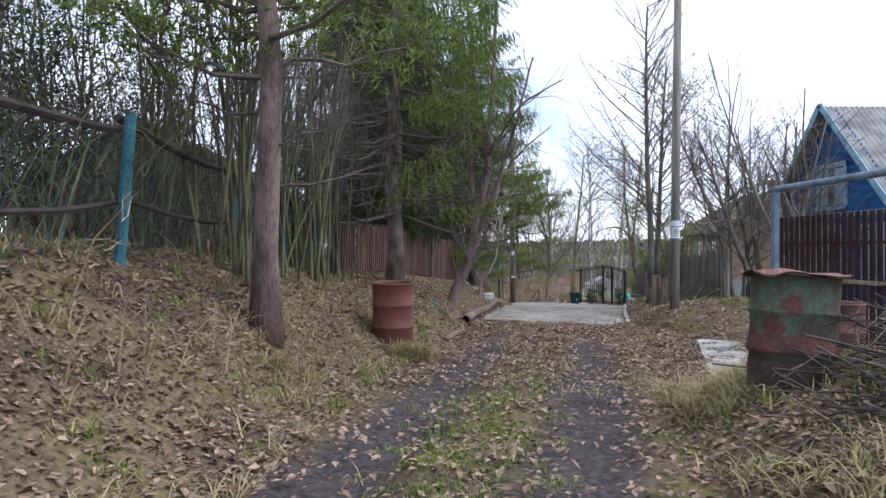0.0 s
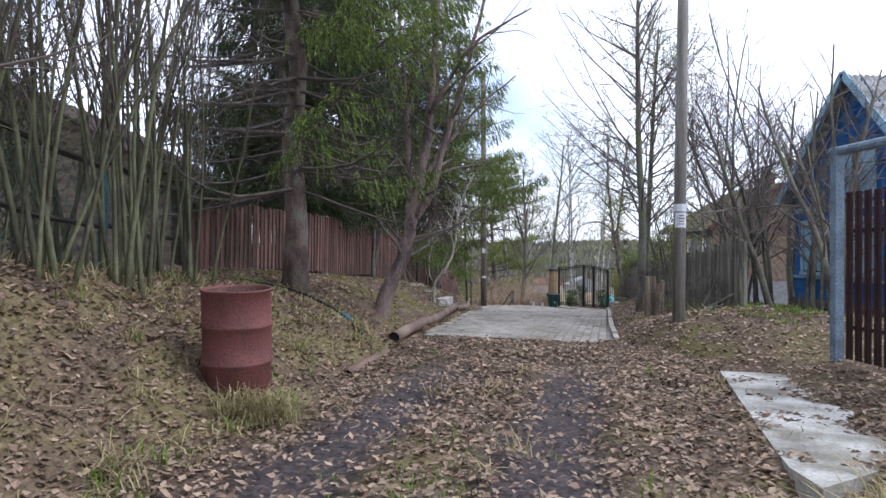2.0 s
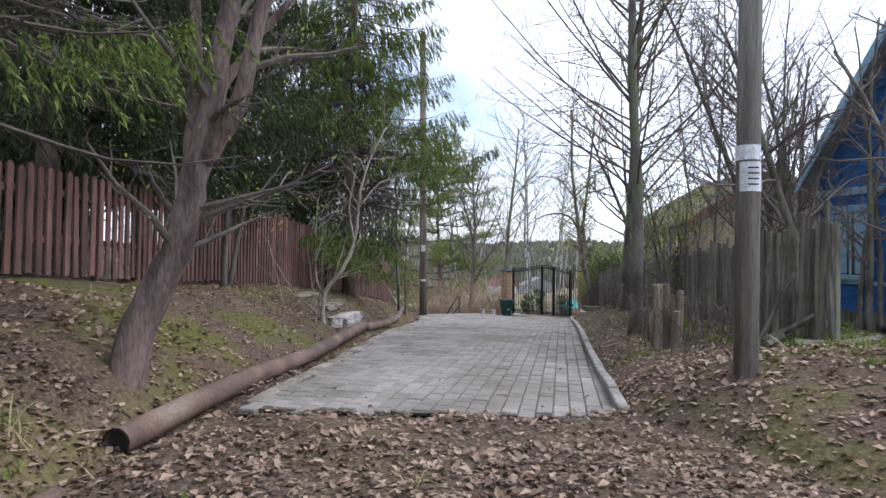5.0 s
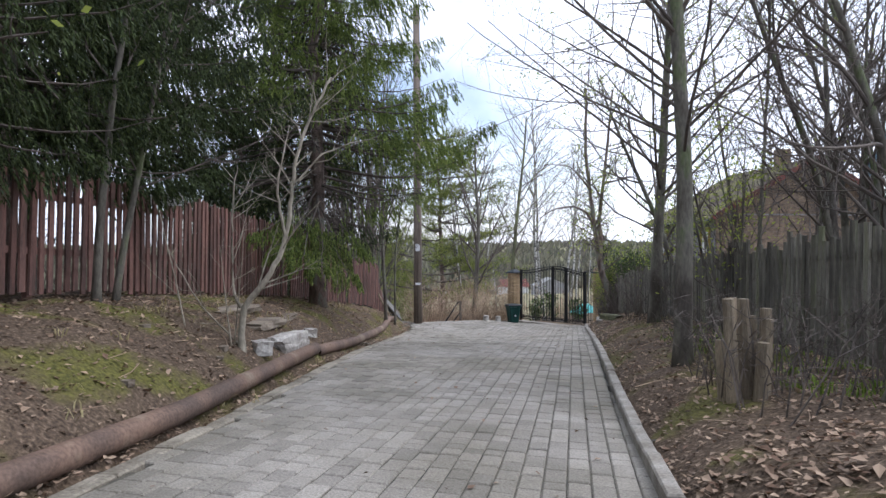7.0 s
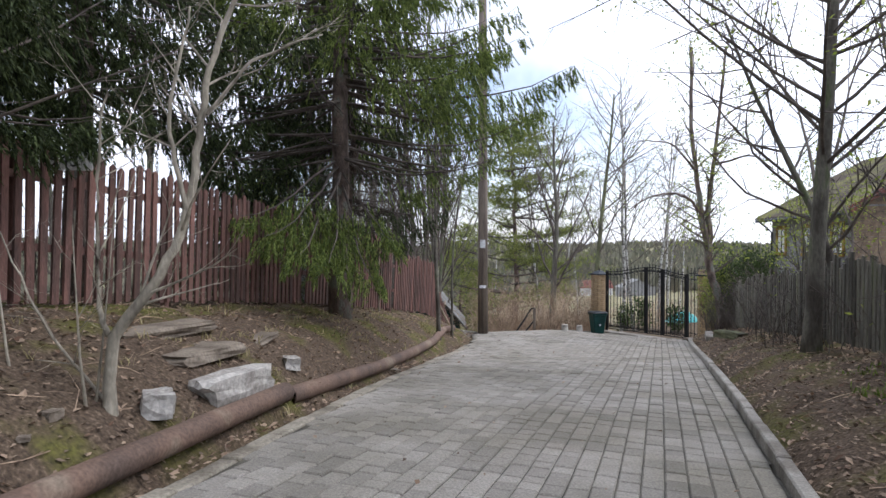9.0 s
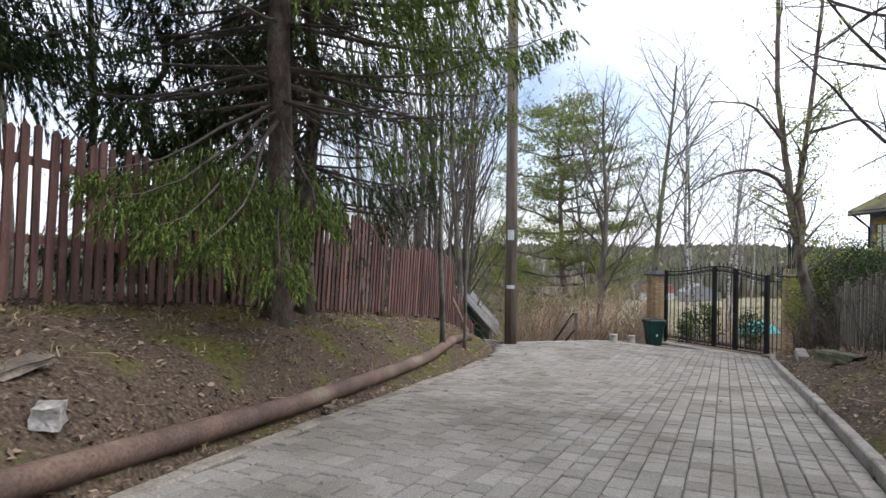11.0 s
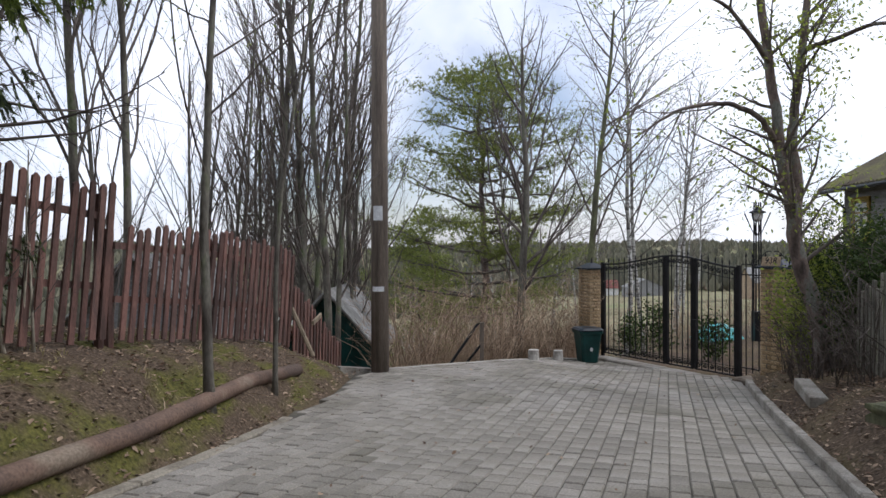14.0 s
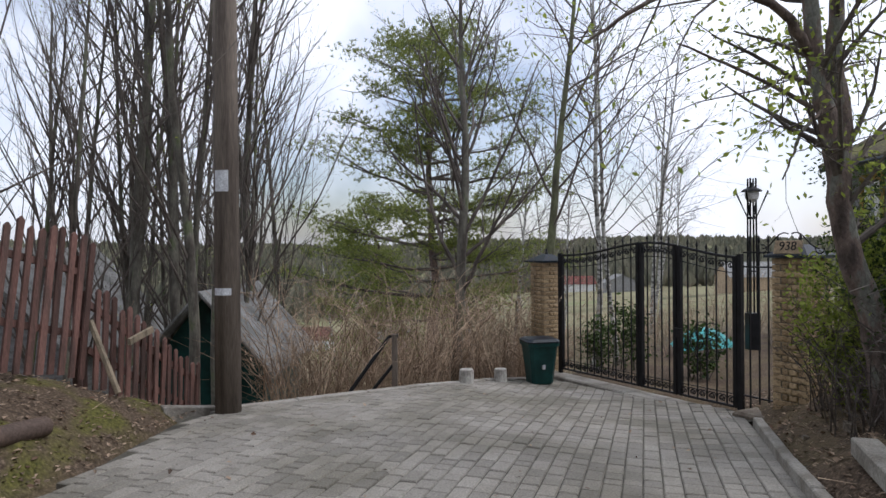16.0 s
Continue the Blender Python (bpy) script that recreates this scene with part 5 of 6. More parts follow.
spruce((-0.62, 13.1), 13.0, 0.165, 3.0, "big spruce with a bare lower trunk before the picket fence", 11, low=1.5, dead_below=3.6, bare_west=7.5)
spruce((-1.6, 17.5), 12.0, 0.15, 2.8, "dense spruce behind the picket fence", 12, low=1.9, density=1.1, needle=M_NEEDLE_SHADE)
spruce((-0.95, 23.5), 13.5, 0.16, 3.1, "spruce behind the picket fence, needles coloured as in shade", 13, low=2.5, density=1.2, needle=M_NEEDLE_SHADE)
spruce((-1.35, 20.3), 13.0, 0.16, 3.0, "spruce close behind the picket fence, needles coloured as in shade", 16, low=2.0, density=2.0, needle=M_NEEDLE_SHADE)
spruce((1.9, 26.1), 13.5, 0.165, 3.3, "big spruce with drooping limbs beside the drive", 14, low=2.7, density=1.1, dead_below=4.3, extra=((2.5, -1.6, 2.5, 0.85), (2.5, -1.45, 2.4, 0.92), (2.3, -1.22, 2.3, 0.95), (2.5, -1.02, 2.0, 0.9), (2.6, -1.8, 2.5, 0.8), (2.7, -2.0, 2.4, 0.75), (3.6, 0.1, 3.4, 0.3), (3.9, -0.3, 3.8, 0.3), (4.1, -0.8, 3.4, 0.4)))
spruce((1.72, 27.7), 9.5, 0.12, 2.2, "slim spruce standing in the line of the leaning fence, needles coloured as in shade", 15, low=1.7, density=0.9, needle=M_NEEDLE_SHADE, dead_below=3.4)
# Two young spruces added to darken the gaps behind the leaning fence.
spruce((0.25, 29.2), 6.0, 0.09, 1.9, "young spruce added to darken behind the leaning fence", 17, low=0.5, needle=M_NEEDLE_SHADE)
spruce((0.1, 26.6), 5.0, 0.08, 1.5, "young spruce added to darken behind the leaning fence", 18, low=0.4, needle=M_NEEDLE_SHADE)

bare_tree("maple_tree", (6.45, 18.75), 8.8, 0.105, "tall bare maple with a straight grey trunk", 22, wander=0.06, first=0.28, kids=(38, 11, 9), angle=(0.65, 1.15), limb_r=0.032, rise=0.05, ratio=(0.4, 0.45, 0.4))
bare_tree("maple_tree", (8.42, 24.0), 8.5, 0.115, "bare tree with a dark trunk behind the kerb", 23, wander=0.055, first=0.25, ratio=(0.5, 0.45, 0.4), kids=(46, 11, 9), angle=(0.75, 1.3), limb_r=0.045, rise=0.03, leaf=M_LEAF, per=3, leaf_size=0.03, share=0.5)
TWIGGY = dict(wander=0.13, rise=0.02, levels=3, kids=(8, 6, 4), first=0.2, ratio=(0.4, 0.5, 0.4), angle=(0.5, 1.2), limb_r=0.03, long=1.1)
formed_tree("willow_tree", (0.52, 13.86), [
    ([(0, 0, -0.2), (0.12, 0, 0.4), (0.4, 0, 0.95), (0.52, 0, 1.5), (0.7, 0, 2.35), (0.82, 0.1, 3.4), (0.95, 0.2, 5.2), (1.0, 0.3, 7.0)], 0.14, 0.03),
    ([(0.53, 0, 1.55), (0.84, -0.1, 1.95), (1.02, -0.15, 2.75), (1.25, -0.2, 3.4), (1.7, -0.3, 5.2)], 0.08, 0.02),
    ([(0.48, 0, 1.35), (0.5, 0.1, 2.2), (0.42, 0.2, 3.5), (0.3, 0.3, 5.0)], 0.07, 0.02),
    ([(0.62, 0, 2.0), (0.95, 0.2, 2.6), (1.5, 0.3, 3.3), (2.2, 0.3, 3.9)], 0.04, 0.01),
    ([(0.8, 0, 3.2), (1.4, -0.3, 4.2), (2.3, -0.5, 4.7)], 0.04, 0.01),
], "leaning brown-barked goat willow forking above the fence", 21, M_BARK_PINE, M_TWIG, 3.0, TWIGGY, M_LEAF, per=2, leaf_size=0.02, share=0.4)
formed_tree("alder_tree", (10.8, 32.6), [
    ([(0, 0, -0.2), (-0.12, 0, 0.9), (-0.38, 0, 1.5), (-0.45, 0, 2.3), (-0.58, 0, 2.85), (-0.68, 0, 3.7), (-0.85, 0.1, 5.2), (-0.8, 0.2, 7.5)], 0.12, 0.04),
    ([(-0.42, 0, 2.0), (-0.37, 0.05, 2.75), (-0.42, 0.1, 3.15), (-0.3, 0.15, 3.8), (-0.1, 0.2, 5.5), (0.1, 0.2, 7.5)], 0.095, 0.03),
    ([(-0.66, 0, 3.15), (-0.95, -0.1, 3.5), (-1.45, -0.2, 3.64), (-2.1, -0.3, 3.5), (-2.6, -0.3, 3.15)], 0.045, 0.012),
    ([(-0.5, 0, 2.6), (-1.0, 0.1, 2.95), (-1.7, 0.2, 3.3)], 0.024, 0.008),
    ([(-0.52, 0, 2.7), (-0.85, -0.2, 2.45), (-1.05, -0.3, 2.05)], 0.022, 0.006),
    ([(-0.75, 0, 4.2), (-1.5, -0.4, 4.9), (-2.4, -0.6, 4.9)], 0.035, 0.01),
    ([(-0.2, 0.1, 4.4), (0.5, -0.5, 4.6), (0.9, -0.9, 4.1)], 0.035, 0.01),
], "dark forked alder with young leaves leaning over the gate column", 24, M_BARK_SPRUCE, M_TWIG, 3.2, TWIGGY, M_LEAF, per=4, leaf_size=0.034, spread=0.12, share=0.75)
bare_tree("aspen_sapling", (3.42, 30.3), 8, 0.055, "slim grey sapling on the bank before the fence", 27, first=0.3, kids=(16, 5, 4), limb_r=0.02, leaf=M_LEAF, per=2, share=0.5, leaf_size=0.025)
bare_tree("aspen_sapling", (3.7, 31.6), 6.5, 0.035, "thin grey sapling on the bank before the fence", 28, first=0.3, kids=(12, 5, 4), limb_r=0.015)
formed_tree("white_sapling", (1.6, 19.45), [
    ([(0.03, 0, -0.1), (0.0, 0, 0.55), (0.32, 0, 0.88), (0.52, 0, 1.35), (0.56, 0.05, 2.0), (0.7, 0.1, 2.6), (1.0, 0.1, 3.2)], 0.042, 0.012),
    ([(0.0, 0, 0.55), (-0.1, 0.05, 0.75), (-0.11, 0.05, 1.5), (-0.05, 0.05, 2.2)], 0.02, 0.006),
    ([(0.5, 0, 1.3), (0.4, -0.1, 1.9), (0.55, -0.1, 2.6)], 0.018, 0.006),
    ([(0.02, 0, 0.1), (-0.45, 0.1, 0.55), (-0.85, 0.2, 1.2)], 0.012, 0.005),
    ([(0.03, 0, 0.08), (-0.6, -0.1, 0.28), (-1.1, -0.1, 0.42)], 0.011, 0.004),
    ([(0.55, 0.05, 1.9), (0.9, 0, 2.3), (1.35, 0, 2.45)], 0.014, 0.005),
], "pale forked sapling with bare spreading twigs on the bank", 29, M_BARK_PALE, M_BARK_PALE, 5.0, dict(TWIGGY, long=0.75, limb_r=0.011), share=0.0)
bare_tree("white_sapling", (1.35, 19.3), 1.6, 0.014, "thin pale bare shoots at the foot of the sapling", 30, bark=M_BARK_PALE, twig=M_BARK_PALE, stems=3, lean=(0, 0), first=0.3, kids=(4, 2, 2), limb_r=0.008, levels=2)
bare_tree("aspen_sapling", (0.15, 19.2), 6, 0.05, "slim mossy sapling before the picket fence", 31, first=0.25, kids=(14, 5, 5), limb_r=0.02)
bare_tree("aspen_sapling", (0.12, 19.75), 5, 0.045, "thin leaning sapling before the picket fence", 32, lean=(0.07, 0.05), first=0.25, kids=(14, 5, 5), limb_r=0.02)
bare_tree("shrub", (2.0, 29.4), 2.2, 0.016, "bare pale shrub before the leaning fence", 33, stems=7, first=0.2, kids=(6, 4, 2), limb_r=0.01, levels=2, bark=M_BARK_PALE, category="shrub")

# apple trees and shrubs before the blue house
bare_tree("apple_tree", (9.5, 18.4), 5.5, 0.085, "gnarled bare apple tree in the yard", 41, lean=(-0.35, 0.1), first=0.2, kids=(18, 10, 9), angle=(0.5, 1.2), wander=0.16, limb_r=0.042, ratio=(0.5, 0.5, 0.42))
bare_tree("apple_tree", (11.2, 19.6), 6.0, 0.075, "old bare apple tree against the blue house", 42, stems=3, first=0.2, kids=(12, 7, 6), angle=(0.5, 1.1), wander=0.14, limb_r=0.034)
bare_tree("apple_tree", (11.3, 22.5), 6.0, 0.08, "gnarled bare apple tree behind the slat fence", 43, lean=(-0.3, -0.2), first=0.2, kids=(18, 10, 9), angle=(0.5, 1.2), wander=0.16, limb_r=0.042, ratio=(0.5, 0.5, 0.42))
bare_tree("apple_tree", (9.6, 24.8), 5.5, 0.075, "gnarled bare apple tree behind the slat fence", 44, lean=(-0.2, 0.1), first=0.2, kids=(16, 8, 7), angle=(0.5, 1.2), wander=0.16, limb_r=0.042, ratio=(0.5, 0.5, 0.42))
bare_tree("apple_tree", (7.6, 13.6), 4.5, 0.06, "bare shrubby tree behind the metal fence", 45, stems=3, first=0.2, kids=(10, 6, 6), wander=0.14, limb_r=0.03)
bare_tree("apple_tree", (10.4, 17.2), 6.0, 0.09, "bare apple tree with crossing limbs before the blue house", 48, stems=3, first=0.15, kids=(14, 8, 7), angle=(0.5, 1.2), wander=0.15, limb_r=0.034)
bare_tree("cherry_tree", (12.0, 24.6), 7.5, 0.09, "bare cherry tree between the houses", 49, stems=2, first=0.2, kids=(18, 10, 9), angle=(0.4, 1.0), wander=0.1, limb_r=0.034)
bare_tree("cherry_tree", (14.5, 26.0), 8.5, 0.1, "tall bare cherry tree behind the houses", 50, stems=2, first=0.2, kids=(18, 10, 9), angle=(0.4, 1.0), wander=0.1, limb_r=0.034)
for k, (x, y, h) in enumerate(((11.0, 21.3, 9.0), (9.4, 20.4, 7.5), (12.2, 26.5, 10.0))):
    bare_tree("bird_cherry_tree", (x, y), h, 0.07, "tall bare bird cherry with a fine twiggy crown in the yard", 210 + k, stems=2, first=0.2, kids=(18, 9, 8), angle=(0.4, 1.0), wander=0.12, limb_r=0.034, leaf=M_LEAF, per=1, leaf_size=0.02, share=0.2)
bare_tree("lilac_bush", (8.2, 20.6), 3.2, 0.03, "budding lilac bush behind the slat fence", 46, stems=9, first=0.2, kids=(9, 5, 3), limb_r=0.015, leaf=M_LEAF, per=2, share=0.5, category="shrub", leaf_size=0.03)
bare_tree("lilac_bush", (10.3, 27.4), 3.4, 0.03, "budding bush behind the slat fence", 47, stems=8, first=0.2, kids=(9, 5, 3), limb_r=0.015, leaf=M_LEAF, per=3, share=0.7, category="shrub", leaf_size=0.03)

# thicket behind the rail fence
def spread_copies(makers, places, q):
    """Builds one tree of each kind, then sets turned copies of them at the other places."""
    made = [f(x, y) for f, (x, y) in zip(makers, places)]
    for k, (x, y) in enumerate(places[len(made):]):
        src = made[k % len(made)]
        copy_thing(src, Matrix.Translation(on(x, y, -0.2)) @ Matrix.Rotation(q.uniform(0, 6.28), 4, "Z") @ Matrix.Diagonal((*[q.uniform(0.8, 1.15)] * 3, 1)))
    return made


tq = random.Random(61)
spread_copies([lambda x, y, k=k: bare_tree("hazel_thicket", (x, y), 4.6, 0.03, "clump of thin mossy upright stems on the bank", 60 + k, stems=9, first=0.35, kids=(10, 6, 4), levels=3, limb_r=0.02, angle=(0.25, 0.7), bark=M_BARK_GREEN, category="shrub", group="thicket", ratio=(0.3, 0.4, 0.4)) for k in range(3)],
              [(-2.25, 8.3), (-2.05, 9.3), (-1.75, 10.0), (-1.9, 10.9), (-1.5, 11.4), (-2.3, 11.9), (-2.9, 9.6), (-3.0, 7.2), (-2.2, 7.6), (-2.8, 11.0)], tq)
spread_copies([lambda x, y, k=k: bare_tree("garden_bush", (x, y), 4.2, 0.035, "dense twiggy garden bush behind the rail fence", 80 + k, stems=6, first=0.1, kids=(14, 8, 5), limb_r=0.025, angle=(0.4, 1.1), category="shrub", group="thicket", leaf=M_LEAF_DARK, per=2, leaf_size=0.03, share=0.5, bark=M_BARK_GREEN) for k in range(2)],
              [(-4.2, 6.2), (-4.6, 8.5), (-4.4, 4.0), (-4.4, 11.0), (-6.5, 7.0), (-6.8, 10.5), (-5.0, 14.0), (-5.5, 2.5), (-6.0, 13.0), (-4.0, 9.7), (-4.2, 7.4)], tq)

# trees on the slope past the paving
bare_tree("maple_tree", (7.3, 39.6), 8.5, 0.13, "dark bare tree at the edge of the slope", 51, first=0.25, kids=(20, 8, 8), angle=(0.4, 0.9), limb_r=0.07, rise=0.1)
bare_tree("aspen_tree", (9.2, 42.3), 11, 0.13, "grey leaning aspen with fresh leaves on the slope", 52, lean=(0.12, 0.0), bark=M_BARK_GREEN, first=0.35, kids=(18, 7, 6), leaf=M_LEAF, per=3, share=0.6)
pine((6.75, 48.0), 14.0, 0.2, "tall pine with an orange-brown trunk on the slope", 53, 4.6, 4.6, pads=7)
pine((4.2, 53.0), 11.5, 0.16, "shorter green pine on the slope", 54, 2.5, 3.0, pads=5)
sq = random.Random(99)
spread_copies([lambda x, y, k=k: bare_tree("alder_tree", (x, y), (12.5, 10, 11)[k], (0.1, 0.07, 0.08)[k], "tall thin bare alder on the slope past the fence", 100 + k, first=0.25, kids=(18, 7, 5), limb_r=0.04, angle=(0.25, 0.6), rise=0.05, group="slope trees", leaf=M_LEAF if k == 0 else None, per=2, share=0.4, leaf_size=0.025) for k in range(3)],
              [(0.2 + 3.6 * sq.random() - 0.3 * (k % 6), 36.8 + 9 * sq.random()) for k in range(25)] + [(-2.5, 33.0), (-0.2, 34.0), (-4.5, 36.0), (1.2, 32.8), (-1.5, 38.0), (-7, 33), (-6, 27), (0.3, 31.5), (-3, 30)], sq)
spread_copies([lambda x, y, k=k: bare_tree("birch_tree", (x, y), (12.5, 11)[k], 0.09, "slender white birch with hanging twigs beyond the gate", 55 + k, bark=M_BIRCH, first=0.3, kids=(24, 7, 6), limb_r=0.035, rise=-0.02, group="birches", leaf=M_LEAF if k else None, per=2, leaf_size=0.025, share=0.5) for k in range(2)],
              [(11.2, 45.0), (15.0, 52.0), (13.0, 60.0), (8.0, 47.0), (12.5, 47.5), (10.0, 55.0), (17.0, 58.0), (20.0, 66.0), (6.0, 60.0), (14.0, 70.0), (9.0, 75.0), (2.0, 62.0), (24.0, 75.0)], sq)
for k, (x, y, h, st) in enumerate(((11.05, 33.3, 1.8, 5), (11.5, 33.3, 2.3, 7), (11.15, 32.3, 1.7, 6), (11.7, 32.4, 2.0, 6))):
    bare_tree("juniper_bush", (x, y), h, 0.02, "dark leafy bush at the foot of the gate column", 170 + k, stems=st, first=0.1, kids=(14, 8, 5), limb_r=0.012, ratio=(0.36, 0.42, 0.4), leaf=M_LEAF_DARK if k else M_LEAF, per=3, leaf_size=0.028, share=0.9, category="shrub", group="gate bushes")
for k, (x, y, h) in enumerate(((10.55, 39.6, 1.5), (11.5, 38.4, 1.3), (10.2, 40.6, 1.2))):
    bare_tree("rhododendron_bush", (x, y), h, 0.02, "dark evergreen rhododendron bush inside the gate", 180 + k, stems=6, first=0.2, kids=(7, 4, 3), limb_r=0.015, leaf=M_LEAF_DARK, per=2, leaf_size=0.05, share=0.8, category="shrub", group="gate bushes", bark=M_BARK_GREY)


# ---- houses ----
def gable_house(name, x0, y0, x1, y1, base, eave, ridge, axis, wall_mat, roof_mat, label, over=0.4):
    """Walls with gables, a pitched roof of two slabs; axis: the way the ridge runs."""
    h = thing(name, ((x0 + x1) / 2, (y0 + y1) / 2, base), label, "house", "houses")
    w, d, e, r = (x1 - x0) / 2, (y1 - y0) / 2, eave - base, ridge - base
    t = 0.15
    for sx, sy in ((-1, 0), (1, 0), (0, -1), (0, 1)):
        g = Geo()
        if sx:
            xo, xi = sx * w, sx * (w - t)
            prof = [(-d, -0.4), (d, -0.4), (d, e), (0, r) if axis == "x" else (d, e), (-d, e)]
            v = [(x, y, z) for x in (xo, xi) for y, z in prof]
        else:
            yo, yi = sy * d, sy * (d - t)
            prof = [(-w + t, -0.4), (w - t, -0.4), (w - t, e), (0, r) if axis == "y" else (w - t, e), (-w + t, e)]
            v = [(x, y, z) for y in (yo, yi) for x, z in prof]
        part("wall", g.add(v, [(0, 1, 2, 3, 4), (9, 8, 7, 6, 5)] + [(k, (k + 1) % 5, 5 + (k + 1) % 5, 5 + k) for k in range(5)]), wall_mat, h)
    half, run = (d, w) if axis == "x" else (w, d)
    pitch = math.atan2(r - e, half)
    length = half / math.cos(pitch) + over
    for s in (-1, 1):
        g = Geo()
        n = 40
        v = []
        for k in range(n * 2 + 1):
            u = -run - over + (2 * run + 2 * over) * k / (n * 2)
            wv = 0.022 * math.cos(k * math.pi)
            for q_ in (0, length):
                a, z = s * q_ * math.cos(pitch), r + 0.05 - q_ * math.sin(pitch) + wv
                v.append((u, a, z) if axis == "x" else (a, u, z))
        m = len(v)
        v += [(x, y, z - 0.05) for x, y, z in v]
        f = [(2 * k, 2 * k + 2, 2 * k + 3, 2 * k + 1) for k in range(n * 2)] + [(m + 2 * k, m + 2 * k + 1, m + 2 * k + 3, m + 2 * k + 2) for k in range(n * 2)]
        f += [(2 * k + 1, 2 * k + 3, m + 2 * k + 3, m + 2 * k + 1) for k in range(n * 2)] + [(0, 1, m + 1, m), (4 * n, m + 4 * n, m + 4 * n + 1, 4 * n + 1)]
        part("roof", g.add(v, f), roof_mat, h)
    return h, w, d, e, r


def window_on(h, m, w, hh, trim, panes=2, sill=True):
    """A trimmed window set on a wall: m carries x along the wall, y outwards, z up."""
    fr = Geo()
    t = 0.11
    for a, b, c, e in ((-w / 2 - t, -w / 2, -t, hh + t), (w / 2, w / 2 + t, -t, hh + t)):
        fr.block(a, 0.0, c, b, 0.05, e, 0.008, m)
    fr.block(-w / 2 - t, 0.0, hh, w / 2 + t, 0.06, hh + t + 0.04, 0.008, m)
    win = part("window", fr, trim, h)
    for k in range(1, panes):
        x = -w / 2 + w * k / panes
        part("mullion", Geo().box(x - 0.025, 0.005, 0, x + 0.025, 0.035, hh, m), trim, win)
    part("transom", Geo().box(-w / 2, 0.006, hh * 0.68, w / 2, 0.03, hh * 0.68 + 0.04, m), trim, win)
    part("pane", Geo().box(-w / 2, 0.002, 0, w / 2, 0.012, hh, m), M_GLASS, win, "dark reflecting glass")
    for s in (-1, 1):
        g = Geo()
        n = 8
        v = []
        for i in range(n + 1):
            x = s * (w / 2 - 0.02 - (w * 0.36) * i / n)
            for z in (0.03, hh - 0.03):
                v.append(m @ Vector((x, 0.014 + 0.006 * (i % 2), z)))
        part("curtain", g.add(v, [(2 * i, 2 * i + 2, 2 * i + 3, 2 * i + 1) for i in range(n)]), M_BLUE_PALE if trim is M_BLUE_PALE else M_WHITE, win, "pale curtain")
    if sill:
        part("sill", Geo().block(-w / 2 - t, 0.0, -t, w / 2 + t, 0.09, -0.002, 0.008, m), trim, win)


def siding(h, m, width, z0, z1, board, material, gable=None):
    """Horizontal boards laid on a wall."""
    n = int((z1 - z0) / board)
    for k in range(n):
        z = z0 + k * board
        w = width
        if gable and z > gable[0]:
            w = width * (1 - (z - gable[0]) / (gable[1] - gable[0]))
        if w < 0.15:
            continue
        v = [(-w / 2, 0.028, z), (w / 2, 0.028, z), (w / 2, 0.012, z + board - 0.006), (-w / 2, 0.012, z + board - 0.006), (-w / 2, 0.0, z), (w / 2, 0.0, z), (w / 2, 0.0, z + board - 0.006), (-w / 2, 0.0, z + board - 0.006)]
        part("board", Geo().add([m @ Vector(p) for p in v], [(0, 1, 2, 3), (5, 4, 7, 6), (4, 5, 1, 0), (3, 2, 6, 7), (1, 5, 6, 2), (4, 0, 3, 7)]), material, h)


def blue_house():
    h, w, d, e, r = gable_house("blue_house", 12.75, 17.5, 18.6, 23.0, -0.45, 3.0, 5.95, "x", M_BLUE, M_SLATE, "bright blue weatherboarded wooden house with a steep grey roof")
    west = Matrix.Translation((-w, 0, 0)) @ Matrix(((0, -1, 0, 0), (-1, 0, 0, 0), (0, 0, 1, 0), (0, 0, 0, 1)))
    siding(h, west, 2 * d - 0.02, 0.45, 6.5, 0.14, M_BLUE, (e, r))
    part("plinth", Geo().box(-d, 0.0, -0.3, d, 0.05, 0.44, west), M_FENCE_GREY, h, "weathered board plinth")
    part("band", Geo().box(-d, 0.0, 2.95, d, 0.07, 3.1, west), M_BLUE_PALE, h, "pale blue string course")
    part("band", Geo().box(-d, 0.0, 1.02, d, 0.06, 1.1, west), M_BLUE_PALE, h, "pale blue string course")
    for x in (-1.75, 0.1, 1.9):
        window_on(h, west @ Matrix.Translation((x, 0.03, 1.22)), 1.0, 1.35, M_BLUE_PALE)
    window_on(h, west @ Matrix.Translation((0.0, 0.03, 3.3)), 1.3, 1.2, M_BLUE_PALE, 3)
    for s in (-1, 1):
        a, b = Vector((s * (d + 0.35), 0.42, e - 0.32)), Vector((0, 0.42, r + 0.08))
        dv = b - a
        m = west @ Matrix.Translation(a) @ dv.to_track_quat("X", "Z").to_matrix().to_4x4()
        part("bargeboard", Geo().box(0, -0.02, -0.1, dv.length, 0.02, 0.1, m), M_BLUE_PALE, h, "pale weathered bargeboard")
    south = Matrix.Translation((0, -d, 0)) @ Matrix.Rotation(math.pi, 4, "Z")
    siding(h, south, 2 * w - 0.02, 0.45, e, 0.14, M_BLUE)


blue_house()


def dark_cottage():
    gable_house("garden_cottage", -11.0, 17.5, -3.9, 24.5, 0.6, 2.9, 4.9, "y", M_LOG, M_DARKROOF, "dark weathered cottage with a brown roof behind the spruces", 0.5)
    gable_house("garden_cottage", -12.5, 2.0, -6.2, 9.0, 1.3, 2.7, 4.6, "y", M_LOG, M_REDROOF, "old cottage with a red-brown roof behind the bushes", 0.5)


dark_cottage()


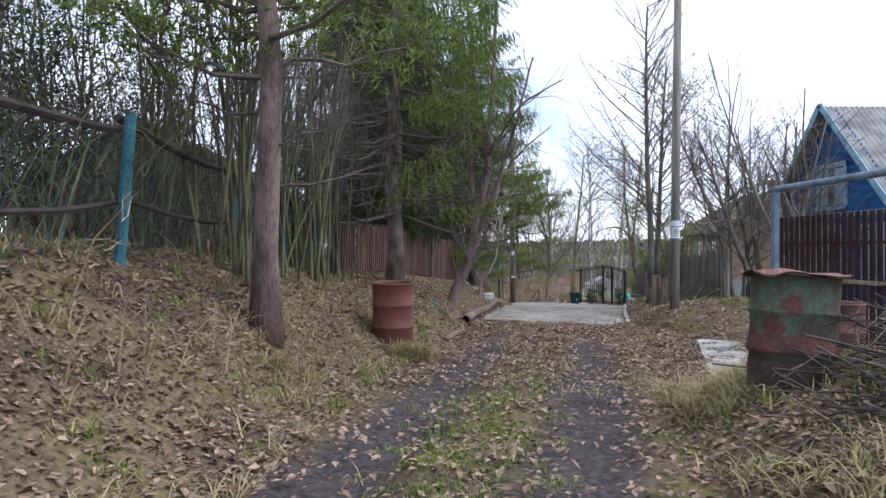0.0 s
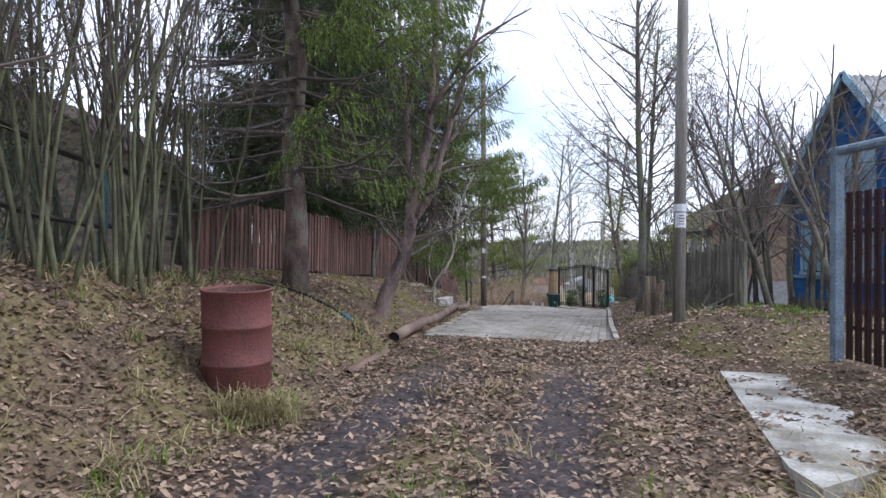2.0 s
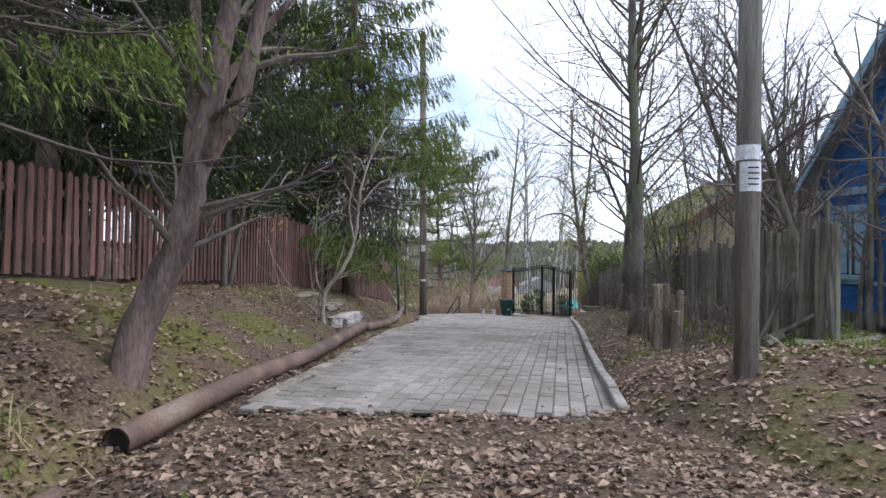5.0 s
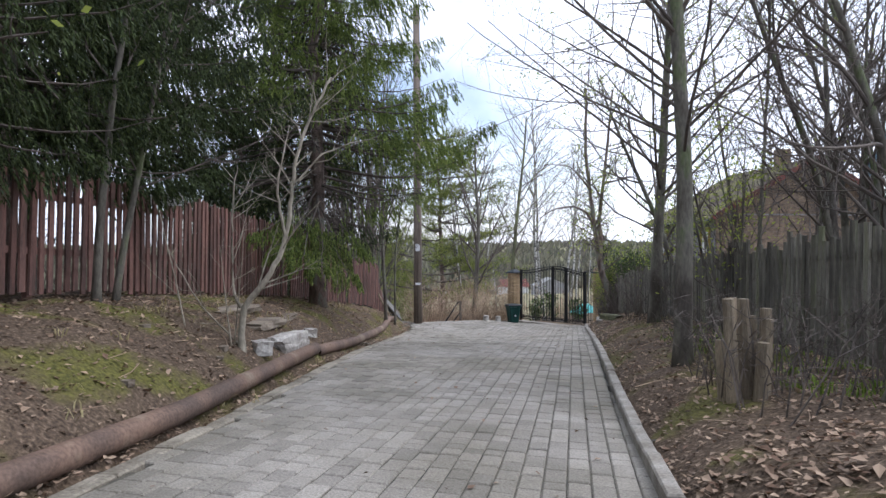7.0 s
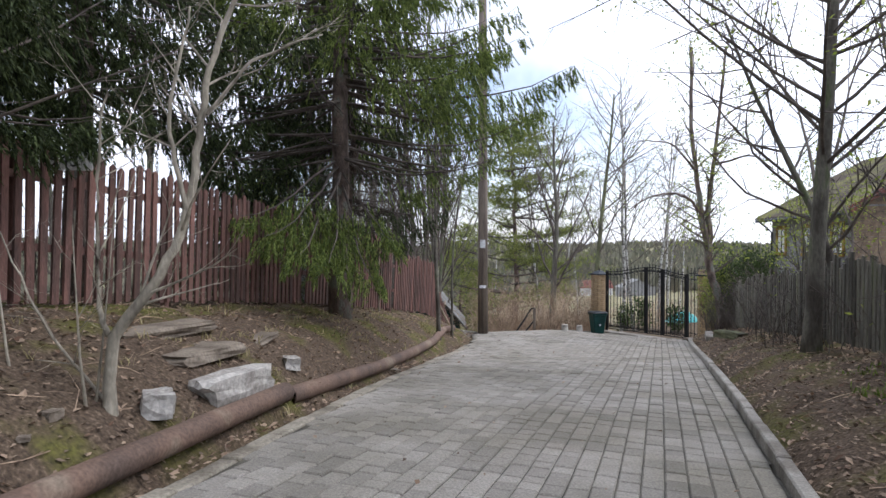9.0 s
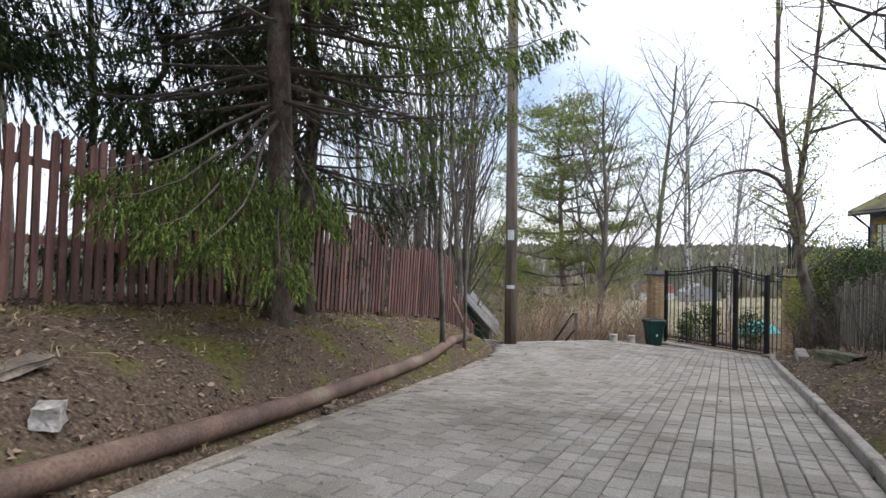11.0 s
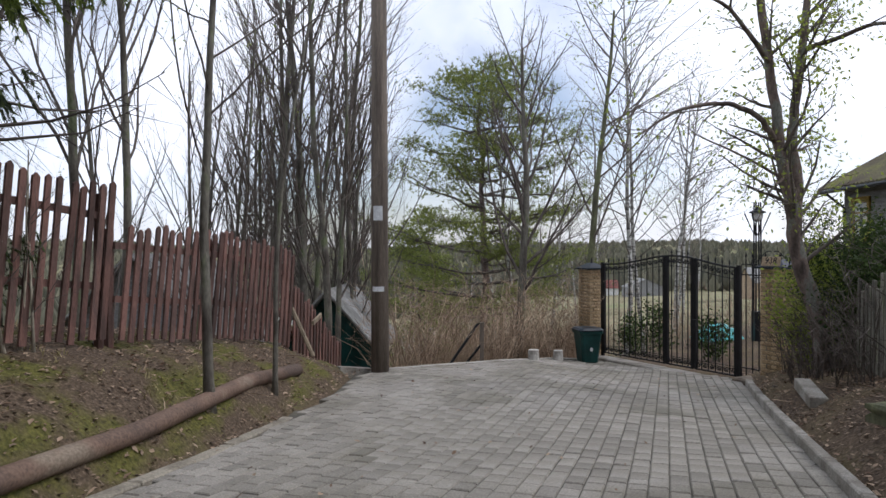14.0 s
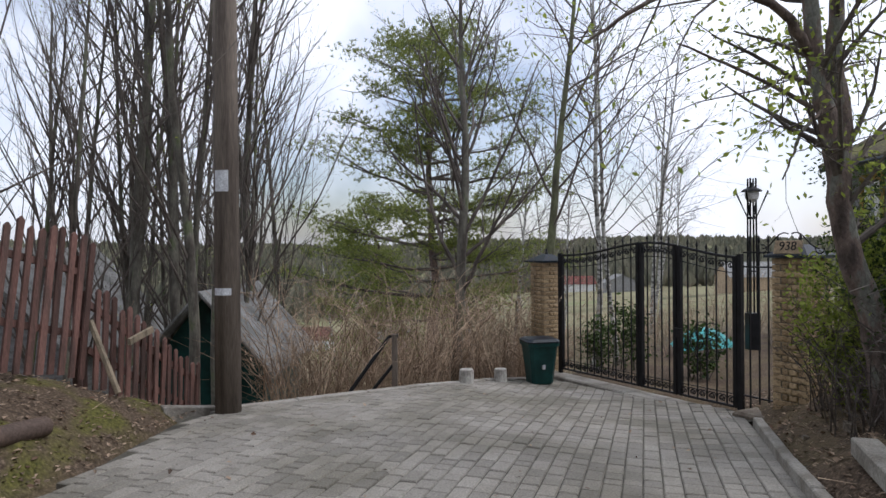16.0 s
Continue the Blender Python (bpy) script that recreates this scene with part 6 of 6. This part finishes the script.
def grey_house():
    h, w, d, e, r = gable_house("grey_house", 17.0, 37.5, 25.2, 43.0, -2.4, 2.75, 5.0, "y", M_SIDING, M_MOSSROOF, "grey board-sided house with a mossy roof and ochre window trim", 0.55)
    west = Matrix.Translation((-w, 0, 0)) @ Matrix(((0, -1, 0, 0), (-1, 0, 0, 0), (0, 0, 1, 0), (0, 0, 0, 1)))
    south = Matrix.Translation((0, -d, 0)) @ Matrix.Rotation(math.pi, 4, "Z")
    siding(h, west, 2 * d - 0.02, 2.2, e, 0.17, M_SIDING)
    siding(h, south, 2 * w - 0.02, 2.2, e, 0.17, M_WALLBRICK)
    siding(h, south, 2 * w - 0.02, e, r, 0.14, M_WALLBRICK, (e, r))
    part("lower_wall", Geo().box(-d, 0, -0.3, d, 0.05, 2.18, west), M_KERB, h, "grey rendered ground floor")
    for x in (-1.9, 0.1, 2.0):
        window_on(h, west @ Matrix.Translation((x, 0.03, 3.5)), 0.6, 0.95, M_SILLTRIM, 1)
    for s in (-1, 1):
        a, b = Vector((s * (w + 0.4), 0.56, e - 0.2)), Vector((0, 0.56, r + 0.06))
        dv = b - a
        m = south @ Matrix.Translation(a) @ dv.to_track_quat("X", "Z").to_matrix().to_4x4()
        part("bargeboard", Geo().box(0, -0.02, -0.1, dv.length, 0.02, 0.1, m), M_REDROOF, h, "red-brown bargeboard")
    part("gutter", Geo().tube([(-w - 0.5, -d - 0.4, e - 0.33), (-w - 0.5, d + 0.4, e - 0.33)], 0.06, 8), M_BIN_LID, h)
    part("downpipe", Geo().tube([(-w - 0.45, d + 0.2, e - 0.35), (-w - 0.08, d - 0.1, e - 0.8), (-w - 0.08, d - 0.1, 0)], 0.04, 8), M_BIN_LID, h)
    part("chimney", Geo().block(-0.25, -1.2, r - 0.6, 0.25, -0.7, r + 0.7, 0.01).block(-0.3, -1.25, r + 0.5, 0.3, -0.65, r + 0.58, 0.01), M_WALLBRICK, h, "weathered brick chimney")


grey_house()


def shed():
    s, w, d, e, r = gable_house("garden_shed", 1.9, 38.6, 3.95, 41.6, -4.4, -1.35, -0.2, "y", M_BIN, M_SLATE, "small dark shed with a grey corrugated roof down the slope", 0.35)
    gable_house("garden_shed", -4.5, 40.5, -0.5, 45.0, -4.5, -1.4, 0.6, "y", M_SIDING, M_SLATE, "grey shed with a corrugated roof behind the alders", 0.35)


shed()
hq = random.Random(31)
for k in range(22):
    a = hq.uniform(-0.5, 0.75)
    dist = hq.uniform(130, 420)
    x, y = dist * math.sin(a), dist * math.cos(a)
    s = hq.uniform(4, 7)
    gable_house("far_house", x - s, y - s * 0.7, x + s, y + s * 0.7, float(gz(x, y)) - 0.5, float(gz(x, y)) + 3.5, float(gz(x, y)) + 6.5, hq.choice("xy"), hq.choice((M_WHITE, M_BEIGE, M_SIDING)), hq.choice((M_SLATE, M_REDROOF, M_SLATE)), "small village house far across the valley")


# ---- litter, grass, brushwood ----
def on_paving(x, y):
    end, gate = past_end(x, y)
    return (y > 14.4) & (x > np.interp(y, EDGE_Y, EDGE_L) + 0.2) & (x < np.interp(y, EDGE_Y, EDGE_R) - 0.02) & (end < 0)


def relief(x, y):
    return np.array([noise.noise(Vector((a * 1.3, b * 1.3, 0))) * 0.07 + noise.noise(Vector((a * 5, b * 5, 3))) * 0.045 for a, b in zip(x, y)])


def litter(n, seed, size, xs, ys, keep, name, material, label):
    rs = np.random.RandomState(seed)
    x, y = rs.uniform(*xs, n), rs.uniform(*ys, n)
    k = keep(x, y, rs)
    x, y = x[k], y[k]
    n = len(x)
    pav = on_paving(x, y)
    z = gz(x, y) + np.where(pav, 0.0, relief(x, y)) + rs.uniform(0.004, 0.02, n)
    c = np.stack([x, y, z], 1)
    a = rs.uniform(0, 6.283, n)
    s = size * rs.uniform(0.5, 1.3, n)
    t1, t2 = rs.normal(0, 0.3, n), rs.normal(0, 0.3, n)
    u = np.stack([np.cos(a), np.sin(a), t1], 1) * s[:, None]
    v = np.stack([-np.sin(a), np.cos(a), t2], 1) * s[:, None] * 0.62
    lift = np.stack([0 * s, 0 * s, s * rs.uniform(0.0, 0.45, n)], 1)
    pts = np.stack([c - u, c - u * 0.2 - v + lift, c + u + lift * 0.5, c - u * 0.2 + v + lift], 1)
    g = Geo()
    k0 = np.arange(n)[:, None] * 4
    g.v = pts.reshape(-1, 3).tolist()
    g.f = np.concatenate([k0 + [0, 1, 2], k0 + [0, 2, 3]], 1).reshape(-1, 3).tolist()
    return tagged(part(name, g, material), label, "fallen leaves", kind="stuff")


def off_track(x, y, rs):
    l, r = np.interp(y, EDGE_Y, EDGE_L), np.interp(y, EDGE_Y, EDGE_R)
    d = np.where(on_paving(x, y), 0.012, 1.0)
    centre = np.interp(y, (0, 3, 6.5, 9, 12.5), (-1.3, -0.75, 0.0, 0.72, 1.6))
    rut = np.maximum(np.exp(-((x - centre) / 0.33) ** 2), np.exp(-((x - centre - 1.55) / 0.33) ** 2)) * (y < 12)
    d = d * (1 - 0.8 * rut) * np.where((y < 7) & (x > l) & (x < r), 0.55, 1)
    d = d * np.where((x < l) & (y > 15), 0.8, 1) * np.where((y > 36.5) & ~on_paving(x, y), 0.4, 1)
    return rs.uniform(0, 1, len(x)) < d


litter(62000, 4, 0.026, (-4.5, 5.0), (1.2, 13.5), off_track, "leaf_litter", M_LITTER_DARK, "small brown leaves matted over the bank")
litter(38000, 1, 0.033, (-4.5, 8.5), (1.2, 15.5), off_track, "leaf_litter", M_LITTER, "brown fallen leaves strewn over bank and track")
litter(26000, 3, 0.028, (-0.5, 12.0), (14.0, 36.0), off_track, "leaf_litter", M_LITTER, "pale brown fallen leaves on the banks")
litter(45000, 2, 0.022, (-0.5, 12.0), (14.0, 36.0), off_track, "leaf_litter", M_LITTER_DARK, "dark rotting leaves on the banks and a few on the paving")


def tufts(n, seed, xs, ys, keep, blades, height, material, name, label, lean=0.5, width=0.006):
    rs = np.random.RandomState(seed)
    x, y = rs.uniform(*xs, n), rs.uniform(*ys, n)
    k = keep(x, y, rs)
    x, y = x[k], y[k]
    n = len(x)
    base = np.stack([x, y, gz(x, y) + relief(x, y) - 0.01], 1)
    base = np.repeat(base, blades, 0) + np.concatenate([rs.normal(0, 0.05, (n * blades, 2)), np.zeros((n * blades, 1))], 1)
    h = np.repeat(rs.uniform(0.5, 1.2, n), blades) * height * rs.uniform(0.5, 1.2, n * blades)
    a = rs.uniform(0, 6.283, n * blades)
    d = np.stack([np.cos(a), np.sin(a), 0 * a], 1)
    out = d * (h * lean * rs.uniform(0.2, 1.6, n * blades))[:, None]
    up = np.stack([0 * a, 0 * a, h], 1)
    b = np.stack([-np.sin(a), np.cos(a), 0 * a], 1) * width
    mid = base + out * 0.4 + up * 0.65
    tip = base + out + up * rs.uniform(0.5, 1.0, n * blades)[:, None]
    pts = np.stack([base - b, base + b, mid + b * 0.8, mid - b * 0.8, tip], 1)
    g = Geo()
    k0 = np.arange(n * blades)[:, None] * 5
    g.v = pts.reshape(-1, 3).tolist()
    g.f = (k0 + [0, 1, 2, 3]).tolist() + (k0 + [3, 2, 4]).tolist()
    return tagged(part(name, g, material), label, "grass", kind="stuff")


def verge(x, y, rs):
    l, r = np.interp(y, EDGE_Y, EDGE_L), np.interp(y, EDGE_Y, EDGE_R)
    patch = np.sin(x * 2.1 + 1) * np.sin(y * 1.7) + 0.6 * np.sin(x * 5 + y * 3.1)
    d = np.where(x < l, 0.75, np.where((x > r) & (y < 7.5), 1.0, 0.03))
    return (rs.uniform(0, 1, len(x)) < d * np.clip(0.5 + patch * 0.5, 0.1, 1)) & ~on_paving(x, y)


def middle_strip(x, y, rs):
    centre = np.interp(y, (0, 3, 6.5, 9, 12.5), (-1.3, -0.75, 0.0, 0.72, 1.6)) + 0.78
    return rs.uniform(0, 1, len(x)) < np.exp(-((x - centre) / 0.38) ** 2) * np.clip((9 - y) / 4, 0, 1)


tufts(3600, 3, (-4.0, 4.6), (1.0, 13.0), verge, 14, 0.15, M_DRYGRASS, "dry_grass", "bleached dead grass tufts on the bank", 1.9, 0.005)
tufts(4200, 4, (-1.5, 2.5), (1.2, 9.0), middle_strip, 10, 0.07, M_GRASS, "short_grass", "short green grass between the wheel ruts", 0.8, 0.004)
tufts(1300, 5, (-4.0, 5.0), (1.0, 13.0), verge, 9, 0.13, M_GRASS, "green_grass", "fresh green grass tufts on the bank", 0.7)
tufts(500, 6, (0.5, 3.2), (15.0, 31.0), verge, 10, 0.1, M_DRYGRASS, "dry_grass", "sparse dead grass on the upper bank", 1.0)
tufts(1500, 7, (6.3, 13.0), (13.0, 22.0), lambda x, y, rs: (x > np.interp(y, EDGE_Y, EDGE_R) + 0.8), 9, 0.12, M_GRASS, "yard_grass", "green spring grass in the yard by the blue house", 0.7)
tufts(260, 8, (2.2, 3.3), (4.6, 6.4), lambda x, y, rs: rs.uniform(0, 1, len(x)) < 0.8, 14, 0.24, M_DRYGRASS, "dry_grass", "bleached grass at the foot of the drums", 1.2)
tufts(26, 9, (-0.2, 0.02), (9.0, 9.3), lambda x, y, rs: rs.uniform(0, 1, len(x)) < 0.7, 14, 0.26, M_GRASS, "green_grass", "bright green tuft against the red drum", 0.6)
tufts(90, 10, (-0.45, 0.1), (8.75, 9.15), lambda x, y, rs: rs.uniform(0, 1, len(x)) < 0.8, 16, 0.3, M_DRYGRASS, "dry_grass", "bleached tuft hanging before the red drum", 1.0, 0.004)


def brushwood(n, seed, xs, ys, keep, height, material, name, label):
    """Bare stems with side twigs, too many to count."""
    rs = np.random.RandomState(seed)
    g = Geo()
    x, y = rs.uniform(*xs, n), rs.uniform(*ys, n)
    k = keep(x, y)
    x, y = x[k], y[k]
    z = gz(x, y)
    for a, b, c in zip(x, y, z):
        h = height * rs.uniform(0.5, 1.2)
        d = rs.normal(0, 0.42, 2)
        p = [np.array([a, b, c - 0.1]), np.array([a + d[0] * h * 0.4, b + d[1] * h * 0.4, c + h * 0.55]), np.array([a + d[0] * h * 1.1, b + d[1] * h * 1.1, c + h])]
        g.tube(p, (0.009, 0.006, 0.002), 3, False)
        for _ in range(7):
            s = rs.uniform(0.2, 1.0)
            q0 = p[0] + (p[2] - p[0]) * s
            v = rs.normal(0, 1, 3) * (1, 1, 0.4) + (0, 0, 0.7)
            q1 = q0 + v / np.linalg.norm(v) * h * rs.uniform(0.15, 0.35)
            g.tube([q0, (q0 + q1) / 2 + rs.normal(0, 0.03, 3), q1], (0.004, 0.003, 0.0015), 3, False)
    return tagged(part(name, g, material), label, "shrub", kind="stuff")


brushwood(5200, 11, (0.8, 9.6), (35.2, 48.0), lambda x, y: (past_end(x, y)[0] > 0.6) & (past_end(x, y)[0] < 8.0) & (np.hypot(x - 6.2, y - 36.8) > 0.9) & ~((x < 4.6) & (y < 42)), 1.95, M_TWIG_DRY, "brushwood", "tangled reddish-brown bare brushwood on the slope")
brushwood(650, 12, (8.5, 11.5), (21.0, 33.0), lambda x, y: (x > np.interp(y, EDGE_Y, EDGE_R) + 0.7) & (x < np.interp(y, EDGE_Y, EDGE_R) + 1.8), 1.15, M_TWIG, "brushwood", "bare brushwood at the foot of the slat fence")
brushwood(160, 13, (5.6, 7.4), (15.8, 20.5), lambda x, y: (x > np.interp(y, EDGE_Y, EDGE_R) + 0.6), 0.7, M_TWIG, "brushwood", "bare twigs round the maple and the stump")
brushwood(22, 14, (-2.5, -1.2), (3.5, 8.0), lambda x, y: x > -2.5, 0.6, M_TWIG_DRY, "dry_stalks", "thin dry weed stalks on the bank")
brushwood(420, 15, (-5.5, -2.6), (1.0, 13.0), lambda x, y: x < -2.7, 2.0, M_BARK_GREEN, "brushwood", "dense green-brown undergrowth behind the rail fence")
brushwood(200, 16, (-4.5, 1.2), (14.5, 30.0), lambda x, y: x < -1.9 + (y - 13) * 0.235 - 0.4, 1.6, M_TWIG, "brushwood", "bare undergrowth behind the picket fence")


brushwood(380, 17, (10.2, 12.2), (31.2, 34.0), lambda x, y: x > np.interp(y, EDGE_Y, EDGE_R) + 0.35, 0.9, M_TWIG, "brushwood", "dark bare twigs round the bush by the gate column")
brushwood(500, 18, (11.5, 22.0), (41.0, 60.0), lambda x, y: x > 0, 1.4, M_TWIG_DRY, "brushwood", "dry brushwood in the garden below the gate")


def brush_pile():
    rs = np.random.RandomState(21)
    p = thing("brush_pile", on(3.0, 3.9), "heap of cut dry branches beside the green drum", "brush pile")
    o = np.array(p.location)
    for k in range(300):
        c = np.array([3.15 + rs.normal(0, 0.4), 3.85 + rs.normal(0, 0.42), 0])
        c[2] = float(gz(c[0], c[1])) + rs.uniform(0.02, 0.72) * math.exp(-((c[0] - 3.2) ** 2 + (c[1] - 3.85) ** 2) / 0.4)
        a = rs.uniform(0, 6.283)
        L = rs.uniform(0.35, 1.0)
        d = np.array([math.cos(a), math.sin(a), rs.normal(0, 0.25)]) * L / 2
        bend = rs.normal(0, 0.09, 3)
        part("branch", Geo().tube([c - d - o, c + bend - o, c + d - o], (rs.uniform(0.004, 0.01), 0.005, 0.002), 4), M_TWIG_DARK if k % 3 else M_TWIG, p)


brush_pile()


def fallen_twigs(n, seed, xs, ys):
    """Thin dry twigs lying about on the banks."""
    rs = np.random.RandomState(seed)
    x, y = rs.uniform(*xs, n), rs.uniform(*ys, n)
    keep = ((x < np.interp(y, EDGE_Y, EDGE_L) - 0.1) | (x > np.interp(y, EDGE_Y, EDGE_R) + 0.15)) & (y < 35)
    x, y = x[keep], y[keep]
    z = gz(x, y) + relief(x, y) + 0.015
    g = Geo()
    for a, b, c in zip(x, y, z):
        t, L = rs.uniform(0, 6.283), rs.uniform(0.1, 0.45)
        d = np.array([math.cos(t), math.sin(t), rs.normal(0.05, 0.2)]) * L / 2
        p = np.array([a, b, c])
        g.tube([p - d, p + rs.normal(0, 0.03, 3) * (1, 1, 0.3), p + d], (0.005, 0.004, 0.002), 3, False)
    tagged(part("fallen_twigs", g, M_TWIG_DRY), "thin dry twigs fallen on the banks", "twigs", kind="stuff")


fallen_twigs(2600, 31, (-3.5, 12.0), (2.0, 35.0))


def stump_posts():
    q = random.Random(17)
    s = thing("cut_stump", on(6.05, 16.75), "clump of short sawn-off grey stems", "stump")
    for k in range(8):
        a = q.uniform(0, 6.28)
        r = q.uniform(0.04, 0.2)
        h = q.uniform(0.4, 0.78)
        x, y = r * math.cos(a), r * math.sin(a)
        part("stem", Geo().tube([(x, y, -0.15), (x * 1.25 + q.gauss(0, 0.02), y * 1.25, h)], (0.055, 0.045), 8), M_OLDWOOD, s)


stump_posts()


def debris():
    q = random.Random(5)
    d = thing("board_heap", on(6.9, 15.6), "leaning old boards and branches by the utility pole", "debris")
    o = Vector(d.location)
    for x0, y0, x1, y1, z1, r in ((6.95, 15.1, 7.0, 15.25, 1.5, 0.035), (6.5, 15.7, 7.05, 15.4, 0.35, 0.04), (6.4, 15.5, 6.75, 15.4, 0.75, 0.022), (6.6, 15.2, 7.4, 15.0, 0.1, 0.05), (6.3, 15.2, 6.9, 15.7, 0.12, 0.04), (7.0, 14.9, 8.0, 15.2, 0.06, 0.035), (6.45, 15.9, 6.6, 15.6, 0.9, 0.02)):
        a, b = Vector(on(x0, y0, 0.02)) - o, Vector(on(x1, y1, z1)) - o
        part("board", Geo().tube([a, (a + b) / 2 + Vector((0, 0, q.gauss(0, 0.02))), b], (r, r * 0.95, r * 0.8), 5), M_FENCE_GREY, d)
    hose = thing("garden_hose", on(-1.11, 12.6), "black garden hose lying down the bank", "hose")
    o = Vector(hose.location)
    pts = [(-1.85, 13.05), (-1.45, 12.8), (-1.11, 12.6), (-0.67, 12.66), (-0.32, 12.62), (0.01, 12.5), (0.19, 12.45), (0.39, 12.3), (0.5, 12.2)]
    part("hose", Geo().tube([Vector(on(x, y, 0.03 + 0.01 * (k % 2))) - o for k, (x, y) in enumerate(pts)], 0.016, 7), M_HOSE, hose)
    part("connector", Geo().tube([Vector(on(0.1, 12.5, 0.05)) - o, Vector(on(0.25, 12.42, 0.05)) - o], 0.03, 8), M_TEAL, hose, "green plastic hose connector")
    pl = thing("leaning_post", on(3.45, 34.2), "thin grey branch propped against the fence", "stick")
    part("stick", Geo().tube([(0.15, -0.1, 0), (-0.25, 0.1, 0.75)], 0.035, 6), M_OLDWOOD, pl)
    cb = thing("crossboard", (3.42, 34.9, float(gz(3.42, 34.9)) + 0.85), "pale loose board nailed across the low fence", "board")
    part("board", Geo().block(-0.02, -0.3, -0.04, 0.02, 0.3, 0.04, 0.005, Matrix.Translation((0.06, 0, 0)) @ Matrix.Rotation(0.12, 4, "X")), M_OLDWOOD, cb)
    for k, (x, y) in enumerate(((11.6, 19.4), (11.9, 18.6))):
        tr = thing("tyre", on(x, y, 0.0), "old black tyre lying in the yard", "tyre", "yard tyres")
        part("tread", Geo().lathe([(0.2, 0.0), (0.3, 0.01), (0.33, 0.05), (0.33, 0.13), (0.3, 0.17), (0.2, 0.18), (0.19, 0.14), (0.19, 0.04), (0.2, 0.0)], 24), M_HOSE, tr, smooth=True)
    tp = thing("tarpaulin_heap", on(12.8, 41.5), "turquoise tarpaulin thrown over a garden heap", "tarpaulin")
    g = Geo()
    n = 12
    v = [((i / n - 0.5) * 1.2, (j / n - 0.5) * 1.0, 0.42 * math.sin(math.pi * i / n) ** 0.6 * math.sin(math.pi * j / n) ** 0.6 + 0.06 * noise.noise(Vector((i, j, 0)) * 0.7)) for i in range(n + 1) for j in range(n + 1)]
    part("sheet", g.add(v, [(i * (n + 1) + j, (i + 1) * (n + 1) + j, (i + 1) * (n + 1) + j + 1, i * (n + 1) + j + 1) for i in range(n) for j in range(n)]), M_TARP, tp, smooth=True)


debris()


# ---- far woods on the valley's other side ----
def far_woods():
    rs = np.random.RandomState(44)
    n = 9000
    a, dist = rs.uniform(-0.95, 0.95, n), rs.uniform(300, 1500, n) ** 1.0
    x, y = dist * np.sin(a), dist * np.cos(a)
    z = gz(x, y)
    h, w = rs.uniform(6, 13, n), rs.uniform(2.5, 5.5, n)
    g = Geo()
    for k in range(3):
        t = k * 2.094 + rs.uniform(0, 2, n)
        d = np.stack([np.cos(t), np.sin(t), 0 * t], 1)
        c = np.stack([x, y, z - 1], 1)
        top = np.stack([x, y, z + h], 1)
        mid = c + (top - c) * 0.45
        g.loose(np.stack([c, mid + d * w[:, None], top, mid - d * w[:, None]], 1))
    tagged(part("far_woods", g, M_WOODS_LEAF), "mixed spring woods on the far side of the valley", "woods", kind="stuff")


# Crown tones paled so that the colour itself carries the haze.
M_WOODS_LEAF = leafy("haze_pale_crowns", (0.28, 0.265, 0.19), (0.14, 0.145, 0.11), through=0.1)
far_woods()
